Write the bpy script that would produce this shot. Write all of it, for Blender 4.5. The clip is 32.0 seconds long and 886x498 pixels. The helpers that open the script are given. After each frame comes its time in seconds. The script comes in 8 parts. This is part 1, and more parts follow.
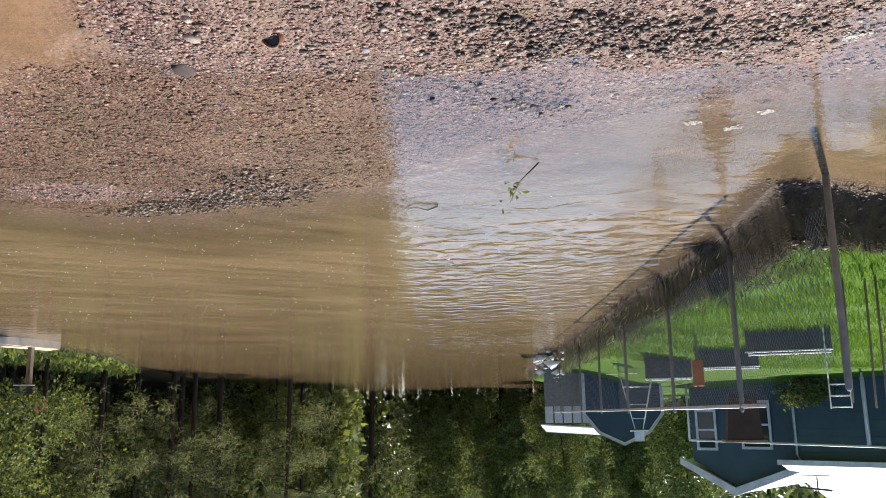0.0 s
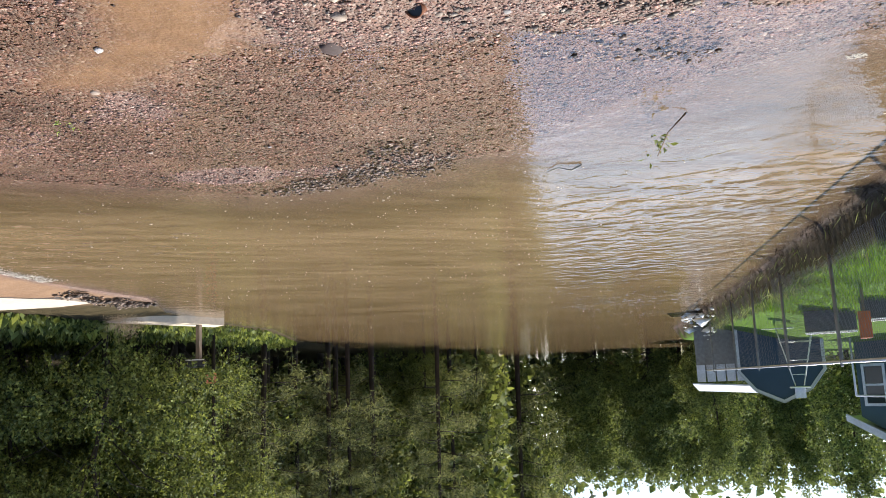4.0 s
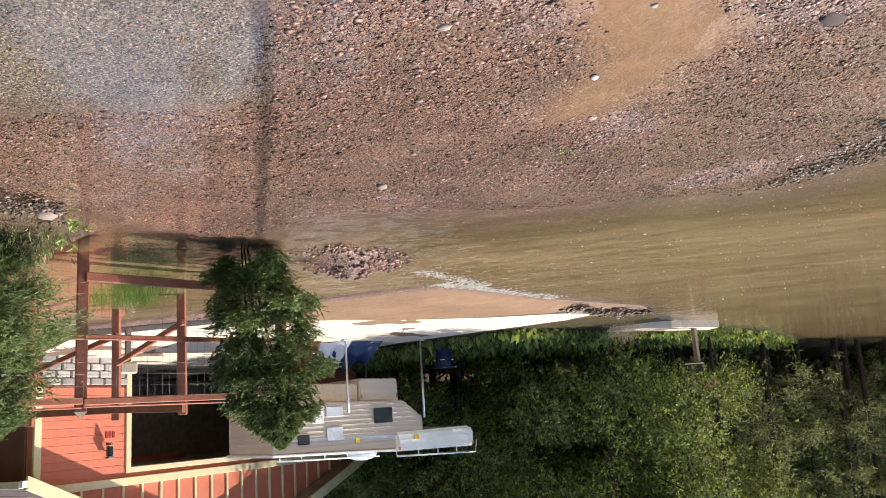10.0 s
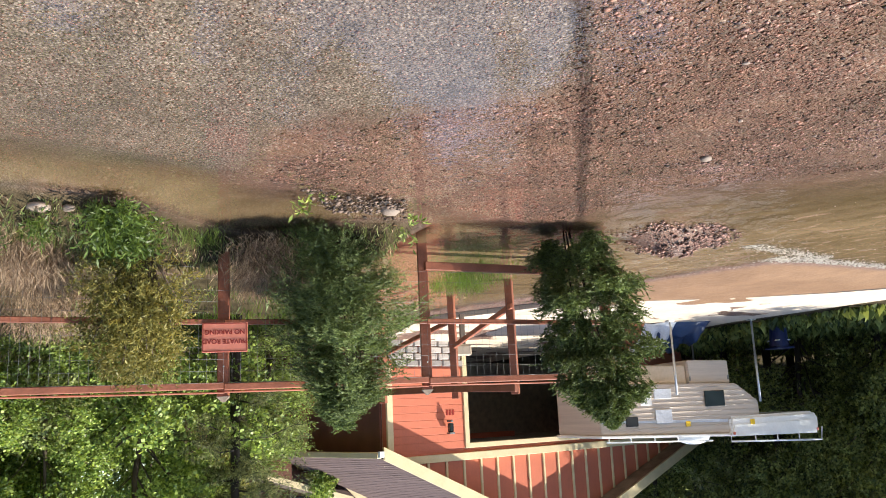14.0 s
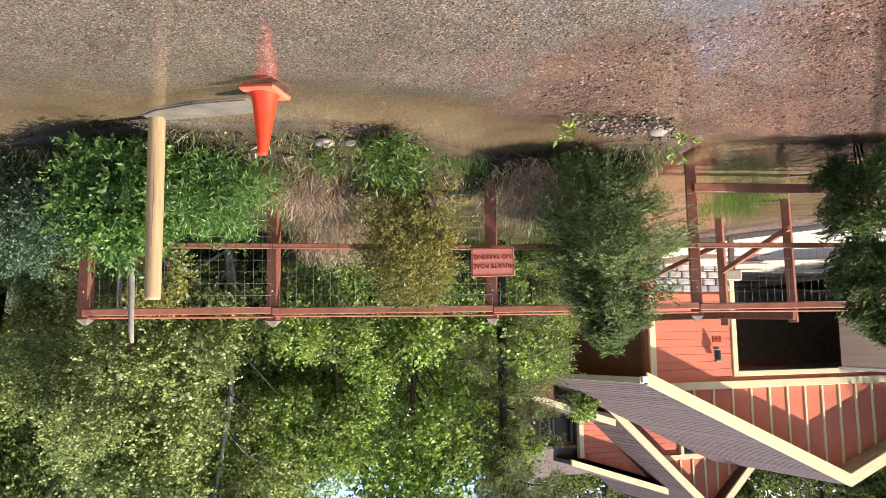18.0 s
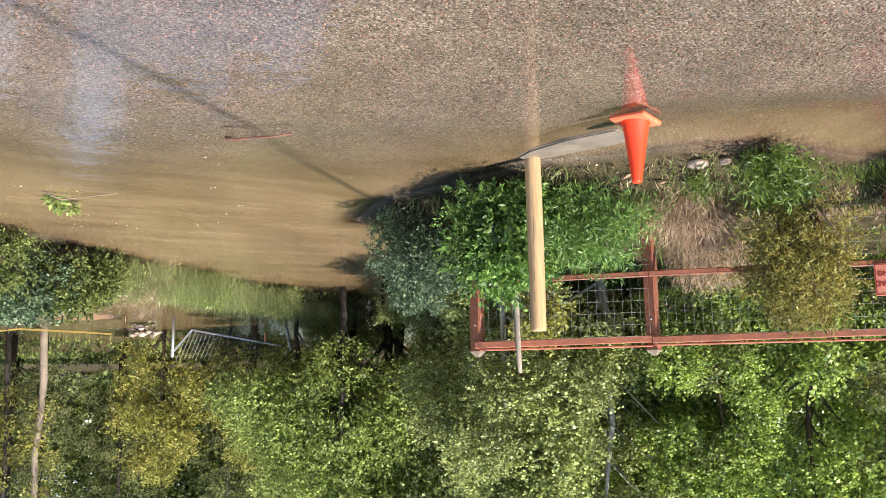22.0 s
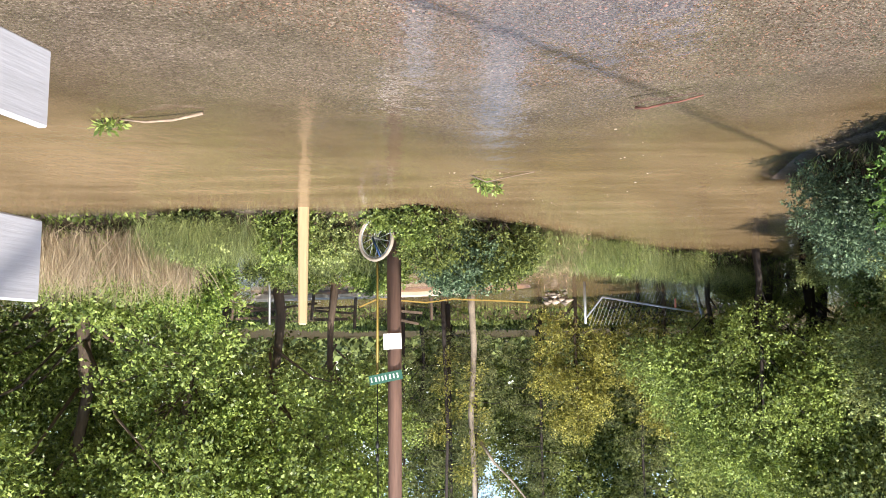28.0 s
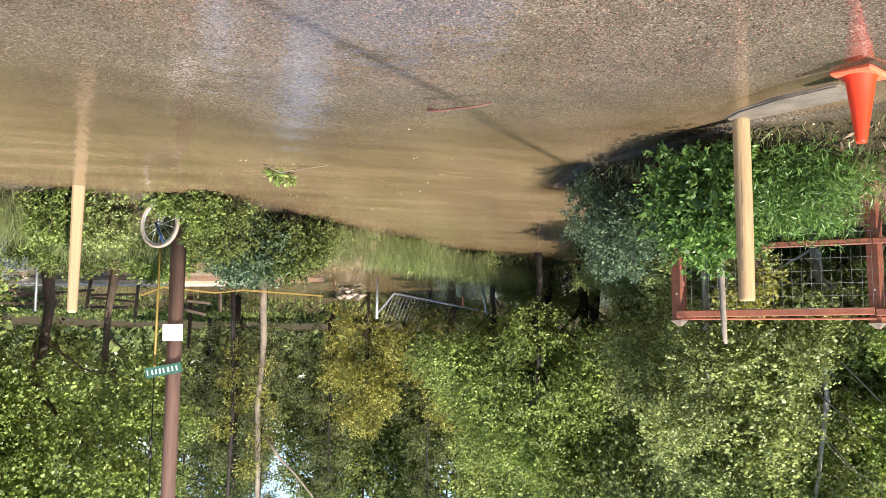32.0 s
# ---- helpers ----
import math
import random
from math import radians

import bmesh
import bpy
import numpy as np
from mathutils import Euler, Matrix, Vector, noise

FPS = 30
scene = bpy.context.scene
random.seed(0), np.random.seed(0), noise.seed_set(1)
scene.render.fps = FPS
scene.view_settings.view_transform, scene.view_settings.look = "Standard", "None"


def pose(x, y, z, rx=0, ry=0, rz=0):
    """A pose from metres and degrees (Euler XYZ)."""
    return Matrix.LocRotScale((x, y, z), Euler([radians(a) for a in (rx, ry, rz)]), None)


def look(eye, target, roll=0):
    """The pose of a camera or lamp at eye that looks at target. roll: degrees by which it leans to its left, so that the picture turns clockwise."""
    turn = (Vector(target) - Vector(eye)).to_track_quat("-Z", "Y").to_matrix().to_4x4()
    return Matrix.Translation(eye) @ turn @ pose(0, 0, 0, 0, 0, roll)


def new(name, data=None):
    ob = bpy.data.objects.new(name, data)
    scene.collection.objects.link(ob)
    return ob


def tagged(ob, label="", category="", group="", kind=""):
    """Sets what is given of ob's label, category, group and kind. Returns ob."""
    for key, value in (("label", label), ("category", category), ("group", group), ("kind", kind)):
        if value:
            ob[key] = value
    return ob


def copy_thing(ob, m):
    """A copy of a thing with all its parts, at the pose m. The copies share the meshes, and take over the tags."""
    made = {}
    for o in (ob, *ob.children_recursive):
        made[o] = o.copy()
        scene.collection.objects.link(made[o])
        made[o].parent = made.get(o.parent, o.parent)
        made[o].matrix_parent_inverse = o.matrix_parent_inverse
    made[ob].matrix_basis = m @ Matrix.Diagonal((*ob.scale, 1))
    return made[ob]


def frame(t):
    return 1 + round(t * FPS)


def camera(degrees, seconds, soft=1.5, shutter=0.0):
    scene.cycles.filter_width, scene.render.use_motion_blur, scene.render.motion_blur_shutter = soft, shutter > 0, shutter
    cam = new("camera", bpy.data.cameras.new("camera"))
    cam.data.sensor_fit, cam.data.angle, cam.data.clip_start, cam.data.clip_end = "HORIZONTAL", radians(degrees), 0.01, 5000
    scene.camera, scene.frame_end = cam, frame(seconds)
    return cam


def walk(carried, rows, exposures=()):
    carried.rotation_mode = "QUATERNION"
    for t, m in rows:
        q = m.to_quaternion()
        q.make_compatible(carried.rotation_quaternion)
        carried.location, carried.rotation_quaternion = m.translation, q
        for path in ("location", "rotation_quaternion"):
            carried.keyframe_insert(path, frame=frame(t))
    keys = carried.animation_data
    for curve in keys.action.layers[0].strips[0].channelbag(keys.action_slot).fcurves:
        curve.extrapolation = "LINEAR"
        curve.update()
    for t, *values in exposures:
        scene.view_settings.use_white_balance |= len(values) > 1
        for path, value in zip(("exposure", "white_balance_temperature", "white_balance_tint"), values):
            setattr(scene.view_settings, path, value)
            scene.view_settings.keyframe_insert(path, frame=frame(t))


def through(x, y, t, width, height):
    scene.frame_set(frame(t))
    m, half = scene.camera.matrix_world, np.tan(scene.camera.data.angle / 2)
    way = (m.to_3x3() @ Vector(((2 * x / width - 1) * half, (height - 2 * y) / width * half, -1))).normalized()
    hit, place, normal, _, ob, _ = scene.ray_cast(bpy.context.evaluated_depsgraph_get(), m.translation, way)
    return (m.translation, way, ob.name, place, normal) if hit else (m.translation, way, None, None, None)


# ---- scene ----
# The clip was filmed with the camera held upside down, so every row rolls by a half turn.
cam = camera(56.1, 32.0, soft=0.9)
# seconds, eye x y z, heading, pitch, roll
PATH = [
    (0, -0.153, 0.015, 1.708, 11.40, -11.31, -0.99), (0.5, -0.139, -0.002, 1.714, 14.67, -10.59, -0.76), (1, -0.115, 0.003, 1.712, 18.15, -10.48, -0.96),
    (1.5, -0.105, 0.004, 1.715, 19.93, -10.71, -1.57), (2, -0.084, -0.017, 1.720, 23.20, -10.43, -1.76), (2.5, -0.068, -0.015, 1.720, 26.25, -10.25, -1.83),
    (3, -0.068, -0.029, 1.726, 27.12, -10.08, -1.73), (3.5, -0.083, -0.017, 1.726, 23.94, -9.58, -2.02), (4.5, -0.070, -0.036, 1.724, 20.07, -9.18, -2.83),
    (5.5, -0.055, -0.055, 1.722, 22.90, -9.76, -3.85), (6, -0.033, -0.077, 1.716, 29.32, -10.69, -4.39), (6.5, -0.014, -0.078, 1.716, 33.68, -11.27, -4.43),
    (7, 0.001, -0.079, 1.714, 37.46, -11.30, -4.09), (7.5, 0.022, -0.077, 1.708, 40.80, -11.83, -3.73), (8, 0.033, -0.091, 1.710, 42.31, -11.47, -3.93),
    (8.5, 0.039, -0.103, 1.707, 44.14, -11.36, -4.04), (9, 0.052, -0.104, 1.703, 47.13, -11.81, -4.04), (9.5, 0.057, -0.112, 1.704, 50.13, -11.82, -3.93),
    (10, 0.075, -0.123, 1.699, 53.37, -11.22, -3.71), (10.5, 0.089, -0.133, 1.698, 56.42, -10.79, -3.42), (11, 0.088, -0.131, 1.698, 59.31, -10.55, -3.17),
    (11.5, 0.084, -0.148, 1.708, 61.37, -10.19, -3.37), (12, 0.068, -0.171, 1.710, 63.08, -9.94, -3.81), (12.5, 0.062, -0.191, 1.717, 65.43, -10.05, -3.80),
    (13, 0.078, -0.195, 1.717, 69.87, -10.65, -2.87), (13.5, 0.083, -0.188, 1.718, 73.16, -11.16, -2.34), (14.5, 0.100, -0.204, 1.714, 76.76, -11.03, -3.10),
    (15.5, 0.117, -0.220, 1.710, 79.38, -10.66, -3.34), (16, 0.122, -0.219, 1.709, 81.26, -10.82, -2.02), (16.1, 0.124, -0.219, 1.710, 81.95, -10.71, -0.99),
    (16.2, 0.126, -0.218, 1.710, 83.23, -10.37, 0.66), (16.3, 0.128, -0.218, 1.710, 84.60, -9.91, 3.52), (16.4, 0.129, -0.217, 1.710, 86.45, -9.49, 7.39),
    (16.5, 0.131, -0.217, 1.710, 88.00, -9.43, 10.55), (16.6, 0.128, -0.222, 1.710, 88.17, -8.59, 7.62), (16.7, 0.127, -0.227, 1.710, 86.83, -8.10, 4.03),
    (16.8, 0.124, -0.232, 1.710, 85.82, -6.67, 0.93), (16.9, 0.122, -0.237, 1.710, 85.82, -6.05, 0.58), (17, 0.120, -0.241, 1.709, 86.47, -5.53, -0.08),
    (17.5, 0.120, -0.257, 1.708, 89.47, -5.35, -0.26), (18, 0.123, -0.276, 1.708, 93.01, -6.59, -0.92), (18.5, 0.109, -0.292, 1.702, 96.28, -7.25, -1.34),
    (19, 0.109, -0.304, 1.700, 99.24, -7.56, -1.47), (19.5, 0.098, -0.322, 1.701, 102.41, -7.85, -1.67), (20, 0.097, -0.335, 1.704, 105.21, -8.45, -2.05),
    (20.5, 0.096, -0.346, 1.708, 107.81, -8.94, -2.30), (21, 0.089, -0.351, 1.709, 110.97, -9.10, -2.19), (21.5, 0.084, -0.379, 1.710, 114.91, -9.14, -1.67),
    (22, 0.103, -0.389, 1.710, 117.75, -9.06, -1.16), (22.5, 0.091, -0.389, 1.705, 119.64, -8.75, -1.15), (23, 0.067, -0.398, 1.708, 121.74, -8.65, -1.56),
    (23.5, 0.065, -0.418, 1.698, 124.34, -9.20, -1.81), (24, 0.058, -0.426, 1.698, 126.70, -9.69, -1.72), (24.5, 0.035, -0.433, 1.687, 128.68, -9.65, -1.46),
    (25, 0.025, -0.431, 1.692, 131.09, -9.71, -1.11), (25.5, 0.012, -0.441, 1.694, 133.44, -9.58, -1.04), (26, 0.005, -0.443, 1.700, 136.35, -8.93, -0.88),
    (26.5, 0.011, -0.457, 1.700, 139.53, -8.38, -0.60), (27.5, -0.011, -0.443, 1.705, 144.01, -7.59, -0.40), (28.5, -0.033, -0.431, 1.711, 145.40, -6.65, -0.54),
    (29, -0.027, -0.431, 1.715, 144.18, -5.90, -0.48), (29.5, -0.013, -0.421, 1.714, 141.75, -5.62, -0.12), (30, 0.004, -0.418, 1.707, 138.97, -5.93, 0.31),
    (30.5, 0.031, -0.425, 1.704, 135.92, -6.38, 0.39), (31, 0.037, -0.418, 1.701, 133.51, -6.51, 0.09), (31.5, 0.044, -0.410, 1.701, 132.19, -6.64, 0.06),
    (32, 0.044, -0.399, 1.699, 131.14, -6.73, 0.53),
]

def aim(x, y, z, heading, pitch, roll):
    h, p = radians(heading), radians(pitch)
    way = Vector((math.sin(h) * math.cos(p), math.cos(h) * math.cos(p), math.sin(p)))
    return look((x, y, z), Vector((x, y, z)) + way * 10, 180 + roll)


walk(cam, [(row[0], aim(*row[1:])) for row in PATH], exposures=[(0, 0.74), (2, 0.86), (6, 0.90), (11, 0.92), (16, 1.0), (20, 1.12), (22, 1.2), (26, 1.2), (32, 1.12)])

# ---- light ----
SUN_HEADING, SUN_HEIGHT = -16.0, 53.0
world = bpy.data.worlds.new("sky")
scene.world = world
world.use_nodes = True
wn = world.node_tree.nodes
sky = wn.new("ShaderNodeTexSky")
sky.sky_type = "NISHITA"
sky.sun_disc = False
sky.dust_density = 0.4
sky.sun_elevation = radians(SUN_HEIGHT)
sky.sun_rotation = radians(SUN_HEADING)
wl = world.node_tree.links
way = wn.new("ShaderNodeTexCoord").outputs["Generated"]
flat_way = wn.new("ShaderNodeMapping")
flat_way.inputs["Scale"].default_value = (1.0, 1.0, 3.2)
flat_way.inputs["Location"].default_value = (1.7, 0.4, 0.0)
wl.new(way, flat_way.inputs[0])
puffs = wn.new("ShaderNodeTexNoise")
puffs.inputs["Scale"].default_value, puffs.inputs["Detail"].default_value, puffs.inputs["Roughness"].default_value = 3.1, 7, 0.55
wl.new(flat_way.outputs[0], puffs.inputs["Vector"])
cover_ramp = wn.new("ShaderNodeValToRGB")
cover_ramp.color_ramp.elements[0].position, cover_ramp.color_ramp.elements[1].position = 0.50, 0.68
wl.new(puffs.outputs[0], cover_ramp.inputs[0])
clouded = wn.new("ShaderNodeMix")
clouded.data_type = "RGBA"
height = wn.new("ShaderNodeSeparateXYZ")
wl.new(way, height.inputs[0])
low_sky = wn.new("ShaderNodeMapRange")
low_sky.interpolation_type = "SMOOTHSTEP"
low_sky.inputs["From Min"].default_value, low_sky.inputs["From Max"].default_value = 0.55, 0.12
wl.new(height.outputs[2], low_sky.inputs["Value"])
veil = wn.new("ShaderNodeMath")
veil.operation = "MULTIPLY"
wl.new(cover_ramp.outputs[0], veil.inputs[0])
wl.new(low_sky.outputs[0], veil.inputs[1])
wl.new(veil.outputs[0], clouded.inputs[0])
wl.new(sky.outputs[0], clouded.inputs[6])
clouded.inputs[7].default_value = (10.5, 10.8, 11.2, 1)
wl.new(clouded.outputs[2], wn["Background"].inputs[0])
wn["Background"].inputs[1].default_value = 0.14
sun = new("sun", bpy.data.lights.new("sun", "SUN"))
sun.data.energy = 4.8
sun.data.angle = radians(0.55)
sun.data.color = (1.0, 0.94, 0.83)
sh, se = radians(SUN_HEADING), radians(SUN_HEIGHT)
TO_SUN = Vector((math.sin(sh) * math.cos(se), math.cos(sh) * math.cos(se), math.sin(se)))
sun.matrix_world = look(TO_SUN * 60, (0, 0, 0))


# ---- materials ----
def mat(name, color, rough=0.7, metal=0.0, var=0.25, scale=6.0, bump=0.2, bscale=40.0, color2=None, stretch=None, island=0.0, objrand=0.0, spec=0.5, coat=0.0):
    """A surface with variation at two scales, relief, and a chance tone for each piece."""
    m = bpy.data.materials.new(name)
    m.use_nodes = True
    nt = m.node_tree
    N, L = nt.nodes, nt.links
    b = N["Principled BSDF"]
    tc = N.new("ShaderNodeTexCoord")
    src = tc.outputs["Object"]
    if stretch:
        mp = N.new("ShaderNodeMapping")
        mp.inputs["Scale"].default_value = stretch
        L.new(src, mp.inputs[0])
        src = mp.outputs[0]
    n1 = N.new("ShaderNodeTexNoise")
    n1.inputs["Scale"].default_value, n1.inputs["Detail"].default_value = scale, 6
    n2 = N.new("ShaderNodeTexNoise")
    n2.inputs["Scale"].default_value, n2.inputs["Detail"].default_value = scale * 9, 4
    for n in (n1, n2):
        L.new(src, n.inputs["Vector"])
    mixn = N.new("ShaderNodeMath")
    mixn.operation = "MULTIPLY_ADD"
    L.new(n1.outputs[0], mixn.inputs[0])
    mixn.inputs[1].default_value = 0.6
    half = N.new("ShaderNodeMath")
    half.operation = "MULTIPLY"
    L.new(n2.outputs[0], half.inputs[0])
    half.inputs[1].default_value = 0.4
    L.new(half.outputs[0], mixn.inputs[2])
    ramp = N.new("ShaderNodeValToRGB")
    c2 = color2 or tuple(min(1, c * (1 + var)) for c in color)
    c1 = tuple(c * (1 - var) for c in color)
    ramp.color_ramp.elements[0].position, ramp.color_ramp.elements[1].position = 0.32, 0.68
    ramp.color_ramp.elements[0].color, ramp.color_ramp.elements[1].color = (*c1, 1), (*c2, 1)
    L.new(mixn.outputs[0], ramp.inputs[0])
    out = ramp.outputs[0]
    if island or objrand:
        if island:
            g = N.new("ShaderNodeNewGeometry").outputs["Random Per Island"]
        else:
            g = N.new("ShaderNodeObjectInfo").outputs["Random"]
        mr = N.new("ShaderNodeMapRange")
        amt = island or objrand
        mr.inputs["To Min"].default_value, mr.inputs["To Max"].default_value = 1 - amt, 1 + amt
        L.new(g, mr.inputs["Value"])
        hs = N.new("ShaderNodeHueSaturation")
        L.new(mr.outputs[0], hs.inputs["Value"])
        L.new(out, hs.inputs["Color"])
        out = hs.outputs[0]
    L.new(out, b.inputs["Base Color"])
    rr = N.new("ShaderNodeMapRange")
    rr.inputs["To Min"].default_value, rr.inputs["To Max"].default_value = max(0.03, rough - 0.12), min(1, rough + 0.12)
    L.new(n2.outputs[0], rr.inputs["Value"])
    L.new(rr.outputs[0], b.inputs["Roughness"])
    b.inputs["Metallic"].default_value = metal
    b.inputs["Specular IOR Level"].default_value = spec
    b.inputs["Coat Weight"].default_value = coat
    if bump:
        n3 = N.new("ShaderNodeTexNoise")
        n3.inputs["Scale"].default_value, n3.inputs["Detail"].default_value = bscale, 5
        L.new(src, n3.inputs["Vector"])
        bp = N.new("ShaderNodeBump")
        bp.inputs["Strength"].default_value, bp.inputs["Distance"].default_value = bump, 0.01
        L.new(n3.outputs[0], bp.inputs["Height"])
        L.new(bp.outputs[0], b.inputs["Normal"])
    return m


def leaf_mat(name, dark, light, through=0.35, rough=0.45, dry=None):
    """Leaves: each one has its own tone, and light shines through them."""
    m = bpy.data.materials.new(name)
    m.use_nodes = True
    N, L = m.node_tree.nodes, m.node_tree.links
    b = N["Principled BSDF"]
    g = N.new("ShaderNodeNewGeometry")
    ramp = N.new("ShaderNodeValToRGB")
    ramp.color_ramp.elements[0].color, ramp.color_ramp.elements[1].color = (*dark, 1), (*light, 1)
    if dry:
        e = ramp.color_ramp.elements.new(0.97)
        e.color = (*light, 1)
        ramp.color_ramp.elements[-1].color = (*dry, 1)
    L.new(g.outputs["Random Per Island"], ramp.inputs[0])
    tc = N.new("ShaderNodeTexCoord")
    nz = N.new("ShaderNodeTexNoise")
    nz.inputs["Scale"].default_value = 1.1
    L.new(tc.outputs["Object"], nz.inputs["Vector"])
    mr = N.new("ShaderNodeMapRange")
    mr.inputs["From Min"].default_value, mr.inputs["From Max"].default_value = 0.3, 0.7
    mr.inputs["To Min"].default_value, mr.inputs["To Max"].default_value = 0.65, 1.35
    L.new(nz.outputs[0], mr.inputs["Value"])
    hs = N.new("ShaderNodeHueSaturation")
    L.new(mr.outputs[0], hs.inputs["Value"])
    L.new(ramp.outputs[0], hs.inputs["Color"])
    L.new(hs.outputs[0], b.inputs["Base Color"])
    b.inputs["Roughness"].default_value = rough
    b.inputs["Specular IOR Level"].default_value = 0.4
    tr = N.new("ShaderNodeBsdfTranslucent")
    hs2 = N.new("ShaderNodeHueSaturation")
    hs2.inputs["Value"].default_value, hs2.inputs["Saturation"].default_value, hs2.inputs["Hue"].default_value = 1.5, 1.1, 0.485
    L.new(hs.outputs[0], hs2.inputs["Color"])
    L.new(hs2.outputs[0], tr.inputs["Color"])
    mx = N.new("ShaderNodeMixShader")
    mx.inputs[0].default_value = through
    L.new(b.outputs[0], mx.inputs[1])
    L.new(tr.outputs[0], mx.inputs[2])
    L.new(mx.outputs[0], N["Material Output"].inputs[0])
    return m


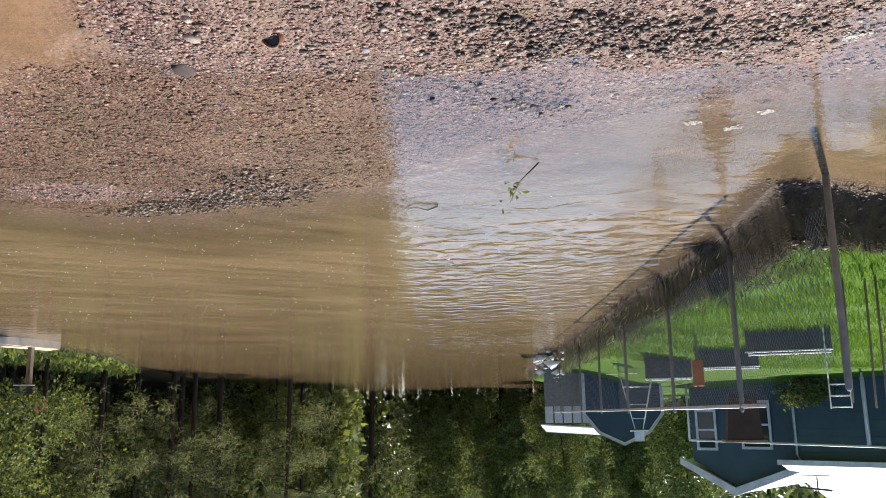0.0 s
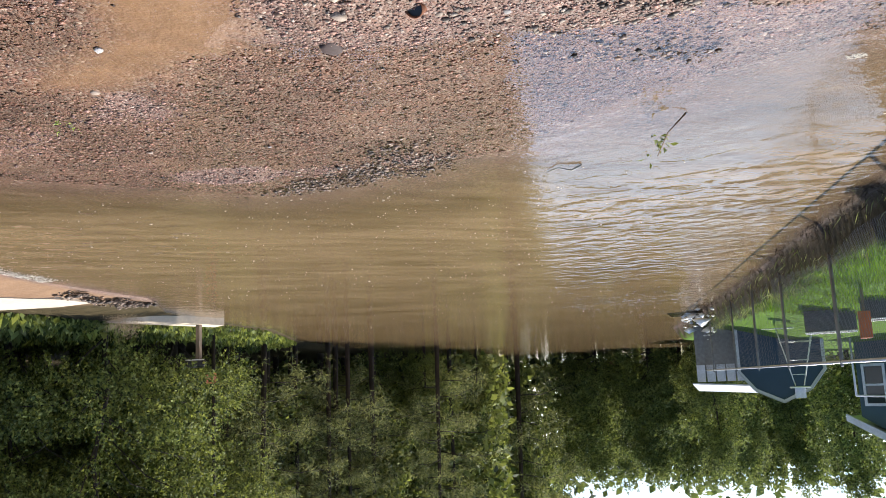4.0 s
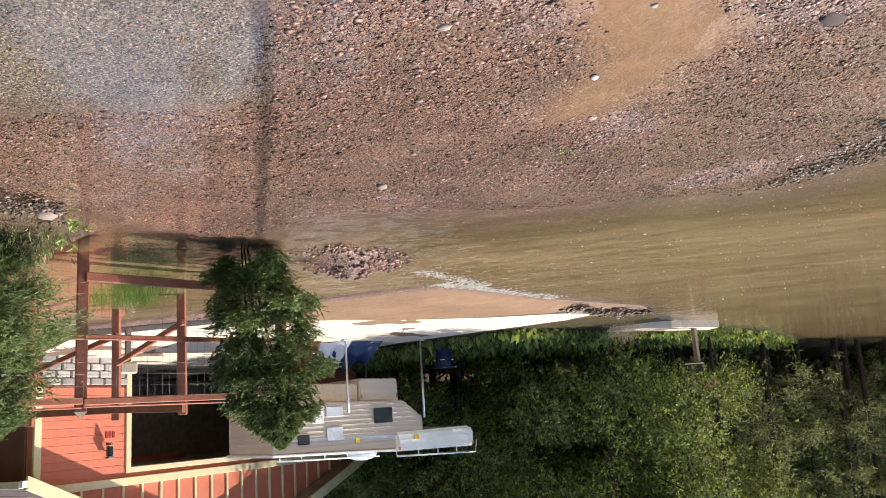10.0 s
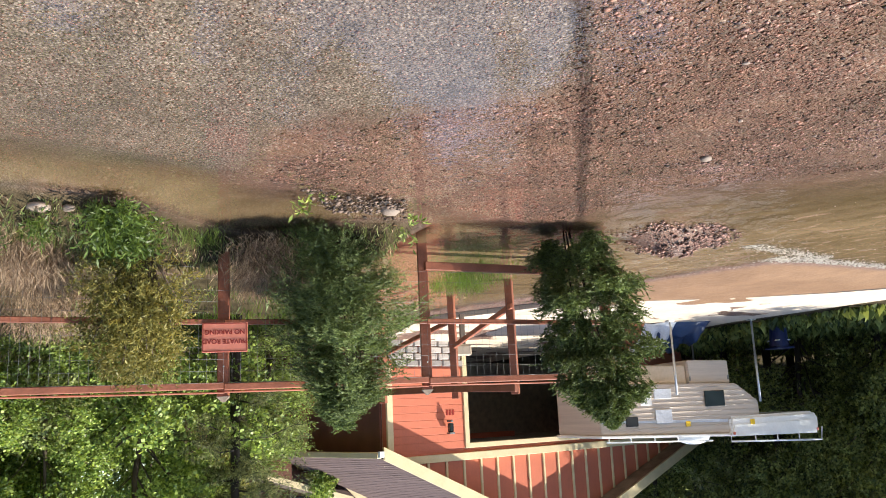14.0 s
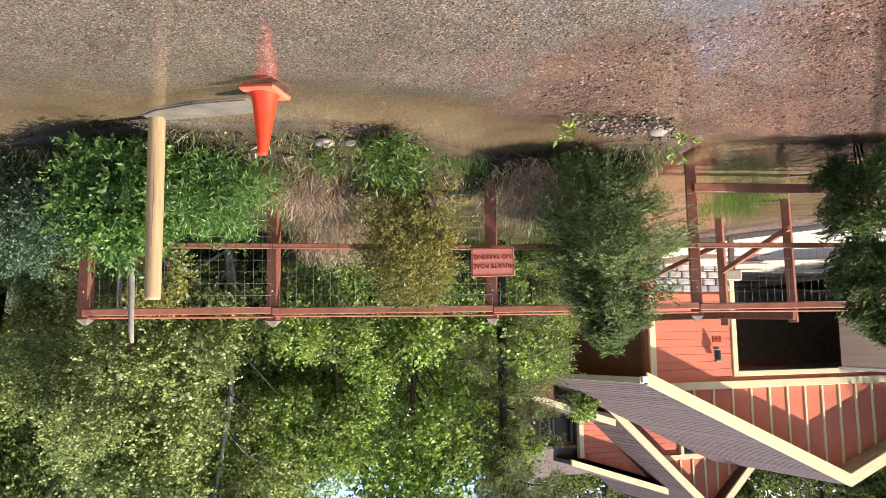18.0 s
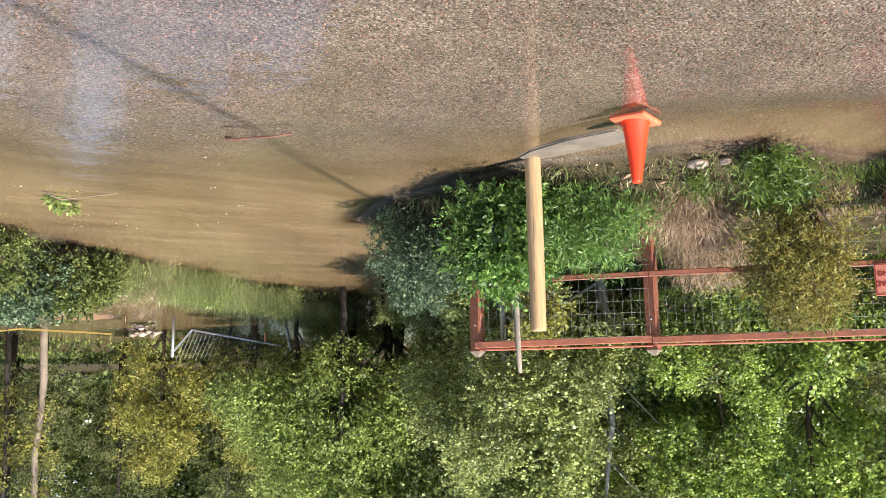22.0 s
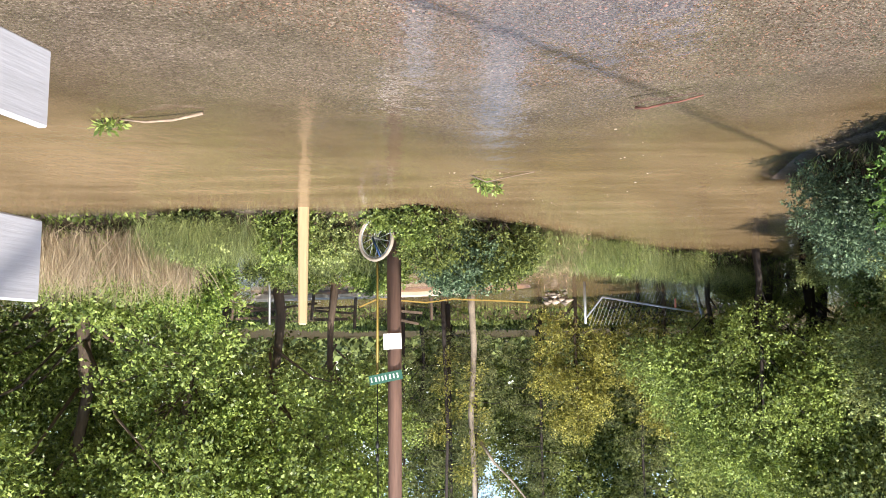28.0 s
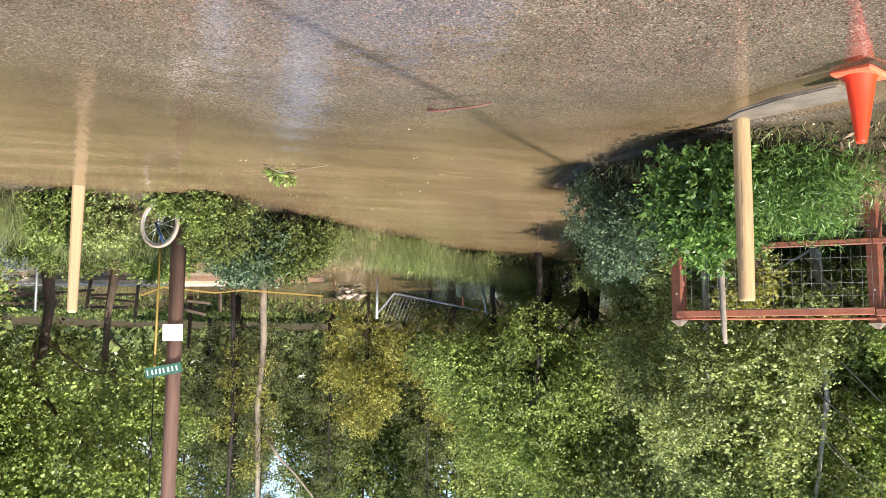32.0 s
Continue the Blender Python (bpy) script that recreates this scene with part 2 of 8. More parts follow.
M = {
    "bark": mat("bark", (0.10, 0.07, 0.05), 0.9, var=0.5, scale=4, bump=0.8, bscale=25, stretch=(1, 1, 0.25)),
    "dark_bark": mat("dark_bark", (0.035, 0.026, 0.022), 0.9, var=0.5, scale=4, bump=0.8, bscale=25, stretch=(1, 1, 0.25)),
    "pale_bark": mat("pale_bark", (0.42, 0.40, 0.36), 0.85, var=0.4, scale=5, bump=0.5, bscale=20, stretch=(1, 1, 3)),
    "rust_bark": mat("rust_bark", (0.30, 0.22, 0.16), 0.9, var=0.45, scale=3, bump=0.8, bscale=20, stretch=(1, 1, 0.3)),
    "redwood": mat("redwood_stain", (0.30, 0.098, 0.052), 0.6, var=0.35, scale=5, bump=0.3, bscale=60, stretch=(1, 1, 1), objrand=0.15),
    "post_wood": mat("round_post_wood", (0.46, 0.30, 0.15), 0.7, var=0.3, scale=5, bump=0.45, bscale=40, stretch=(1, 1, 0.12)),
    "new_wood": mat("sawn_timber", (0.43, 0.30, 0.165), 0.65, var=0.15, scale=5, bump=0.2, bscale=40, stretch=(1, 1, 0.1)),
    "old_wood": mat("weathered_wood", (0.20, 0.15, 0.11), 0.85, var=0.4, scale=5, bump=0.5, bscale=40, stretch=(1, 1, 0.2)),
    "pole_wood": mat("utility_pole_wood", (0.17, 0.095, 0.07), 0.8, var=0.4, scale=5, bump=0.6, bscale=30, stretch=(1, 1, 0.08)),
    "cone": mat("cone_orange", (0.92, 0.050, 0.009), 0.45, var=0.1, scale=8, bump=0.05),
    "cone_base": mat("cone_base_faded", (0.80, 0.14, 0.06), 0.6, var=0.35, scale=9, bump=0.1),
    "concrete": mat("concrete", (0.55, 0.46, 0.36), 0.85, var=0.22, scale=1.2, bump=0.25, bscale=30),
    "white": mat("white_paint", (0.78, 0.77, 0.74), 0.5, var=0.08, scale=3, bump=0.05),
    "sheet": mat("white_board", (0.44, 0.43, 0.46), 0.45, var=0.12, scale=2, bump=0.12, bscale=12, stretch=(0.6, 0.6, 9)),
    "cream": mat("cream_trim", (0.68, 0.56, 0.34), 0.6, var=0.1, scale=3, bump=0.08),
    "salmon": mat("salmon_siding", (0.58, 0.17, 0.098), 0.65, var=0.10, scale=2.5, bump=0.12, bscale=50, objrand=0.05),
    "box_brown": mat("box_brown", (0.05, 0.03, 0.026), 0.8, var=0.3),
    "maroon": mat("brown_wall", (0.15, 0.06, 0.04), 0.75, var=0.2, scale=3),
    "shingle": mat("brown_shingle", (0.125, 0.083, 0.076), 0.9, var=0.25, scale=8, bump=0.6, bscale=60, objrand=0.12),
    "dark_room": mat("dark_interior", (0.45, 0.38, 0.30), 0.9, var=0.3),
    "stone": mat("grey_stone", (0.36, 0.33, 0.31), 0.9, var=0.3, scale=4, bump=0.5, bscale=25, objrand=0.3),
    "glass": mat("window_glass", (0.02, 0.03, 0.035), 0.06, var=0.1, bump=0.0, spec=0.8),
    "camper": mat("camper_siding", (0.50, 0.42, 0.35), 0.45, var=0.14, scale=2, bump=0.25, bscale=6, stretch=(0.2, 0.2, 9)),
    "camper_tan": mat("camper_tan", (0.52, 0.42, 0.31), 0.45, var=0.15, scale=2, bump=0.1),
    "black": mat("black_plastic", (0.015, 0.015, 0.016), 0.4, var=0.2),
    "steel": mat("galvanised_steel", (0.52, 0.53, 0.54), 0.42, 0.7, var=0.2, scale=10, bump=0.05),
    "dull_steel": mat("weathered_steel", (0.20, 0.20, 0.20), 0.55, 0.5, var=0.3, scale=10, bump=0.05),
    "rust": mat("rusty_metal", (0.20, 0.075, 0.035), 0.8, 0.2, var=0.4, scale=10, bump=0.3),
    "blue_plastic": mat("blue_plastic", (0.005, 0.014, 0.075), 0.45, var=0.2),
    "tarp_blue": mat("blue_tarp", (0.008, 0.03, 0.09), 0.5, var=0.3, scale=4, bump=0.4, bscale=8),
    "tarp_grey": mat("grey_tarp", (0.50, 0.52, 0.56), 0.5, var=0.25, scale=4, bump=0.4, bscale=8),
    "sign_red": mat("sign_red", (0.82, 0.27, 0.18), 0.5, var=0.08, scale=6, bump=0.03),
    "ink": mat("dark_red_lettering", (0.30, 0.03, 0.02), 0.6, var=0.1, bump=0.0),
    "sign_green": mat("sign_green", (0.03, 0.10, 0.07), 0.4, var=0.1, bump=0.0),
    "blue_house": mat("blue_house_siding", (0.035, 0.075, 0.10), 0.65, var=0.15, scale=2, bump=0.15),
    "metal_roof": mat("white_metal_roof", (0.36, 0.375, 0.39), 0.4, 0.2, var=0.1, scale=2),
    "shed_blue": mat("shed_blue", (0.020, 0.048, 0.082), 0.65, var=0.15, scale=2),
    "grey_block": mat("grey_planter", (0.085, 0.088, 0.095), 0.85, var=0.25, scale=6, bump=0.3),
    "brick_red": mat("far_red_wall", (0.30, 0.12, 0.08), 0.8, var=0.2),
    "teal": mat("teal_roof", (0.04, 0.30, 0.24), 0.5, var=0.1),
    "orange_box": mat("orange_paint", (0.48, 0.11, 0.025), 0.6, var=0.2, scale=8),
    "tyre": mat("muddy_tyre", (0.30, 0.25, 0.20), 0.85, var=0.25, scale=12, bump=0.6, bscale=90),
    "yellow_tape": mat("yellow_tape", (0.80, 0.52, 0.03), 0.45, var=0.1, bump=0.0),
    "mudchip": mat("wet_debris", (0.105, 0.072, 0.055), 0.6, var=0.5, scale=9, bump=0.3, island=0.95, color2=(0.22, 0.15, 0.11)),
    "pebble": mat("pebbles", (0.175, 0.084, 0.060), 0.5, var=0.4, scale=14, bump=0.2, bscale=80, island=0.92, color2=(0.33, 0.185, 0.14), spec=0.6),
    "wet_concrete": mat("wet_concrete", (0.17, 0.14, 0.11), 0.5, var=0.4, scale=5, bump=0.6, bscale=25),
    "guard": mat("dull_yellow_guard", (0.27, 0.18, 0.035), 0.6, var=0.25, scale=8),
    "pale_stone": mat("pale_stone", (0.30, 0.23, 0.18), 0.7, var=0.2, scale=10, bump=0.3, objrand=0.3),
    "pale_chip": mat("pale_chip", (0.30, 0.24, 0.19), 0.7, var=0.3, scale=12, bump=0.3, island=0.7),
    "foam": mat("foam", (0.55, 0.50, 0.42), 0.6, var=0.15, scale=20, bump=0.5),
    "cable": mat("cable_black", (0.02, 0.02, 0.02), 0.6, bump=0.0),
    "leaf_tree": leaf_mat("leaf_tree", (0.055, 0.09, 0.02), (0.36, 0.44, 0.12), 0.26),
    "leaf_lush": leaf_mat("leaf_lush", (0.06, 0.1, 0.025), (0.44, 0.5, 0.15), 0.32, 0.5),
    "leaf_weed": leaf_mat("leaf_weed", (0.035, 0.085, 0.018), (0.23, 0.37, 0.095), 0.3, 0.4),
    "grey_bark": mat("grey_bark", (0.27, 0.22, 0.17), 0.9, var=0.5, scale=4, bump=0.7, bscale=20, stretch=(1, 1, 0.6)),
    "leaf_bright": leaf_mat("leaf_bright", (0.06, 0.12, 0.025), (0.42, 0.52, 0.13), 0.3),
    "leaf_yellow": leaf_mat("leaf_yellow", (0.09, 0.10, 0.025), (0.44, 0.42, 0.11), 0.36),
    "leaf_grey": leaf_mat("leaf_grey", (0.07, 0.1, 0.03), (0.48, 0.53, 0.2), 0.26, 0.45),
    "leaf_blue": leaf_mat("leaf_blue", (0.015, 0.036, 0.02), (0.2, 0.28, 0.15), 0.24, 0.5),
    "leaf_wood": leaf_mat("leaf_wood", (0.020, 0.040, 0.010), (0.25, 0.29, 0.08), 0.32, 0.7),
    "leaf_woodlight": leaf_mat("leaf_woodlight", (0.03, 0.05, 0.013), (0.26, 0.30, 0.08), 0.34, 0.7),
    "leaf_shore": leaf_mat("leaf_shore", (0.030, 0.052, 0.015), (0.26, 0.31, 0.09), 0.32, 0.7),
    "leaf_far": leaf_mat("leaf_far", (0.022, 0.040, 0.013), (0.20, 0.24, 0.075), 0.3, 0.75),
    "root": leaf_mat("muddy_roots", (0.02, 0.015, 0.01), (0.11, 0.08, 0.05), 0.05, 0.8),
    "lawn": leaf_mat("lawn_blades", (0.045, 0.10, 0.012), (0.18, 0.30, 0.045), 0.3, 0.45),
    "needle": leaf_mat("needle", (0.022, 0.036, 0.014), (0.27, 0.29, 0.115), 0.32, 0.7),
    "cypress": leaf_mat("cypress", (0.012, 0.03, 0.008), (0.24, 0.31, 0.085), 0.16, 0.45),
    "feather": leaf_mat("feather", (0.020, 0.042, 0.010), (0.25, 0.32, 0.095), 0.22, 0.5),
    "olive": leaf_mat("olive", (0.10, 0.105, 0.025), (0.42, 0.37, 0.11), 0.35, 0.5),
    "dry": leaf_mat("dry_stalks", (0.22, 0.16, 0.10), (0.52, 0.42, 0.28), 0.2, 0.7),
    "dead": leaf_mat("dead_brush", (0.09, 0.05, 0.03), (0.62, 0.45, 0.29), 0.12, 0.8),
    "grass": leaf_mat("grass_blades", (0.03, 0.06, 0.012), (0.17, 0.25, 0.05), 0.32, 0.45),
    "grass_wild": leaf_mat("wild_grass", (0.05, 0.075, 0.02), (0.36, 0.39, 0.16), 0.30, 0.5),
}


# ---- builders ----
def link_part(name, mesh, material, parent=None, label="", m=None):
    ob = new(name, mesh)
    if material and not mesh.materials:
        mesh.materials.append(material)
    if parent:
        ob.parent = parent
    if m is not None:
        ob.matrix_basis = m
    if label:
        ob["label"] = label
    return ob


def part(name, bm, material, parent=None, label="", smooth=False, m=None):
    me = bpy.data.meshes.new(name)
    bm.to_mesh(me)
    bm.free()
    if smooth:
        me.polygons.foreach_set("use_smooth", [True] * len(me.polygons))
    return link_part(name, me, M[material] if isinstance(material, str) else material, parent, label, m)


def thing(name, at, label, category, group="", rz=0.0):
    ob = new(name)
    ob.matrix_basis = pose(*at, 0, 0, rz)
    ob.empty_display_size = 0.1
    return tagged(ob, label, category, group)


def add_box(bm, c, s, rot=None, bevel=0.0):
    r = bmesh.ops.create_cube(bm, size=1.0)
    vs = r["verts"]
    mt = Matrix.Translation(c) @ (rot or Matrix.Identity(4)) @ Matrix.Diagonal((*s, 1))
    bmesh.ops.transform(bm, matrix=mt, verts=vs)
    if bevel:
        es = list({e for v in vs for e in v.link_edges})
        bmesh.ops.bevel(bm, geom=es, offset=bevel, segments=1, affect="EDGES")


def box(name, parent, material, c, s, rot=None, bevel=0.006, label=""):
    bm = bmesh.new()
    add_box(bm, (0, 0, 0), s, None, min(bevel, min(s) * 0.3))
    return part(name, bm, material, parent, label, m=Matrix.Translation(c) @ (rot or Matrix.Identity(4)))


def beam(name, parent, material, a, b, w, h, label=""):
    """A squared timber from a to b."""
    a, b = Vector(a), Vector(b)
    d = b - a
    rot = d.to_track_quat("X", "Z").to_matrix().to_4x4()
    return box(name, parent, material, (a + b) / 2, (d.length, w, h), rot, label=label)


def tube_data(paths, seg=8):
    """Verts and faces of tapered tubes; each path is a list of (point, radius)."""
    V, F = [], []
    for path in paths:
        base = len(V)
        pts = [Vector(p) for p, _ in path]
        for i, (p, r) in enumerate(path):
            d = (pts[min(i + 1, len(pts) - 1)] - pts[max(i - 1, 0)]).normalized()
            x = d.orthogonal().normalized()
            y = d.cross(x)
            for k in range(seg):
                a = 2 * math.pi * k / seg
                V.append(tuple(pts[i] + (x * math.cos(a) + y * math.sin(a)) * r))
        for i in range(len(path) - 1):
            for k in range(seg):
                k2 = (k + 1) % seg
                F.append((base + i * seg + k, base + i * seg + k2, base + (i + 1) * seg + k2, base + (i + 1) * seg + k))
        F.append(tuple(base + k for k in reversed(range(seg))))
        F.append(tuple(base + (len(path) - 1) * seg + k for k in range(seg)))
    return V, F


def tubes(name, paths, material, parent=None, seg=8, label="", smooth=True):
    V, F = tube_data(paths, seg)
    me = bpy.data.meshes.new(name)
    me.from_pydata(V, [], F)
    if smooth:
        me.polygons.foreach_set("use_smooth", [True] * len(me.polygons))
    return link_part(name, me, M[material], parent, label)


def quads_mesh(name, V, loose=4):
    """A mesh of separate faces with that many corners each, from an array (n, corners, 3)."""
    n = len(V)
    me = bpy.data.meshes.new(name)
    me.vertices.add(n * loose)
    me.vertices.foreach_set("co", np.asarray(V, np.float32).ravel())
    me.loops.add(n * loose)
    me.loops.foreach_set("vertex_index", np.arange(n * loose, dtype=np.int32))
    me.polygons.add(n)
    me.polygons.foreach_set("loop_start", np.arange(0, n * loose, loose, dtype=np.int32))
    me.polygons.foreach_set("loop_total", np.full(n, loose, dtype=np.int32))
    me.update(calc_edges=True)
    return me


def unit(rng, n):
    v = rng.normal(size=(n, 3))
    return v / np.linalg.norm(v, axis=1, keepdims=True)


def leaves(rng, pts, size, aspect=0.55, along=None, up=0.3, spread=0.4, face=None):
    """Four-cornered leaves at the points: size across, aspect wide to long; along bends them to a direction."""
    n = len(pts)
    d = unit(rng, n)
    if along is not None:
        d = along + d * spread
    d[:, 2] += up if along is None else 0
    d /= np.linalg.norm(d, axis=1, keepdims=True)
    turn = unit(rng, n)
    if face is not None:
        turn = turn * 0.9 + face
    s = np.cross(d, turn)
    s /= np.linalg.norm(s, axis=1, keepdims=True) + 1e-9
    L = (size * rng.uniform(0.6, 1.35, n))[:, None]
    w = L * aspect
    mid = pts + d * L * 0.45
    bend = np.cross(s, d) * L * 0.12
    return np.stack([pts, mid + s * w * 0.5 + bend, pts + d * L, mid - s * w * 0.5 + bend], 1)


def blob_points(rng, centres, radii, n, shell=0.55, flat=0.8):
    """Points in a crowd of soft balls, thicker towards their outside."""
    centres, radii = np.asarray(centres, float), np.asarray(radii, float)
    p = radii**2 / (radii**2).sum()
    k = rng.choice(len(centres), n, p=p)
    r = shell + (1 - shell) * rng.random(n) ** 0.6
    r *= rng.uniform(0.75, 1.1, n)
    d = unit(rng, n)
    d[:, 2] *= flat
    return centres[k] + d * (radii[k] * r)[:, None], d


def sprays(rng, centres, radii, shoots, per, length, bias, shell=0.3, flat=0.9):
    """Leaf places along many short shoots that stick out of soft balls: points and directions."""
    p0, d0 = blob_points(rng, centres, radii, shoots, shell, flat)
    way = d0 * 0.8 + np.asarray(bias) + rng.normal(0, 0.25, (shoots, 3))
    way /= np.linalg.norm(way, axis=1, keepdims=True) + 1e-9
    L = length * rng.uniform(0.5, 1.3, shoots)
    t = rng.random((shoots, per))
    pts = p0[:, None] + way[:, None] * (L[:, None] * t)[..., None] + rng.normal(0, length * 0.05, (shoots, per, 3))
    return pts.reshape(-1, 3), np.repeat(way, per, 0)


def broad_tree(name, seed, h, spread, n, leaf, leafmat, bark, low=0.15, trunk_r=0.09, blobs=34, label="", lean=(0, 0), wide=0.72):
    """A leafy tree: trunk, forked limbs, and a crown of single leaves on clumps along the limbs."""
    rng = np.random.default_rng(seed)
    root = thing(name, (0, 0, 0), label, "tree")
    top = Vector((lean[0], lean[1], h * 0.9))
    trunk = [((0, 0, -0.3), trunk_r * 1.3)]
    for i in range(1, 7):
        f = i / 6
        trunk.append(((top.x * f + rng.normal() * 0.05 * h * 0.2, top.y * f + rng.normal() * 0.05 * h * 0.2, top.z * f), trunk_r * (1 - 0.8 * f)))
    paths, cs, rs = [trunk], [], []
    for i in range(blobs):
        f = low + (1 - low) * (i + rng.random()) / blobs
        a = i * 2.4 + rng.normal() * 0.4
        env = math.sin(math.pi * min(1, (f - low) / (1 - low) * 0.85 + 0.18)) ** 0.6
        out = spread * env * rng.uniform(0.35, 1.0)
        start = Vector((top.x * f * 0.8, top.y * f * 0.8, max(0.1, f * h * 0.9 - out * 0.5)))
        end = Vector((top.x * f + math.cos(a) * out, top.y * f + math.sin(a) * out, f * h + rng.normal() * 0.04 * h))
        mid = (start + end) / 2 + Vector((0, 0, 0.12 * out))
        paths.append([(start, trunk_r * 0.4 * (1.1 - f)), (mid, trunk_r * 0.25 * (1.1 - f)), (end, 0.006)])
        cs.append(end)
        rs.append(spread * rng.uniform(0.16, 0.38))
    tubes("trunk", paths, bark, root, 7)
    pts, d = sprays(rng, [tuple(c) for c in cs], rs, n // 9, 9, leaf * 4.5, (0, 0, 0.1))
    q = leaves(rng, pts, leaf, wide, along=d * 0.5 + np.array([0, 0, -0.1]), spread=1.0, face=d * 0.6 + np.array([0, 0, 0.6]))
    link_part("crown", quads_mesh("crown", q), M[leafmat], root)
    return root


def pine_tree(name, seed, h, spread, n, leafmat, bark, low=0.25, trunk_r=0.16, label=""):
    """A conifer: straight trunk, drooping boughs, and tufts of needles along them."""
    rng = np.random.default_rng(seed)
    root = thing(name, (0, 0, 0), label, "tree")
    paths = [[((0, 0, -0.3), trunk_r * 1.2), ((rng.normal() * 0.1, rng.normal() * 0.1, h * 0.5), trunk_r * 0.7), ((0, 0, h), 0.02)]]
    cs, ds = [], []
    boughs = 46
    for i in range(boughs):
        f = low + (1 - low) * (i + rng.random() * 0.8) / boughs
        a = i * 2.4 + rng.normal() * 0.3
        out = spread * (1.05 - 0.85 * f) * rng.uniform(0.5, 1.1)
        s = Vector((0, 0, f * h))
        e = s + Vector((math.cos(a) * out, math.sin(a) * out, out * rng.uniform(-0.25, 0.15)))
        paths.append([(s, trunk_r * 0.22), ((s + e) / 2 + Vector((0, 0, 0.08 * out)), trunk_r * 0.13), (e, 0.008)])
        for k in range(16):
            g = 0.25 + 0.8 * rng.random()
            cs.append(tuple(s.lerp(e, g) + Vector(rng.normal(size=3) * 0.14 * out)))
    tubes("trunk", paths, bark, root, 6)
    pts, d = blob_points(rng, cs, np.full(len(cs), spread * 0.085), n, 0.1, 0.7)
    q = leaves(rng, pts, 0.16, 0.16, along=d * 0.8 + np.array([0, 0, 0.25]), spread=0.7)
    link_part("crown", quads_mesh("crown", q), M[leafmat], root)
    return root


def bush(name, seed, at, w, h, n, leaf, leafmat, label, category="bush", style="round", aspect=0.5, stems="bark", depth=None, group="", lean=0.0, lift=0.55):
    """A bush with stems and leaves; style: round, spire (upward sprays), reed (upright stalks), thatch (matted stalks) or mound."""
    rng = np.random.default_rng(seed)
    root = thing(name, at, label, category, group)
    dep = depth or w
    cs, rs, paths = [], [], []
    k = 64 if style == "spire" else 40
    for i in range(k):
        a = i * 2.4
        f = (i + 0.5) / k
        if style == "spire":
            z = h * (0.05 + 0.92 * f)
            out = (0.5 + 0.5 * math.sin(math.pi * min(1, 0.12 + f * 1.05))) * (1 - 0.8 * f**3) * rng.uniform(0.3, 1.05)
        elif style == "mound":
            z = h * rng.uniform(0.1, 0.8)
            out = math.sqrt(max(0.02, 1 - (z / h) ** 2)) * rng.uniform(0.2, 1)
        else:
            z = h * rng.uniform(0.15, 0.88)
            out = math.sqrt(max(0.05, 1 - abs(2 * z / h - 0.85) ** 2.4)) * rng.uniform(0.3, 0.95)
        c = (math.cos(a) * out * w * 0.42 + lean * z, math.sin(a) * out * dep * 0.42, z)
        cs.append(c)
        rs.append(min(w, h, dep) * rng.uniform(0.09, 0.24))
        paths.append([((c[0] * 0.15, c[1] * 0.15, -0.05), 0.012), ((c[0] * 0.6, c[1] * 0.6, z * 0.6), 0.008), (c, 0.004)])
    if stems:
        tubes("stem", paths, stems, root, 5)
    if style in ("reed", "thatch"):
        lots = 24 if style == "thatch" else 90
        tuft = np.stack([rng.uniform(-0.5, 0.5, lots) * w, rng.uniform(-0.5, 0.5, lots) * dep], 1)
        pick = rng.integers(0, lots, n)
        off = rng.normal(0, 0.10 if style == "thatch" else 0.035 + 0.012 * w, (n, 2))
        rise = rng.random(n) * h * (0.62 if style == "thatch" else 0.5)
        pts = np.concatenate([tuft[pick] + off, rise[:, None]], 1)
        d = np.concatenate([off * 1.6 + rng.normal(0, 0.7 if style == "thatch" else 0.34, (n, 2)), np.ones((n, 1))], 1)
        d[:, 2] *= np.where(rng.random(n) < 0.25, -1, 1) if style == "thatch" else 1
        q = leaves(rng, pts, 0.13 if style == "thatch" else h * rng.uniform(0.25, 0.6, lots)[pick], aspect, along=d, spread=0.2)
        q[..., 2] = np.maximum(q[..., 2], -0.02)
    else:
        per = 22 if style == "spire" else 10
        pts, d = sprays(rng, cs, rs, n // per, per, leaf * (7.5 if style == "spire" else 3.5), (0, 0, lift if style == "spire" else 0.2), 0.15 if style == "spire" else 0.3)
        pts[:, 2] = np.abs(pts[:, 2])
        q = leaves(rng, pts, leaf, aspect, along=d * 0.8, spread=0.75 if style == "spire" else 0.95, face=d * 0.4 + np.array([0, 0, 0.4]))
    if style in ("reed", "thatch") and h > 0.45:
        link_part("stalk_tuft", quads_mesh("stalk_tuft", q[pick < lots // 2]), M[leafmat], root)
        link_part("shoot_tuft", quads_mesh("shoot_tuft", q[pick >= lots // 2]), M[leafmat], root)
        return root
    link_part("foliage", quads_mesh("foliage", q), M[leafmat], root)
    return root


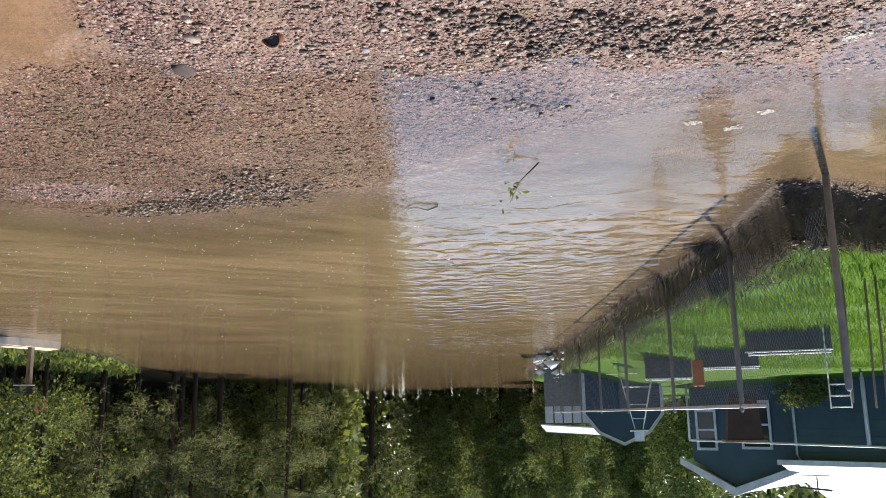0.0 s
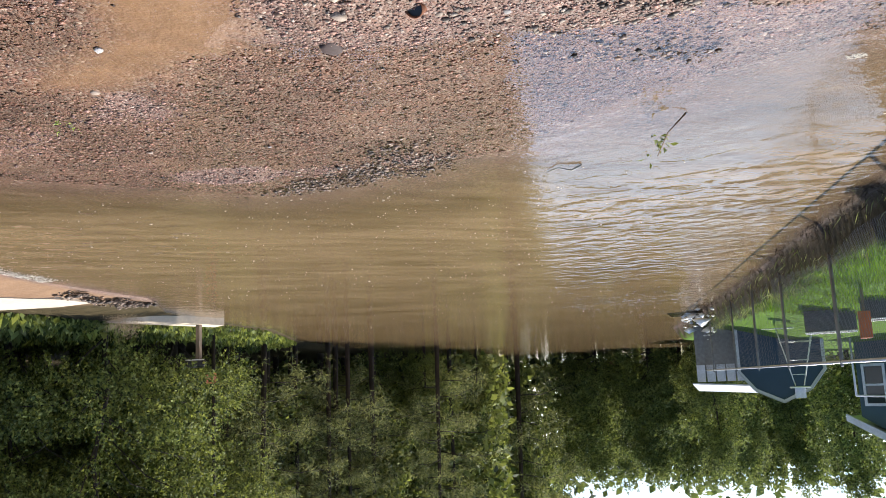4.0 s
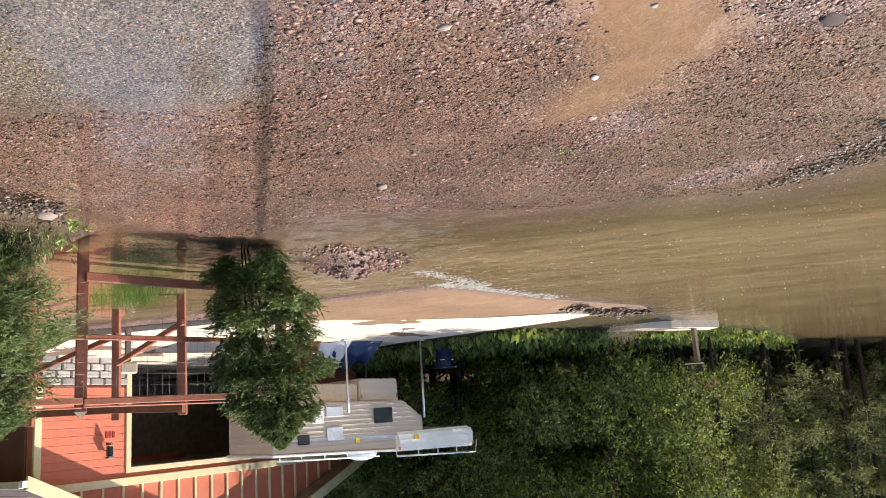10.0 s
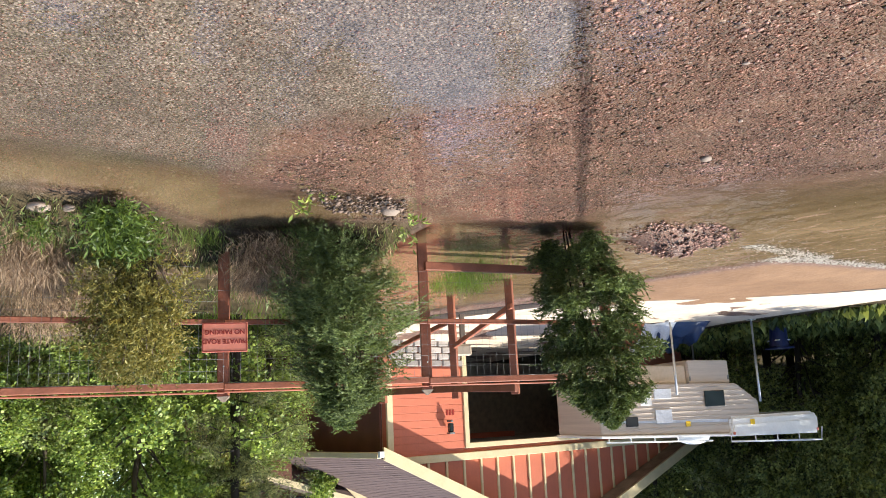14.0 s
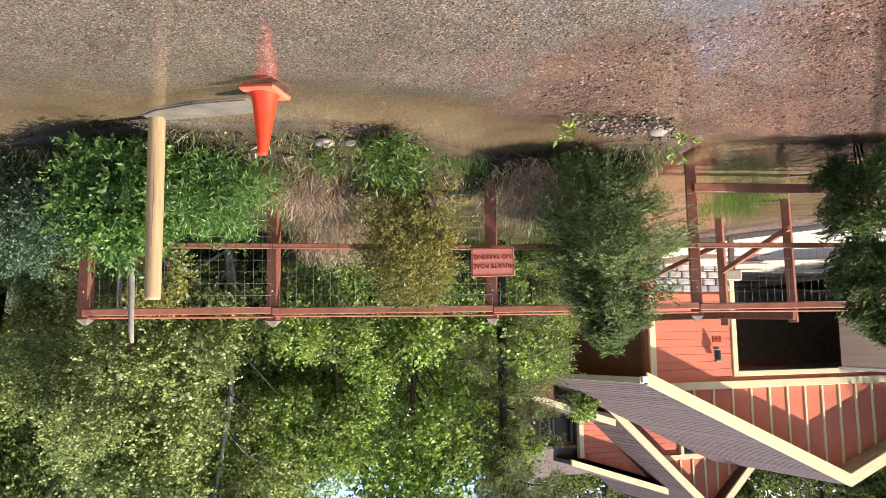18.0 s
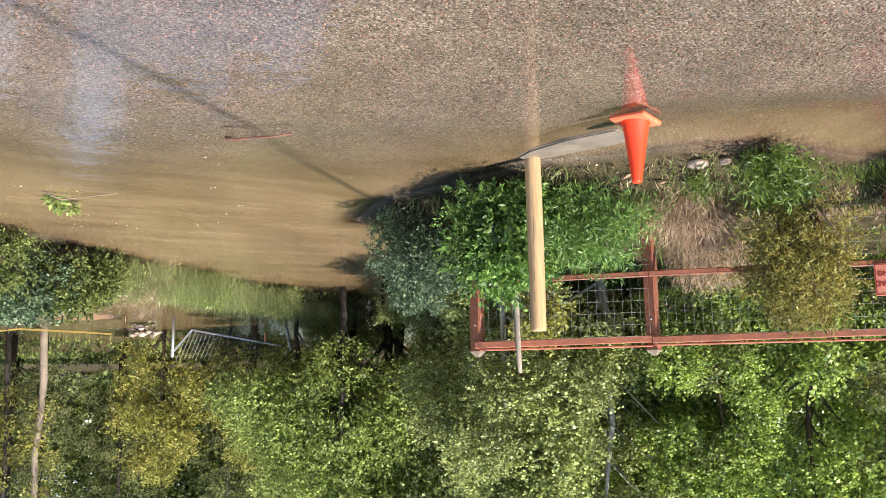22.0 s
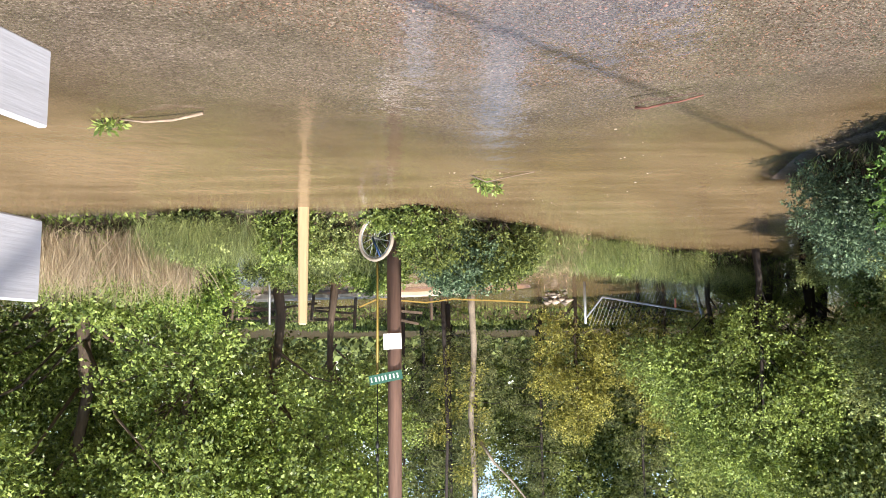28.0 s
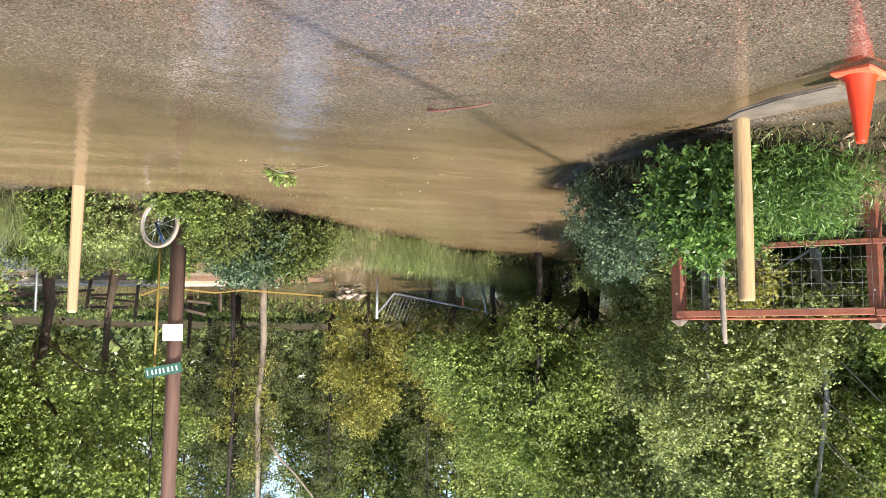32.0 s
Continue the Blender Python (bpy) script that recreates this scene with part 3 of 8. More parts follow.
def plume_bush(name, seed, at, w, h, fronds, per, length, leaf, aspect, leafmat, label, lift, droop, lean=0.0, belly=0.4):
    """A dense shrub of many plumes: each is a bent axis with leaflets on both sides, set over a swelling outline."""
    rng = np.random.default_rng(seed)
    root = thing(name, at, label, "shrub")
    tufts = 300
    pick = rng.integers(0, tufts, fronds)
    f = np.clip((rng.random(tufts) ** 0.85)[pick] + rng.normal(0, 0.022, fronds), 0.0, 0.999)
    knobs = rng.uniform(0.72, 1.12, (9, 7))
    a = ((rng.uniform(0, 2 * math.pi, tufts))[pick] + rng.normal(0, 0.16, fronds)) % (2 * math.pi)
    bump = knobs[(f * 8.99).astype(int), (a / 6.2832 * 6.99).astype(int)]
    prof = np.where(f < belly, 0.62 + 0.38 * np.sin(f / belly * 1.5708), np.cos((f - belly) / (1 - belly) * 1.5708) ** 0.75)
    r = w / 2 * prof * bump * (rng.uniform(0.2, 1.08, tufts) ** 0.6)[pick] * rng.uniform(0.72, 1.0, fronds)
    out = np.stack([np.cos(a), np.sin(a), np.zeros(fronds)], 1)
    L = length * rng.uniform(0.6, 1.25, fronds) * (1.0 - 0.35 * f)
    way = out * 0.85 + np.array([0, 0, 1.0]) * (lift + 0.6 * f)[:, None] + rng.normal(0, 0.5, (fronds, 3))
    way /= np.linalg.norm(way, axis=1, keepdims=True)
    p0 = out * r[:, None] + np.stack([lean * h * f, np.zeros(fronds), 0.04 + h * f * 0.93], 1) - way * L[:, None] * 0.55
    t = rng.random((fronds, per))
    pts = p0[:, None] + way[:, None] * (L[:, None] * t)[..., None]
    pts[..., 2] -= droop * L[:, None] * t**2
    tang = way[:, None] - np.array([0, 0, 1.0]) * (2 * droop * t)[..., None]
    side = np.cross(way, np.array([0, 0, 1.0]))
    side /= np.linalg.norm(side, axis=1, keepdims=True) + 1e-9
    along = tang * 0.8 + side[:, None] * rng.choice([-0.7, 0.7], (fronds, per))[..., None]
    pts = pts.reshape(-1, 3)
    pts[:, 2] = np.maximum(pts[:, 2], 0.01)
    face = np.repeat(out * 0.6 + np.array([0, 0, 0.7]), per, 0)
    q = leaves(rng, pts, leaf * (1.15 - 0.5 * t.reshape(-1)), aspect, along=along.reshape(-1, 3), spread=0.3, face=face)
    stems = [[((0.03 * math.cos(k), 0.03 * math.sin(k), -0.05), 0.010), ((0.08 * w * math.cos(k) + lean * h * 0.4, 0.08 * w * math.sin(k), h * 0.45), 0.006), ((0.15 * w * math.cos(k) + lean * h * 0.8, 0.15 * w * math.sin(k), h * 0.8), 0.003)] for k in range(4)]
    tubes("stem", stems, "dark_bark", root, 6)
    link_part("foliage", quads_mesh("foliage", q), M[leafmat], root)
    return root


def polar(heading, d):
    h = radians(heading)
    return math.sin(h) * d, math.cos(h) * d


def sdist(px, py, poly):
    """Signed distance to a polygon for arrays of points: positive inside."""
    poly = np.asarray(poly, float)
    best = np.full(px.shape, 1e9)
    inside = np.zeros(px.shape, bool)
    for (ax, ay), (bx, by) in zip(poly, np.roll(poly, -1, 0)):
        ex, ey = bx - ax, by - ay
        t = np.clip(((px - ax) * ex + (py - ay) * ey) / (ex * ex + ey * ey + 1e-12), 0, 1)
        best = np.minimum(best, np.hypot(px - ax - t * ex, py - ay - t * ey))
        cross = ((ay > py) != (by > py)) & (px < (bx - ax) * (py - ay) / (by - ay + 1e-12) + ax)
        inside ^= cross
    return np.where(inside, best, -best)


def sstep(a, b, x):
    t = np.clip((x - a) / (b - a), 0, 1)
    return t * t * (3 - 2 * t)


def waves(x, y, seed, scale, octaves=4):
    """Smooth value noise for arrays, about -1 to 1."""
    rng = np.random.default_rng(seed)
    total, amp, norm = np.zeros(x.shape), 1.0, 0.0
    for o in range(octaves):
        tab = rng.uniform(-1, 1, (64, 64))
        u, v = x / scale * 2**o + 17.3 * o, y / scale * 2**o + 5.1 * o
        i, j = np.floor(u).astype(int), np.floor(v).astype(int)
        fu, fv = u - i, v - j
        fu, fv = fu * fu * (3 - 2 * fu), fv * fv * (3 - 2 * fv)
        g = lambda a, b: tab[a % 64, b % 64]
        total += amp * ((g(i, j) * (1 - fu) + g(i + 1, j) * fu) * (1 - fv) + (g(i, j + 1) * (1 - fu) + g(i + 1, j + 1) * fu) * fv)
        norm += amp
        amp *= 0.5
    return total / norm


# ---- ground and flood water ----
GRAVEL = [(-9, -3), (-8, 3.0), (-3, 4.2), (-0.6, 4.6), (0.6, 5.2), (1.6, 5.9), (3.0, 6.2), (4.1, 6.2), (5.3, 4.8), (6.0, 3.5), (7.3, 3.0), (7.4, 2.0), (6.6, 1.0), (6.2, 0.1), (5.75, -0.6), (5.45, -1.6), (5.3, -2.6), (5.0, -3.9), (4.0, -5.2), (1.5, -5.6), (-4, -5.5)]
GREY = [(6.2, -0.2), (5.0, 0.1), (4.6, 0.8), (4.25, 1.6), (3.9, 1.75), (3.3, 1.4), (2.0, 0.2), (-6, -1), (-6, -14), (9, -14), (6.5, -3)]
LAWN = [(-1.5, 6.7), (-1.3, 8.9), (-0.7, 11.6), (0.3, 17.9), (2.2, 28.1), (3.2, 33), (0, 60), (-90, 80), (-90, 7.5), (-6, 7.6), (-2.4, 7.3), (-1.85, 6.8)]
DRIVE = [(10.8, 5.3), (9.2, 6.4), (9.2, 7.0), (9.8, 9.3), (10.1, 11.7), (11.6, 14.0), (12.3, 16.4), (12.9, 20.1), (15.4, 25.6), (21.6, 53), (31, 93), (120, 200), (200, 60), (60, 4), (22, 1.5), (14.5, 2.6), (12.4, 4.2)]
STRIP = [(7.4, 1.5), (7.1, 1.2), (7.3, 0.75), (7.75, 0.5), (7.8, -0.1), (7.4, -0.5), (6.9, -0.84), (6.5, -1.2), (6.35, -1.7), (6.3, -2.2), (6.15, -2.7), (6.4, -3.4), (6.65, -4.4), (7.4, -5.2), (8.6, -4.6), (8.7, -1.5), (8.6, 1.3)]
YARD = [(9.8, -6.3), (9.6, -2), (10.4, 0.6), (13.5, 1.6), (22, 1.0), (80, 4), (90, -30), (30, -16), (17, -9.6), (14.5, -8.2), (12, -7.4)]
SOUTH = [(-30, -26), (-4, -13), (1.6, -11.6), (2.8, -10.6), (3.7, -9.85), (4.3, -9.5), (5.2, -9.3), (6.2, -8.8), (7.5, -9.2), (8.6, -9.5), (10.2, -9.75), (14.6, -9.6), (14.2, -11.4), (9.6, -11.8), (6.2, -11.4), (3, -12.6), (-6, -17), (-30, -32)]
FARLAND = [(30, -90), (8, -34), (16, -27), (30, -20), (90, -34), (90, -120)]
WEST = [(-12, -30), (-10, 4.6), (-40, 7), (-90, 7), (-90, -60)]
SHOAL = [polar(140, 21.5), polar(144.5, 21.4), polar(150, 22.6), polar(158, 24.0), polar(158, 26), polar(150, 24.6), polar(145, 23), polar(140, 22.6)]
LANDS = [(LAWN, 0.42, 0.16), (DRIVE, 0.10, 0.8), (STRIP, 0.20, 0.35), (YARD, 0.22, 1.2), (SOUTH, 0.26, 0.7), (FARLAND, 0.4, 2.0), (SHOAL, 0.07, 0.5), (WEST, 0.3, 2.0)]


def bed(x, y):
    """Height of the ground; the flood stands at zero."""
    g = sdist(x, y, GRAVEL)
    z = -0.02 - 0.05 * sstep(-0.3, 1.2, -g) - 0.26 * sstep(0.4, 3.4, -g)
    fine = waves(x, y, 3, 0.55, 4)
    wide = waves(x, y, 4, 2.4, 3)
    z = z + sstep(-0.9, 0.5, g) * (0.015 + 0.012 * fine + 0.013 * wide) - 0.013 * sstep(1.1, 0.0, g + 0.5 * wide)
    # a dip that holds the thin sheet of clear water, and the deeper hollow to the south
    z = z - 0.035 * sstep(1.6, 0.3, np.hypot((x - 0.1) / 1.5, y - 4.9)) * sstep(-0.5, 0.4, g)
    z = z - 0.045 * sstep(-2.6, -4.6, y) * sstep(-0.5, 0.3, g)
    z = z - 0.024 * sstep(-0.3, 0.4, sdist(x, y, GREY))
    # muddy channel between the gravel and the verge
    z = z - 0.055 * sstep(0.35, -0.35, g + 0.25 * wide) * sstep(-1.3, -0.5, sdist(x, y, STRIP)) * sstep(-2.6, -1.4, y)
    # gravel heap standing out of the flood, and the ridges of washed-up debris
    z = z + 0.36 * np.exp(-(((x - 7.75) * 0.9 + (y - 4.35) * -0.35) / 0.42) ** 2 - (((x - 7.75) * 0.35 + (y - 4.35) * 0.9) / 0.42) ** 2)
    z = z + 0.030 * np.exp(-(((x - 2.6) * 0.25 + (y - 5.75)) / 0.22) ** 2) * sstep(2.2, 0.6, np.abs(x - 2.9)) * (1 + fine)
    z = z + 0.035 * np.exp(-(((x - 0.6) * 0.3 + (y - 3.55)) / 0.28) ** 2) * sstep(2.4, 0.8, np.abs(x - 0.5)) * (1 + fine)
    for poly, top, width in LANDS:
        s = sdist(x, y, poly)
        rise = top * sstep(0, width, s) + 0.03 * waves(x, y, 8, 0.8, 3) * sstep(0.1, 1.0, s)
        if poly is LAWN:
            rise = rise + 0.036 * np.clip(y - 12, 0, 16) * sstep(0.2, 2.5, s)
        z = np.where(s > -0.6, np.maximum(z, np.where(s > 0, rise + 0.012, -0.3 * sstep(0, 0.6, -s) + 0.012)), z)
    return z


def polar_sheet(rings, spokes):
    """Ring after ring of points round the place where one stands."""
    a = np.linspace(0, 2 * math.pi, spokes, endpoint=False)
    R, A = np.meshgrid(rings, a, indexing="ij")
    x, y = R * np.sin(A), R * np.cos(A)
    nr = len(rings)
    i, j = np.meshgrid(np.arange(nr - 1), np.arange(spokes), indexing="ij")
    j2 = (j + 1) % spokes
    F = np.stack([i * spokes + j, (i + 1) * spokes + j, (i + 1) * spokes + j2, i * spokes + j2], -1).reshape(-1, 4)[:, ::-1]
    return x.ravel(), y.ravel(), F


def grid_mesh(name, x, y, z, F):
    me = bpy.data.meshes.new(name)
    me.vertices.add(len(x))
    me.vertices.foreach_set("co", np.stack([x, y, z], 1).astype(np.float32).ravel())
    me.loops.add(F.size)
    me.loops.foreach_set("vertex_index", F.astype(np.int32).ravel())
    me.polygons.add(len(F))
    me.polygons.foreach_set("loop_start", np.arange(0, F.size, 4, dtype=np.int32))
    me.polygons.foreach_set("loop_total", np.full(len(F), 4, dtype=np.int32))
    me.polygons.foreach_set("use_smooth", np.ones(len(F), bool))
    me.update(calc_edges=True)
    return me


def attr(me, name, values):
    me.attributes.new(name, "FLOAT", "POINT").data.foreach_set("value", np.asarray(values, np.float32))


def ground_material():
    m = bpy.data.materials.new("ground")
    m.use_nodes = True
    N, L = m.node_tree.nodes, m.node_tree.links
    b = N["Principled BSDF"]
    geo = N.new("ShaderNodeNewGeometry").outputs["Position"]

    def noise_node(scale, detail=6, rough=0.6):
        n = N.new("ShaderNodeTexNoise")
        n.inputs["Scale"].default_value, n.inputs["Detail"].default_value, n.inputs["Roughness"].default_value = scale, detail, rough
        L.new(geo, n.inputs["Vector"])
        return n.outputs[0]

    def ramp(src, stops):
        r = N.new("ShaderNodeValToRGB")
        r.color_ramp.elements[0].position, r.color_ramp.elements[0].color = stops[0][0], (*stops[0][1], 1)
        r.color_ramp.elements[1].position, r.color_ramp.elements[1].color = stops[-1][0], (*stops[-1][1], 1)
        for p, c in stops[1:-1]:
            r.color_ramp.elements.new(p).color = (*c, 1)
        L.new(src, r.inputs[0])
        return r.outputs[0]

    def mix(fac, a, c):
        x = N.new("ShaderNodeMix")
        x.data_type = "RGBA"
        L.new(fac, x.inputs[0])
        L.new(a, x.inputs[6])
        L.new(c, x.inputs[7])
        return x.outputs[2]

    def at(name):
        a = N.new("ShaderNodeAttribute")
        a.attribute_name = name
        return a.outputs["Fac"]

    vor = N.new("ShaderNodeTexVoronoi")
    vor.inputs["Scale"].default_value = 55
    L.new(geo, vor.inputs["Vector"])
    sep = N.new("ShaderNodeSeparateColor")
    L.new(vor.outputs["Color"], sep.inputs[0])
    peb = ramp(sep.outputs[0], [(0.0, (0.045, 0.025, 0.018)), (0.3, (0.132, 0.065, 0.047)), (0.62, (0.215, 0.110, 0.080)), (0.82, (0.150, 0.112, 0.090)), (0.95, (0.25, 0.175, 0.14)), (1.0, (0.46, 0.36, 0.29))])
    silt = ramp(noise_node(5), [(0.3, (0.145, 0.082, 0.052)), (0.7, (0.215, 0.124, 0.076))])
    gravel = mix(ramp(noise_node(2.3), [(0.40, (0, 0, 0)), (0.66, (0.6, 0.6, 0.6))]), peb, silt)
    sep2 = N.new("ShaderNodeSeparateColor")
    vor2 = N.new("ShaderNodeTexVoronoi")
    vor2.inputs["Scale"].default_value = 95
    L.new(geo, vor2.inputs["Vector"])
    L.new(vor2.outputs["Color"], sep2.inputs[0])
    grey = ramp(sep2.outputs[0], [(0.0, (0.035, 0.027, 0.021)), (0.4, (0.135, 0.105, 0.085)), (0.85, (0.205, 0.162, 0.132)), (1.0, (0.38, 0.32, 0.265))])
    sand = ramp(noise_node(3.5), [(0.3, (0.18, 0.098, 0.050)), (0.7, (0.25, 0.143, 0.076))])
    soil = ramp(noise_node(7), [(0.3, (0.03, 0.024, 0.015)), (0.6, (0.075, 0.060, 0.034)), (0.8, (0.13, 0.10, 0.06))])
    turf = ramp(noise_node(9), [(0.3, (0.045, 0.10, 0.012)), (0.7, (0.11, 0.19, 0.028))])
    worn = N.new("ShaderNodeMapRange")
    worn.inputs["From Min"].default_value, worn.inputs["From Max"].default_value = 0.3, 0.7
    worn.inputs["To Min"].default_value, worn.inputs["To Max"].default_value = 0.62, 1.3
    L.new(noise_node(1.6, 8, 0.65), worn.inputs["Value"])
    toned = N.new("ShaderNodeHueSaturation")
    L.new(worn.outputs[0], toned.inputs["Value"])
    L.new(mix(at("grey"), gravel, grey), toned.inputs["Color"])
    col = toned.outputs[0]
    sand_mask = N.new("ShaderNodeMath")
    sand_mask.operation = "MULTIPLY_ADD"
    L.new(noise_node(16, 8, 0.7), sand_mask.inputs[0])
    sand_mask.inputs[1].default_value = 1.5
    shift = N.new("ShaderNodeMath")
    shift.operation = "MULTIPLY_ADD"
    L.new(at("sand"), shift.inputs[0])
    shift.inputs[1].default_value, shift.inputs[2].default_value = 2.2, -1.75
    L.new(shift.outputs[0], sand_mask.inputs[2])
    sand_mask.use_clamp = True
    col = mix(sand_mask.outputs[0], col, sand)
    col = mix(at("soil"), col, soil)
    col = mix(at("turf"), col, turf)
    L.new(col, b.inputs["Base Color"])
    rg = N.new("ShaderNodeMapRange")
    rg.inputs["To Min"].default_value, rg.inputs["To Max"].default_value = 0.45, 0.8
    L.new(noise_node(30), rg.inputs["Value"])
    L.new(rg.outputs[0], b.inputs["Roughness"])
    shine = N.new("ShaderNodeMapRange")
    shine.inputs["To Min"].default_value, shine.inputs["To Max"].default_value = 0.5, 0.02
    L.new(at("soil"), shine.inputs["Value"])
    L.new(shine.outputs[0], b.inputs["Specular IOR Level"])
    inv = N.new("ShaderNodeMath")
    inv.operation = "SUBTRACT"
    inv.inputs[0].default_value = 1.0
    L.new(vor.outputs["Distance"], inv.inputs[1])
    bp = N.new("ShaderNodeBump")
    bp.inputs["Strength"].default_value, bp.inputs["Distance"].default_value = 0.8, 0.012
    hard = N.new("ShaderNodeMapRange")
    hard.inputs["To Min"].default_value, hard.inputs["To Max"].default_value = 0.8, 0.06
    L.new(sand_mask.outputs[0], hard.inputs["Value"])
    L.new(hard.outputs[0], bp.inputs["Strength"])
    L.new(inv.outputs[0], bp.inputs["Height"])
    bp2 = N.new("ShaderNodeBump")
    bp2.inputs["Strength"].default_value, bp2.inputs["Distance"].default_value = 0.5, 0.03
    L.new(noise_node(14), bp2.inputs["Height"])
    L.new(bp.outputs[0], bp2.inputs["Normal"])
    L.new(bp2.outputs[0], b.inputs["Normal"])
    return m


def water_material():
    """Muddy flood water: silt clouds it with depth, and the surface mirrors."""
    m = bpy.data.materials.new("flood_water")
    m.use_nodes = True
    N, L = m.node_tree.nodes, m.node_tree.links
    N.remove(N["Principled BSDF"])
    geo = N.new("ShaderNodeNewGeometry").outputs["Position"]
    depth = N.new("ShaderNodeAttribute")
    depth.attribute_name = "murk"
    still = N.new("ShaderNodeAttribute")
    still.attribute_name = "ripple"

    def stretched(sx, sy, rz, scale, detail, bent=0.0):
        mp = N.new("ShaderNodeMapping")
        mp.vector_type = "TEXTURE"
        mp.inputs["Scale"].default_value = (1 / sx, 1 / sy, 1)
        mp.inputs["Rotation"].default_value = (0, 0, radians(rz))
        L.new(geo, mp.inputs[0])
        n = N.new("ShaderNodeTexNoise")
        n.inputs["Scale"].default_value, n.inputs["Detail"].default_value = scale, detail
        n.inputs["Distortion"].default_value = bent
        L.new(mp.outputs[0], n.inputs["Vector"])
        return n.outputs[0]

    def blended(fac, a, c):
        x = N.new("ShaderNodeMix")
        if isinstance(fac, float):
            x.inputs[0].default_value = fac
        else:
            L.new(fac, x.inputs[0])
        L.new(a, x.inputs[2])
        L.new(c, x.inputs[3])
        return x.outputs[0]

    south = N.new("ShaderNodeAttribute")
    south.attribute_name = "south"
    streaks = blended(south.outputs["Fac"], stretched(0.16, 1, -42, 4.5, 6), stretched(0.18, 1, 35, 3.2, 6))
    swirl = blended(0.55, stretched(0.5, 1, -30, 1.0, 7), streaks)
    r = N.new("ShaderNodeValToRGB")
    r.color_ramp.elements[0].position, r.color_ramp.elements[1].position = 0.36, 0.68
    r.color_ramp.elements[0].color, r.color_ramp.elements[1].color = (0.150, 0.102, 0.053, 1), (0.275, 0.190, 0.108, 1)
    L.new(swirl, r.inputs[0])
    dif = N.new("ShaderNodeBsdfDiffuse")
    L.new(r.outputs[0], dif.inputs[0])
    clear = N.new("ShaderNodeBsdfTransparent")
    body = N.new("ShaderNodeMixShader")
    L.new(depth.outputs["Fac"], body.inputs[0])
    L.new(clear.outputs[0], body.inputs[1])
    L.new(dif.outputs[0], body.inputs[2])
    b1 = N.new("ShaderNodeBump")
    b1.inputs["Distance"].default_value = 0.05
    L.new(still.outputs["Fac"], b1.inputs["Strength"])
    L.new(stretched(0.8, 1, -4, 3.4, 1.5, 0.6), b1.inputs["Height"])
    ruffle = N.new("ShaderNodeAttribute")
    ruffle.attribute_name = "ruffle"
    b3 = N.new("ShaderNodeBump")
    b3.inputs["Distance"].default_value = 0.015
    L.new(ruffle.outputs["Fac"], b3.inputs["Strength"])
    L.new(stretched(1, 0.75, 40, 12.0, 3), b3.inputs["Height"])
    L.new(b1.outputs[0], b3.inputs["Normal"])
    b2 = N.new("ShaderNodeBump")
    b2.inputs["Distance"].default_value, b2.inputs["Strength"].default_value = 0.006, 0.2
    L.new(stretched(1, 0.6, 30, 26.0, 2), b2.inputs["Height"])
    L.new(b3.outputs[0], b2.inputs["Normal"])
    L.new(b2.outputs[0], dif.inputs["Normal"])
    gl = N.new("ShaderNodeBsdfGlossy")
    gl.inputs["Roughness"].default_value = 0.05
    L.new(b2.outputs[0], gl.inputs["Normal"])
    fr = N.new("ShaderNodeFresnel")
    fr.inputs["IOR"].default_value = 1.45
    L.new(b2.outputs[0], fr.inputs["Normal"])
    mx = N.new("ShaderNodeMixShader")
    L.new(fr.outputs[0], mx.inputs[0])
    L.new(body.outputs[0], mx.inputs[1])
    L.new(gl.outputs[0], mx.inputs[2])
    L.new(mx.outputs[0], N["Material Output"].inputs[0])
    return m


rings = np.concatenate([[0.05, 0.6, 1.1], 1.5 * 1.0135 ** np.arange(0, 300), [100, 130, 180, 260, 420, 800, 1500, 3000]])
rings = np.unique(rings)
gx, gy, gf = polar_sheet(rings, 1080)
gz = bed(gx, gy)
gz = np.where(np.hypot(gx, gy) > 110, 0.3, gz)
ground_mesh = grid_mesh("ground", gx, gy, gz, gf)
near_n = waves(gx, gy, 21, 0.9, 4)
sand_zone = [(1.9, 2.2), (1.95, 3.1), (2.25, 3.5), (2.75, 3.62), (3.2, 3.7), (3.6, 3.55), (3.85, 3.22), (3.4, 2.95), (2.8, 2.75), (2.3, 2.1)]
sandbar = [(12.6, 5.6), (10.8, 5.2), (9.1, 6.4), (9.1, 7.0), (9.7, 9.4), (10.2, 12.2), (11.6, 12.0)]
attr(ground_mesh, "grey", sstep(-0.15, 0.25, sdist(gx, gy, GREY) + 0.25 * near_n))
attr(ground_mesh, "sand", np.maximum(0.9 * sstep(-0.35, 0.4, sdist(gx, gy, sand_zone) + 0.35 * near_n), np.maximum(sstep(-0.1, 0.3, sdist(gx, gy, sandbar)), sstep(-0.1, 0.2, sdist(gx, gy, SHOAL)))))
soil = np.zeros(len(gx))
for poly in (LAWN, STRIP, YARD, SOUTH, FARLAND, WEST):
    soil = np.maximum(soil, sstep(-0.25, 0.1, sdist(gx, gy, poly) + 0.1 * near_n))
woods = [(12.9, 20.1), (12.3, 16.4), (11.6, 14.0), (10.7, 12.4), (10.8, 11.2), (12.6, 10.75), (15.1, 10.0), (19, 9.7), (26, 8.2), (60, 4), (200, 60), (120, 200), (31, 93), (21.6, 53), (15.4, 25.6)]
soil = np.maximum(soil, sstep(-0.5, 0.0, sdist(gx, gy, woods)))
attr(ground_mesh, "soil", soil)
attr(ground_mesh, "turf", sstep(0.14, 0.26, sdist(gx, gy, LAWN) + 0.08 * near_n))
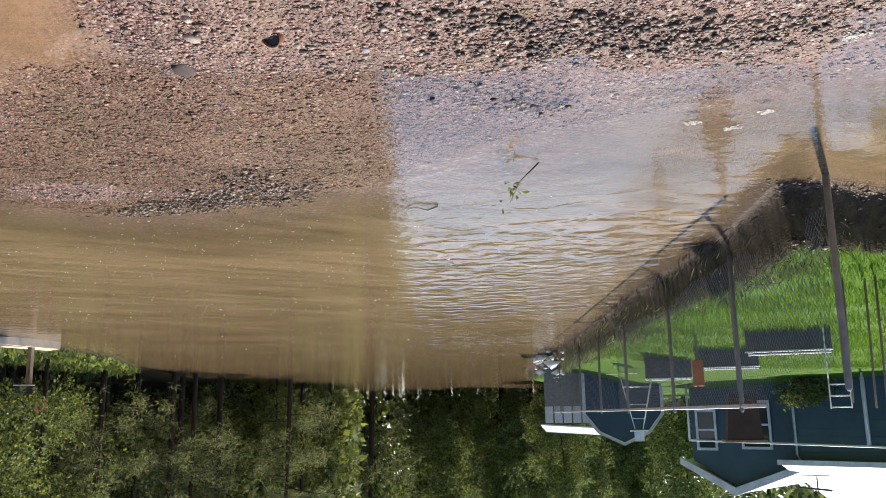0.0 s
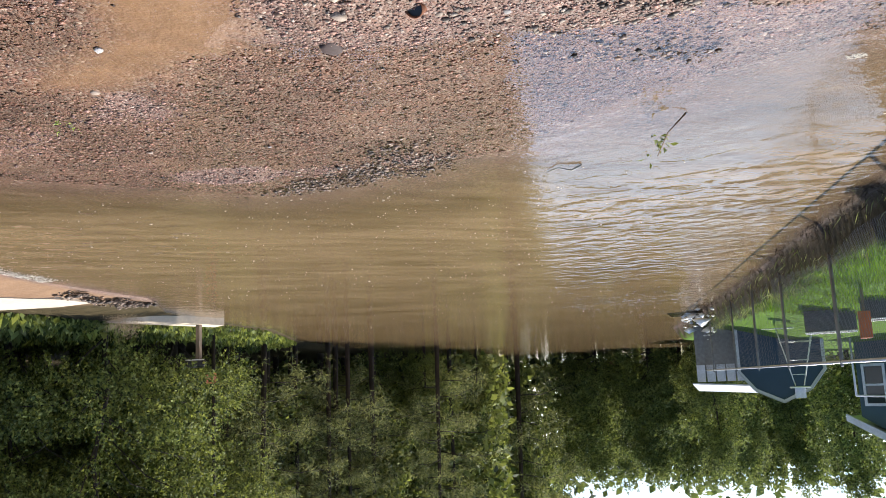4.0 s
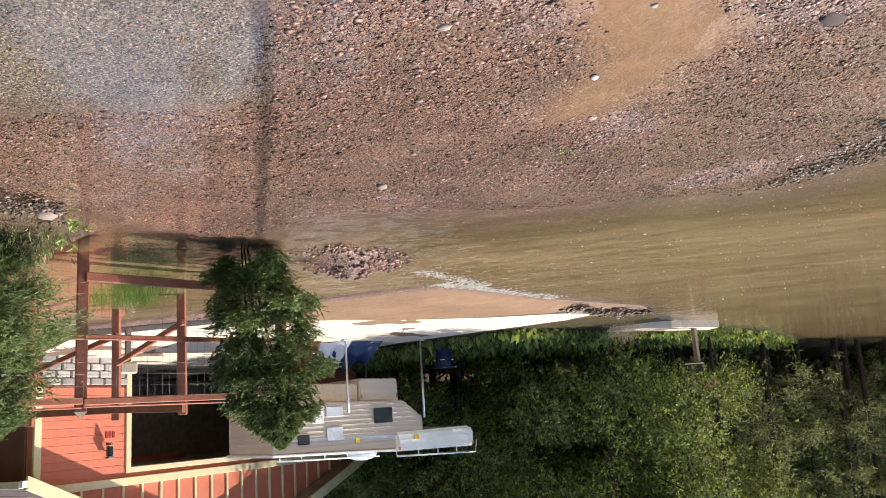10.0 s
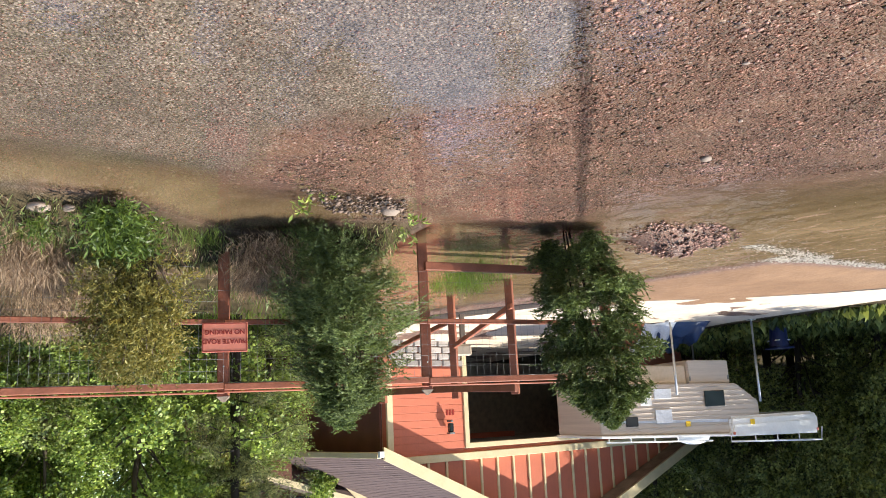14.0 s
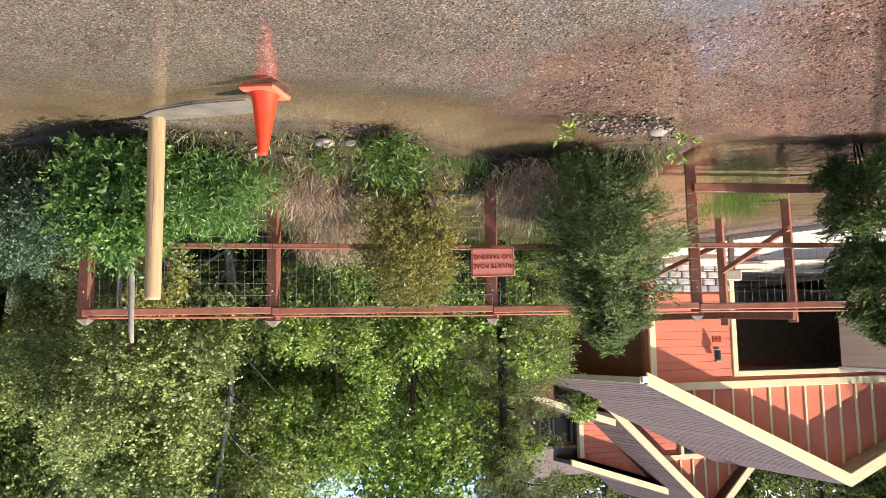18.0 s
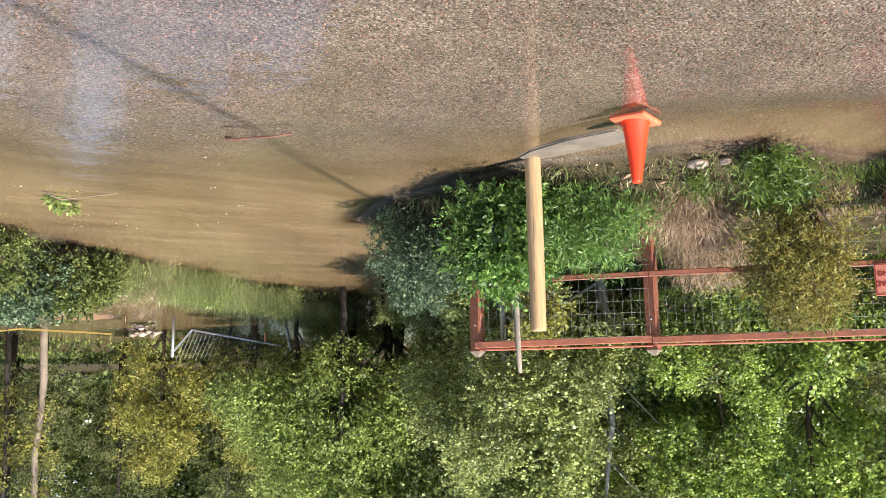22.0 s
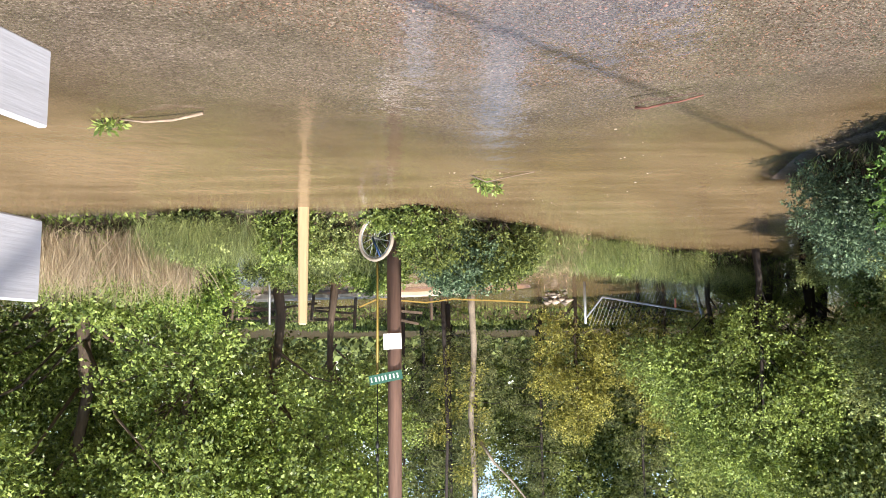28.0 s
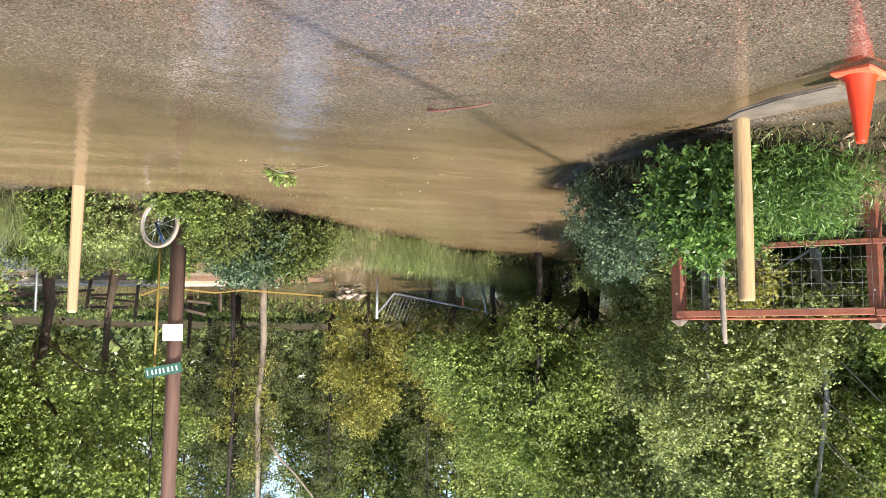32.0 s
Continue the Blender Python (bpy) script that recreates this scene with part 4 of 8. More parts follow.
ground = link_part("ground", ground_mesh, ground_material())
tagged(ground, "wet gravel and silt ground with sandy patches and soil banks", "ground", kind="structure")

wx, wy, wf = polar_sheet(np.unique(np.concatenate([[0.05, 0.8], 1.5 * 1.02 ** np.arange(0, 222), [130, 180, 260, 420]])), 720)
wd = -bed(wx, wy)
wr = np.hypot(wx, wy)
water_mesh = grid_mesh("water", wx, wy, np.zeros(len(wx)), wf)
clear_film = sstep(-0.4, 0.5, sdist(wx, wy, GRAVEL))
cloudy = 1 + 0.45 * waves(wx * 0.6, wy, 51, 0.8, 4) + 0.35 * waves(wx, wy, 52, 3.0, 3)
murk = 1 - np.exp(-np.maximum(wd - 0.014, 0.0) * cloudy / 0.10)
attr(water_mesh, "murk", np.clip(murk * (1 - 0.7 * clear_film), 0, 0.94))
north_side = sstep(14.5, 10.0, np.degrees(np.arctan2(wx, wy))) * sstep(-60, -40, np.degrees(np.arctan2(wx, wy)))
attr(water_mesh, "ripple", np.clip(0.10 + 0.55 * north_side * (0.45 + 0.75 * waves(wx, wy, 58, 2.2, 2)) * sstep(5.2, 7.0, wr) + 0.10 * sstep(5, 12, wr) + 0.6 * sstep(1.2, 0.3, np.hypot((wx - 7.6) / 3.0, (wy - 5.8) / 3.2)), 0, 1))
attr(water_mesh, "south", sstep(0.5, -3.0, wy))
attr(water_mesh, "ruffle", 0.10 + 0.22 * sstep(4.5, 7.0, wy) * (0.6 + 0.6 * waves(wx, wy, 59, 1.6, 3)) + 0.28 * sstep(-1.5, -4.0, wy) * (0.5 + 0.5 * waves(wx, wy, 57, 2.0, 2)))
water = link_part("water", water_mesh, water_material())
tagged(water, "shallow muddy brown flood water, rippled and mirroring the sky", "flood water", kind="structure")


def bed_at(x, y):
    return float(bed(np.array([float(x)]), np.array([float(y)]))[0])


def top_at(x, y):
    return max(0.0, bed_at(x, y))


def stones_mesh(name, rng, x, y, z, size, flat=0.55):
    """Small angular stones, eight facets each."""
    n = len(x)
    base = np.array([[1, 0, 0], [0, 1, 0], [-1, 0, 0], [0, -1, 0], [0, 0, 1], [0, 0, -1]], float)
    tri = np.array([[0, 1, 4], [1, 2, 4], [2, 3, 4], [3, 0, 4], [1, 0, 5], [2, 1, 5], [3, 2, 5], [0, 3, 5]])
    v = base[None] * rng.uniform(0.6, 1.25, (n, 6, 1)) + rng.normal(0, 0.18, (n, 6, 3))
    v[:, :, 2] *= flat
    a = rng.uniform(0, 6.283, n)
    c, s = np.cos(a)[:, None], np.sin(a)[:, None]
    vx, vy = v[:, :, 0] * c - v[:, :, 1] * s, v[:, :, 0] * s + v[:, :, 1] * c
    v = np.stack([vx, vy, v[:, :, 2]], -1) * size[:, None, None] + np.stack([x, y, z], 1)[:, None]
    f = (tri[None] + (np.arange(n) * 6)[:, None, None]).reshape(-1, 3)
    me = bpy.data.meshes.new(name)
    me.vertices.add(n * 6)
    me.vertices.foreach_set("co", v.astype(np.float32).ravel())
    me.loops.add(f.size)
    me.loops.foreach_set("vertex_index", f.astype(np.int32).ravel())
    me.polygons.add(len(f))
    me.polygons.foreach_set("loop_start", np.arange(0, f.size, 3, dtype=np.int32))
    me.polygons.foreach_set("loop_total", np.full(len(f), 3, dtype=np.int32))
    me.update(calc_edges=True)
    return me


def scatter_zone(rng, n, poly, edge=0.0):
    p = np.asarray(poly)
    x = rng.uniform(p[:, 0].min(), p[:, 0].max(), n)
    y = rng.uniform(p[:, 1].min(), p[:, 1].max(), n)
    keep = sdist(x, y, poly) > edge
    return x[keep], y[keep]


rng = np.random.default_rng(11)
near_gravel = [(0.2, 2.2), (-1.8, 2.6), (-1.8, 4.4), (0.6, 5.2), (1.6, 5.9), (3.0, 6.2), (4.1, 6.2), (5.3, 4.8), (6.0, 3.5), (7.3, 2.8), (6.6, 1.0), (6.0, 0.0), (4.7, 0.7), (4.2, 1.6), (3.2, 1.3), (1.6, 1.2)]
x, y = scatter_zone(rng, 230000, near_gravel)
keep = (sdist(x, y, sand_zone) + 0.3 * waves(x, y, 31, 0.5, 3) < 0.25 * rng.random(len(x)) - 0.1) & (waves(x, y, 30, 0.7, 3) + rng.normal(0, 0.25, len(x)) > -0.32)
x, y = x[keep], y[keep]
size = np.clip(rng.lognormal(-5.12, 0.5, len(x)), 0.003, 0.024)
link_part("gravel", stones_mesh("gravel", rng, x, y, bed(x, y) + size * 0.12, size, 0.45), M["pebble"])
tagged(bpy.data.objects["gravel"], "wet reddish brown gravel of small angular stones", "gravel", kind="stuff")
x, y = scatter_zone(rng, 60000, [(5.8, -0.5), (4.6, 0.7), (4.1, 1.6), (3.2, 1.2), (1.6, 0.5), (0.8, -2.0), (0.4, -4.6), (3.6, -4.6), (4.8, -3.4), (5.3, -1.6)])
size = np.clip(rng.lognormal(-5.3, 0.35, len(x)), 0.003, 0.014)
link_part("grit", stones_mesh("grit", rng, x, y, bed(x, y) + size * 0.15, size), M["pebble"])
tagged(bpy.data.objects["grit"], "fine grey-brown grit under a thin film of water", "gravel", kind="stuff")


# ---- salmon house with open garage ----
HU, HN = Vector((0.42, 0.9075, 0)), Vector((-0.9075, 0.42, 0))
HA = Vector((17.8, 3.8, 0.0))


def hp(s, q, z):
    """A place on the house: s along the front, q behind it, z up."""
    return HA + HU * s - HN * q + Vector((0, 0, z))


H_ROT = Matrix(((HU.x, -HN.x, 0, 0), (HU.y, -HN.y, 0, 0), (0, 0, 1, 0), (0, 0, 0, 1)))


def hbox(name, parent, material, s0, s1, q0, q1, z0, z1, bevel=0.006, label=""):
    c = hp((s0 + s1) / 2, (q0 + q1) / 2, (z0 + z1) / 2)
    return box(name, parent, material, c, (s1 - s0, q1 - q0, z1 - z0), H_ROT, bevel, label)


def prism(name, parent, material, outline, q0, q1, label=""):
    """A flat outline of (s, z) points on the house front, given depth from q0 to q1."""
    bm = bmesh.new()
    a = [bm.verts.new(hp(s, q0, z)) for s, z in outline]
    b = [bm.verts.new(hp(s, q1, z)) for s, z in outline]
    bm.faces.new(a)
    bm.faces.new(list(reversed(b)))
    for i in range(len(a)):
        j = (i + 1) % len(a)
        bm.faces.new((a[j], a[i], b[i], b[j]))
    bmesh.ops.recalc_face_normals(bm, faces=bm.faces)
    return part(name, bm, material, parent, label)


def slab(name, parent, material, corners, thick, label=""):
    """A roof plane through four corners, with thickness downwards."""
    bm = bmesh.new()
    a = [bm.verts.new(c) for c in corners]
    b = [bm.verts.new(Vector(c) - Vector((0, 0, thick))) for c in corners]
    bm.faces.new(a)
    bm.faces.new(list(reversed(b)))
    for i in range(4):
        j = (i + 1) % 4
        bm.faces.new((a[j], a[i], b[i], b[j]))
    bmesh.ops.recalc_face_normals(bm, faces=bm.faces)
    return part(name, bm, material, parent, label)


def shingles(parent, c0, c1, c2, c3, rows, cols, seed):
    """Courses of shingles over a roof plane: c0-c1 along the eave, c3-c2 along the ridge."""
    rng = random.Random(seed)
    c0, c1, c2, c3 = map(Vector, (c0, c1, c2, c3))
    up = (c3 - c0).cross(c1 - c0).normalized()
    if up.z < 0:
        up = -up
    for r in range(rows):
        f0, f1 = r / rows, (r + 1.15) / rows
        for k in range(cols):
            g0, g1 = k / cols, (k + 1) / cols - 0.004
            a, b = c0.lerp(c3, f0).lerp(c1.lerp(c2, f0), g0), c0.lerp(c3, f0).lerp(c1.lerp(c2, f0), g1)
            c, d = c0.lerp(c3, min(f1, 1)).lerp(c1.lerp(c2, min(f1, 1)), g1), c0.lerp(c3, min(f1, 1)).lerp(c1.lerp(c2, min(f1, 1)), g0)
            lift = 0.010 + rng.random() * 0.004
            bm = bmesh.new()
            v = [bm.verts.new(p) for p in (a + up * lift, b + up * lift, c + up * 0.008, d + up * 0.008, a, b)]
            bm.faces.new((v[0], v[1], v[2], v[3]))
            bm.faces.new((v[4], v[5], v[1], v[0]))
            part("shingle_course", bm, "shingle", parent)


house = thing("house", (0, 0, 0), "salmon house with cream trim, open garage and brown shingle roofs", "house")
EAVE, PEAK, SL, SR = 2.42, 4.86, -0.86, 9.65
mid = 3.82
# front wall round the opening, siding boards proud of it
hbox("wall", house, "salmon", SL, 1.34, 0.03, 0.2, 0.1, 2.5)
hbox("wall", house, "salmon", 6.6, SR, 0.03, 0.2, 0.1, 2.5)
hbox("wall", house, "salmon", 1.34, 6.6, 0.03, 0.2, 2.36, 2.5)
for i in range(11):
    z = 0.72 + i * 0.158
    hbox("siding_board", house, "salmon", SL + 0.1, 1.22, 0.0, 0.03, z, z + 0.152, 0.004)
    hbox("siding_board", house, "salmon", 6.7, SR - 0.1, 0.0, 0.03, z, z + 0.152, 0.004)
for r in range(4):
    for k in range(6):
        s = SL + 0.08 + k * 0.33 + (r % 2) * 0.12
        hbox("stone", house, "stone", s, min(s + 0.3, 1.24), -0.05, 0.03, 0.1 + r * 0.145, 0.235 + r * 0.145, 0.02)
hbox("corner_trim", house, "cream", SL - 0.02, SL + 0.13, -0.03, 0.03, 0.7, 2.42)
hbox("door_trim", house, "cream", 1.22, 1.35, -0.035, 0.2, 0.1, 2.36)
hbox("door_trim", house, "cream", 6.6, 6.73, -0.035, 0.2, 0.1, 2.36)
hbox("door_trim", house, "cream", 1.22, 6.73, -0.036, 0.2, 2.36, 2.47)
hbox("band", house, "cream", SL - 0.05, SR + 0.05, -0.05, 0.1, 2.56, 2.72)
hbox("garage_back_wall", house, "dark_room", SL, 10.9, 6.2, 6.3, 0.1, 2.5)
hbox("garage_back_wall", house, "dark_room", 11.7, SR + 4, 6.2, 6.3, 0.1, 2.5)
hbox("garage_back_wall", house, "dark_room", 10.9, 11.7, 6.2, 6.3, 0.1, 1.2)
hbox("garage_back_wall", house, "dark_room", 10.9, 11.7, 6.2, 6.3, 2.2, 2.5)
hbox("garage_side_wall", house, "dark_room", SL, SL + 0.12, 0.2, 6.2, 0.1, 2.5)
hbox("garage_side_wall", house, "dark_room", SR + 3.9, SR + 4.0, 0.2, 6.2, 0.1, 2.5)
hbox("garage_ceiling", house, "dark_room", SL, SR + 4, 0.2, 6.3, 2.45, 2.53)
for a0, a1, c0, c1 in ((10.9, 10.95, 1.2, 2.2), (11.65, 11.7, 1.2, 2.2), (10.95, 11.65, 2.15, 2.2), (10.95, 11.65, 1.2, 1.25)):
    hbox("back_window_frame", house, "old_wood", a0, a1, 6.17, 6.31, c0, c1, 0.004)
for k in range(4):
    hbox("garage_shelf", house, "old_wood", 2.2 + k * 2.1, 4.0 + k * 2.1, 5.8, 6.19, 0.75, 0.79)
hbox("outer_side_wall", house, "maroon", SL - 0.06, SL - 0.002, 0.2, 6.3, 0.1, 2.45, label="dark brown side wall")
# gable: panel, battens, barge boards
prism("gable_panel", house, "salmon", [(SL, 2.5), (SR, 2.5), (mid, PEAK - 0.25)], 0.04, 0.2)
for i in range(21):
    s = SL + 0.55 + i * 0.5
    top = EAVE + 0.05 + (PEAK - EAVE) * (1 - abs(s - mid) / ((mid - SL if s < mid else SR - mid) + 0.3)) - 0.12
    if top > 2.8:
        hbox("batten", house, "cream", s - 0.03, s + 0.03, 0.0, 0.04, 2.72, top)
prism("barge_board", house, "cream", [(SL - 0.45, EAVE - 0.12), (SL - 0.45, EAVE + 0.13), (mid, PEAK + 0.02), (mid, PEAK - 0.25)], -0.50, -0.44)
prism("barge_board", house, "cream", [(SR + 0.45, EAVE - 0.12), (mid, PEAK - 0.25), (mid, PEAK + 0.02), (SR + 0.45, EAVE + 0.13)], -0.50, -0.44)
prism("soffit_board", house, "rust_bark", [(SR + 0.4, EAVE - 0.1), (mid, PEAK - 0.26), (mid, PEAK - 0.16), (SR + 0.4, EAVE)], -0.42, 0.03)
for sgn, s0 in ((1, SL - 0.45), (-1, SR + 0.45)):
    c0, c1, c2, c3 = hp(s0, -0.44, EAVE + 0.1), hp(s0, 4.0, EAVE + 0.1), hp(mid, 4.0, PEAK), hp(mid, -0.44, PEAK)
    slab("roof_plane", house, "shingle", [c0, c1, c2, c3], 0.12)
    if sgn == 1:
        shingles(house, c0, c1, c2, c3, 46, 1, 5)
hbox("gutter", house, "cream", SL - 0.56, SL - 0.45, -0.4, 4.0, EAVE - 0.02, EAVE + 0.1)
box("gutter_end", house, "white", hp(SL - 0.5, -0.46, EAVE + 0.02), (0.12, 0.08, 0.12), H_ROT)
# wall lamp and house number plate
lamp = part("wall_lamp", (lambda bm: (add_box(bm, (0, 0, 0), (0.12, 0.10, 0.2), None, 0.02), bm)[1])(bmesh.new()), "glass", house, "grey glass wall lantern", m=Matrix.Translation(hp(0.72, -0.14, 2.0)) @ H_ROT)
box("lamp_bracket", lamp, "dull_steel", (0, 0.02, -0.14), (0.05, 0.16, 0.05))
box("lamp_cap", lamp, "dull_steel", (0, 0, 0.12), (0.14, 0.12, 0.04))
for i in range(3):
    hbox("number_bar", house, "ink", 0.72 + i * 0.085, 0.78 + i * 0.085, -0.012, 0.0, 1.62, 1.74)
# higher gable behind
S2, E2, P2, L2, R2 = 3.93, 3.2, 6.42, 0.5, 7.36
prism("upper_wall", house, "salmon", [(L2 + 0.25, 2.3), (R2 - 0.25, 2.3), (R2 - 0.25, E2 + 0.1), (S2, P2 - 0.2), (L2 + 0.25, E2 + 0.1)], 4.53, 4.75)
for i in range(11):
    z = 2.75 + i * 0.165
    lo = max(0.8, L2 + (z - E2) / (P2 - E2) * (S2 - L2) + 0.3)
    hbox("siding_board", house, "salmon", lo, min(R2 - 0.3, 2 * S2 - lo), 4.5, 4.53, z, z + 0.158, 0.004)
hbox("upper_band", house, "cream", 2.35, 5.5, 4.46, 4.52, 4.72, 4.86)
prism("upper_gable", house, "salmon", [(2.4, 4.8), (5.5, 4.8), (S2, 6.2)], 4.49, 4.53)
for i in range(7):
    s = 2.75 + i * 0.4
    hbox("upper_batten", house, "cream", s - 0.03, s + 0.03, 4.45, 4.49, 4.86, 4.8 + max(0.15, 1.3 - 0.9 * abs(s - S2)))
prism("upper_barge", house, "cream", [(L2, E2 - 0.22), (L2, E2 + 0.04), (S2, P2), (S2, P2 - 0.26)], 4.05, 4.11)
prism("upper_barge", house, "cream", [(R2, E2 - 0.22), (S2, P2 - 0.26), (S2, P2), (R2, E2 + 0.04)], 4.05, 4.11)
UP = [hp(L2, 4.1, E2 + 0.02), hp(L2, 9, E2 + 0.02), hp(S2, 9, P2 - 0.02), hp(S2, 4.1, P2 - 0.02)]
slab("upper_roof", house, "shingle", UP, 0.12)
shingles(house, *UP, 34, 1, 6)
slab("upper_roof", house, "shingle", [hp(R2, 4.1, E2), hp(R2, 9, E2), hp(S2, 9, P2), hp(S2, 4.1, P2)], 0.12)
hbox("upper_window", house, "glass", 3.25, 4.4, 4.44, 4.5, 4.2, 4.7)
hbox("window_trim", house, "cream", 3.15, 3.25, 4.42, 4.5, 3.7, 4.72)
# lower wing and the bay with a hipped cap
prism("wing_wall", house, "salmon", [(0.8, 2.6), (3.4, 2.6), (3.4, 5.6), (0.8, 4.8)], 5.63, 5.85)
for i in range(13):
    z = 3.3 + i * 0.155
    hbox("siding_board", house, "salmon", max(0.85, 0.85 + (z - 4.65) * 3.2), 3.3, 5.6, 5.63, z, z + 0.148, 0.004)
hbox("wing_corner_trim", house, "cream", 0.72, 0.86, 5.56, 5.7, 2.6, 4.8)
prism("wing_barge", house, "cream", [(-1.5, 2.92), (-1.5, 3.06), (0.9, 3.83), (0.9, 3.66)], 4.05, 4.12)
prism("wing_barge", house, "cream", [(0.2, 4.74), (0.2, 4.9), (3.2, 5.88), (3.2, 5.7)], 5.12, 5.18)
slab("wing_roof", house, "shingle", [hp(0.2, 5.18, 4.88), hp(3.2, 5.18, 5.86), hp(3.2, 9, 5.86), hp(0.2, 9, 4.88)], 0.1)
slab("porch_roof", house, "shingle", [hp(-1.5, 4.12, 3.04), hp(0.9, 4.12, 3.8), hp(0.9, 5.3, 3.8), hp(-1.5, 5.3, 3.04)], 0.1)
bay = hbox("bay", house, "maroon", -0.4, 1.3, 6.0, 7.6, 2.2, 4.55, label="brown bay with narrow windows")
for s0, s1 in ((-0.25, -0.02), (0.17, 0.67), (0.88, 1.08)):
    pane = hbox("bay_window", house, "glass", s0, s1, 5.94, 6.0, 3.68, 4.38)
    hbox("bay_window_trim", house, "old_wood", s0 - 0.06, s0, 5.92, 6.0, 3.6, 4.46)
    hbox("bay_window_trim", house, "old_wood", s1, s1 + 0.06, 5.92, 6.0, 3.6, 4.46)
    hbox("bay_window_trim", house, "old_wood", s0, s1, 5.92, 6.0, 4.38, 4.46)
for a, b, c, d in (((-0.75, 5.7), (1.6, 5.7), (1.9, 6.7), (-0.1, 6.7)), ((-0.75, 7.9), (-0.75, 5.7), (-0.1, 6.7), (-0.1, 6.75))):
    slab("bay_roof", house, "shingle", [hp(*a, 4.52), hp(*b, 4.52), hp(*c, 5.4), hp(*d, 5.4)], 0.08)
# porch side below the eave
for i in range(14):
    hbox("porch_baluster", house, "redwood", -2.7 + i * 0.115, -2.66 + i * 0.115, 2.6, 2.64, 1.35, 1.6)
hbox("porch_rail", house, "redwood", -2.8, -0.7, 2.57, 2.67, 1.28, 1.35)
hbox("porch_post", house, "redwood", -1.4, -1.3, 2.5, 2.6, 0.1, 2.3)
hbox("porch_post", house, "redwood", -2.6, -2.5, 2.5, 2.6, 0.1, 2.3)
hbox("porch_back_wall", house, "maroon", -3.4, SL - 0.06, 4.4, 4.5, 0.1, 2.4)

# concrete driveway before the garage
bm = bmesh.new()
drive_pts = [(14.3, 3.0), (12.4, 4.6), (11.85, 5.9), (11.6, 7.5), (11.1, 9.0), (10.4, 10.15), (10.45, 10.85), (11.3, 10.95), (12.5, 10.6), (13.9, 10.2), (15.1, 9.85), (19.0, 9.6), (26.0, 8), (22.0, 1.0), (17.7, 3.0)]
top = [bm.verts.new((x, y, 0.12)) for x, y in drive_pts]
low = [bm.verts.new((x, y, -0.15)) for x, y in drive_pts]
bm.faces.new(top)
for i in range(len(top)):
    j = (i + 1) % len(top)
    bm.faces.new((top[j], top[i], low[i], low[j]))
bmesh.ops.recalc_face_normals(bm, faces=bm.faces)
tagged(part("driveway", bm, "concrete"), "pale concrete driveway before the open garage", "driveway", kind="structure")
bm = bmesh.new()
pts = [(12.1, 13.4), (11.8, 14.6), (11.6, 16.1), (12.1, 16.4), (12.4, 14.9), (12.7, 13.6)]
top = [bm.verts.new((x, y, 0.16)) for x, y in pts]
low = [bm.verts.new((x, y, -0.15)) for x, y in pts]
bm.faces.new(top)
for i in range(len(top)):
    j = (i + 1) % len(top)
    bm.faces.new((top[j], top[i], low[i], low[j]))
bmesh.ops.recalc_face_normals(bm, faces=bm.faces)
tagged(part("concrete_strip", bm, "concrete"), "pale concrete edge strip along the flooded verge", "concrete strip", kind="structure")


# ---- truck camper on jacks ----
CU = Vector((0.0276, 0.9996, 0))
CN = Vector((0.9996, -0.0276, 0))
C0 = Vector((14.65, 8.14, 0))
C_ROT = Matrix(((CU.x, CN.x, 0, 0), (CU.y, CN.y, 0, 0), (0, 0, 1, 0), (0, 0, 0, 1)))
camper = thing("truck_camper", (0, 0, 0), "white and tan slide-in truck camper standing on jacks, roof rack", "camper")


def cp(s, q, z):
    return C0 + CU * s + CN * q + Vector((0, 0, z))


def cbox(name, material, s0, s1, q0, q1, z0, z1, bevel=0.03, parent=None, label=""):
    return box(name, parent or camper, material, cp((s0 + s1) / 2, (q0 + q1) / 2, (z0 + z1) / 2), (s1 - s0, q1 - q0, z1 - z0), C_ROT, bevel, label)


def cprism(name, material, outline, q0, q1, parent=None, label="", bevel=0.02):
    """A side outline of (s, z) points, given the camper's width, with rounded long edges."""
    bm = bmesh.new()
    a = [bm.verts.new(cp(s, q0, z)) for s, z in outline]
    b = [bm.verts.new(cp(s, q1, z)) for s, z in outline]
    bm.faces.new(a)
    bm.faces.new(list(reversed(b)))
    for i in range(len(a)):
        j = (i + 1) % len(a)
        bm.faces.new((a[j], a[i], b[i], b[j]))
    bmesh.ops.recalc_face_normals(bm, faces=bm.faces)
    if bevel:
        bmesh.ops.bevel(bm, geom=bm.edges[:], offset=bevel, segments=2, affect="EDGES")
    return part(name, bm, material, parent or camper, label)


cprism("body", "camper", [(-1.62, 1.30), (1.36, 1.36), (1.84, 1.72), (1.84, 1.96), (1.84, 2.34), (-1.62, 2.24)], 0.06, 2.0)
cprism("lower_body", "camper_tan", [(-1.55, 0.93), (0.41, 0.98), (0.41, 1.34), (-1.55, 1.31)], 0.28, 1.75, label="tan lower cabinet")
cprism("lower_cabinet", "camper", [(0.42, 0.88), (1.34, 0.90), (1.36, 1.36), (0.42, 1.34)], 0.22, 1.75, label="grey lower cabinet with a folded lip")
cprism("nose", "white", [(1.12, 2.0), (3.06, 1.97), (3.16, 2.06), (3.16, 2.30), (1.12, 2.30)], 0.0, 2.04, bevel=0.05)
cprism("nose_cap", "white", [(1.16, 2.12), (3.12, 2.10), (3.14, 2.40), (1.10, 2.38)], -0.014, 2.054, label="white upper nose panel", bevel=0.04)
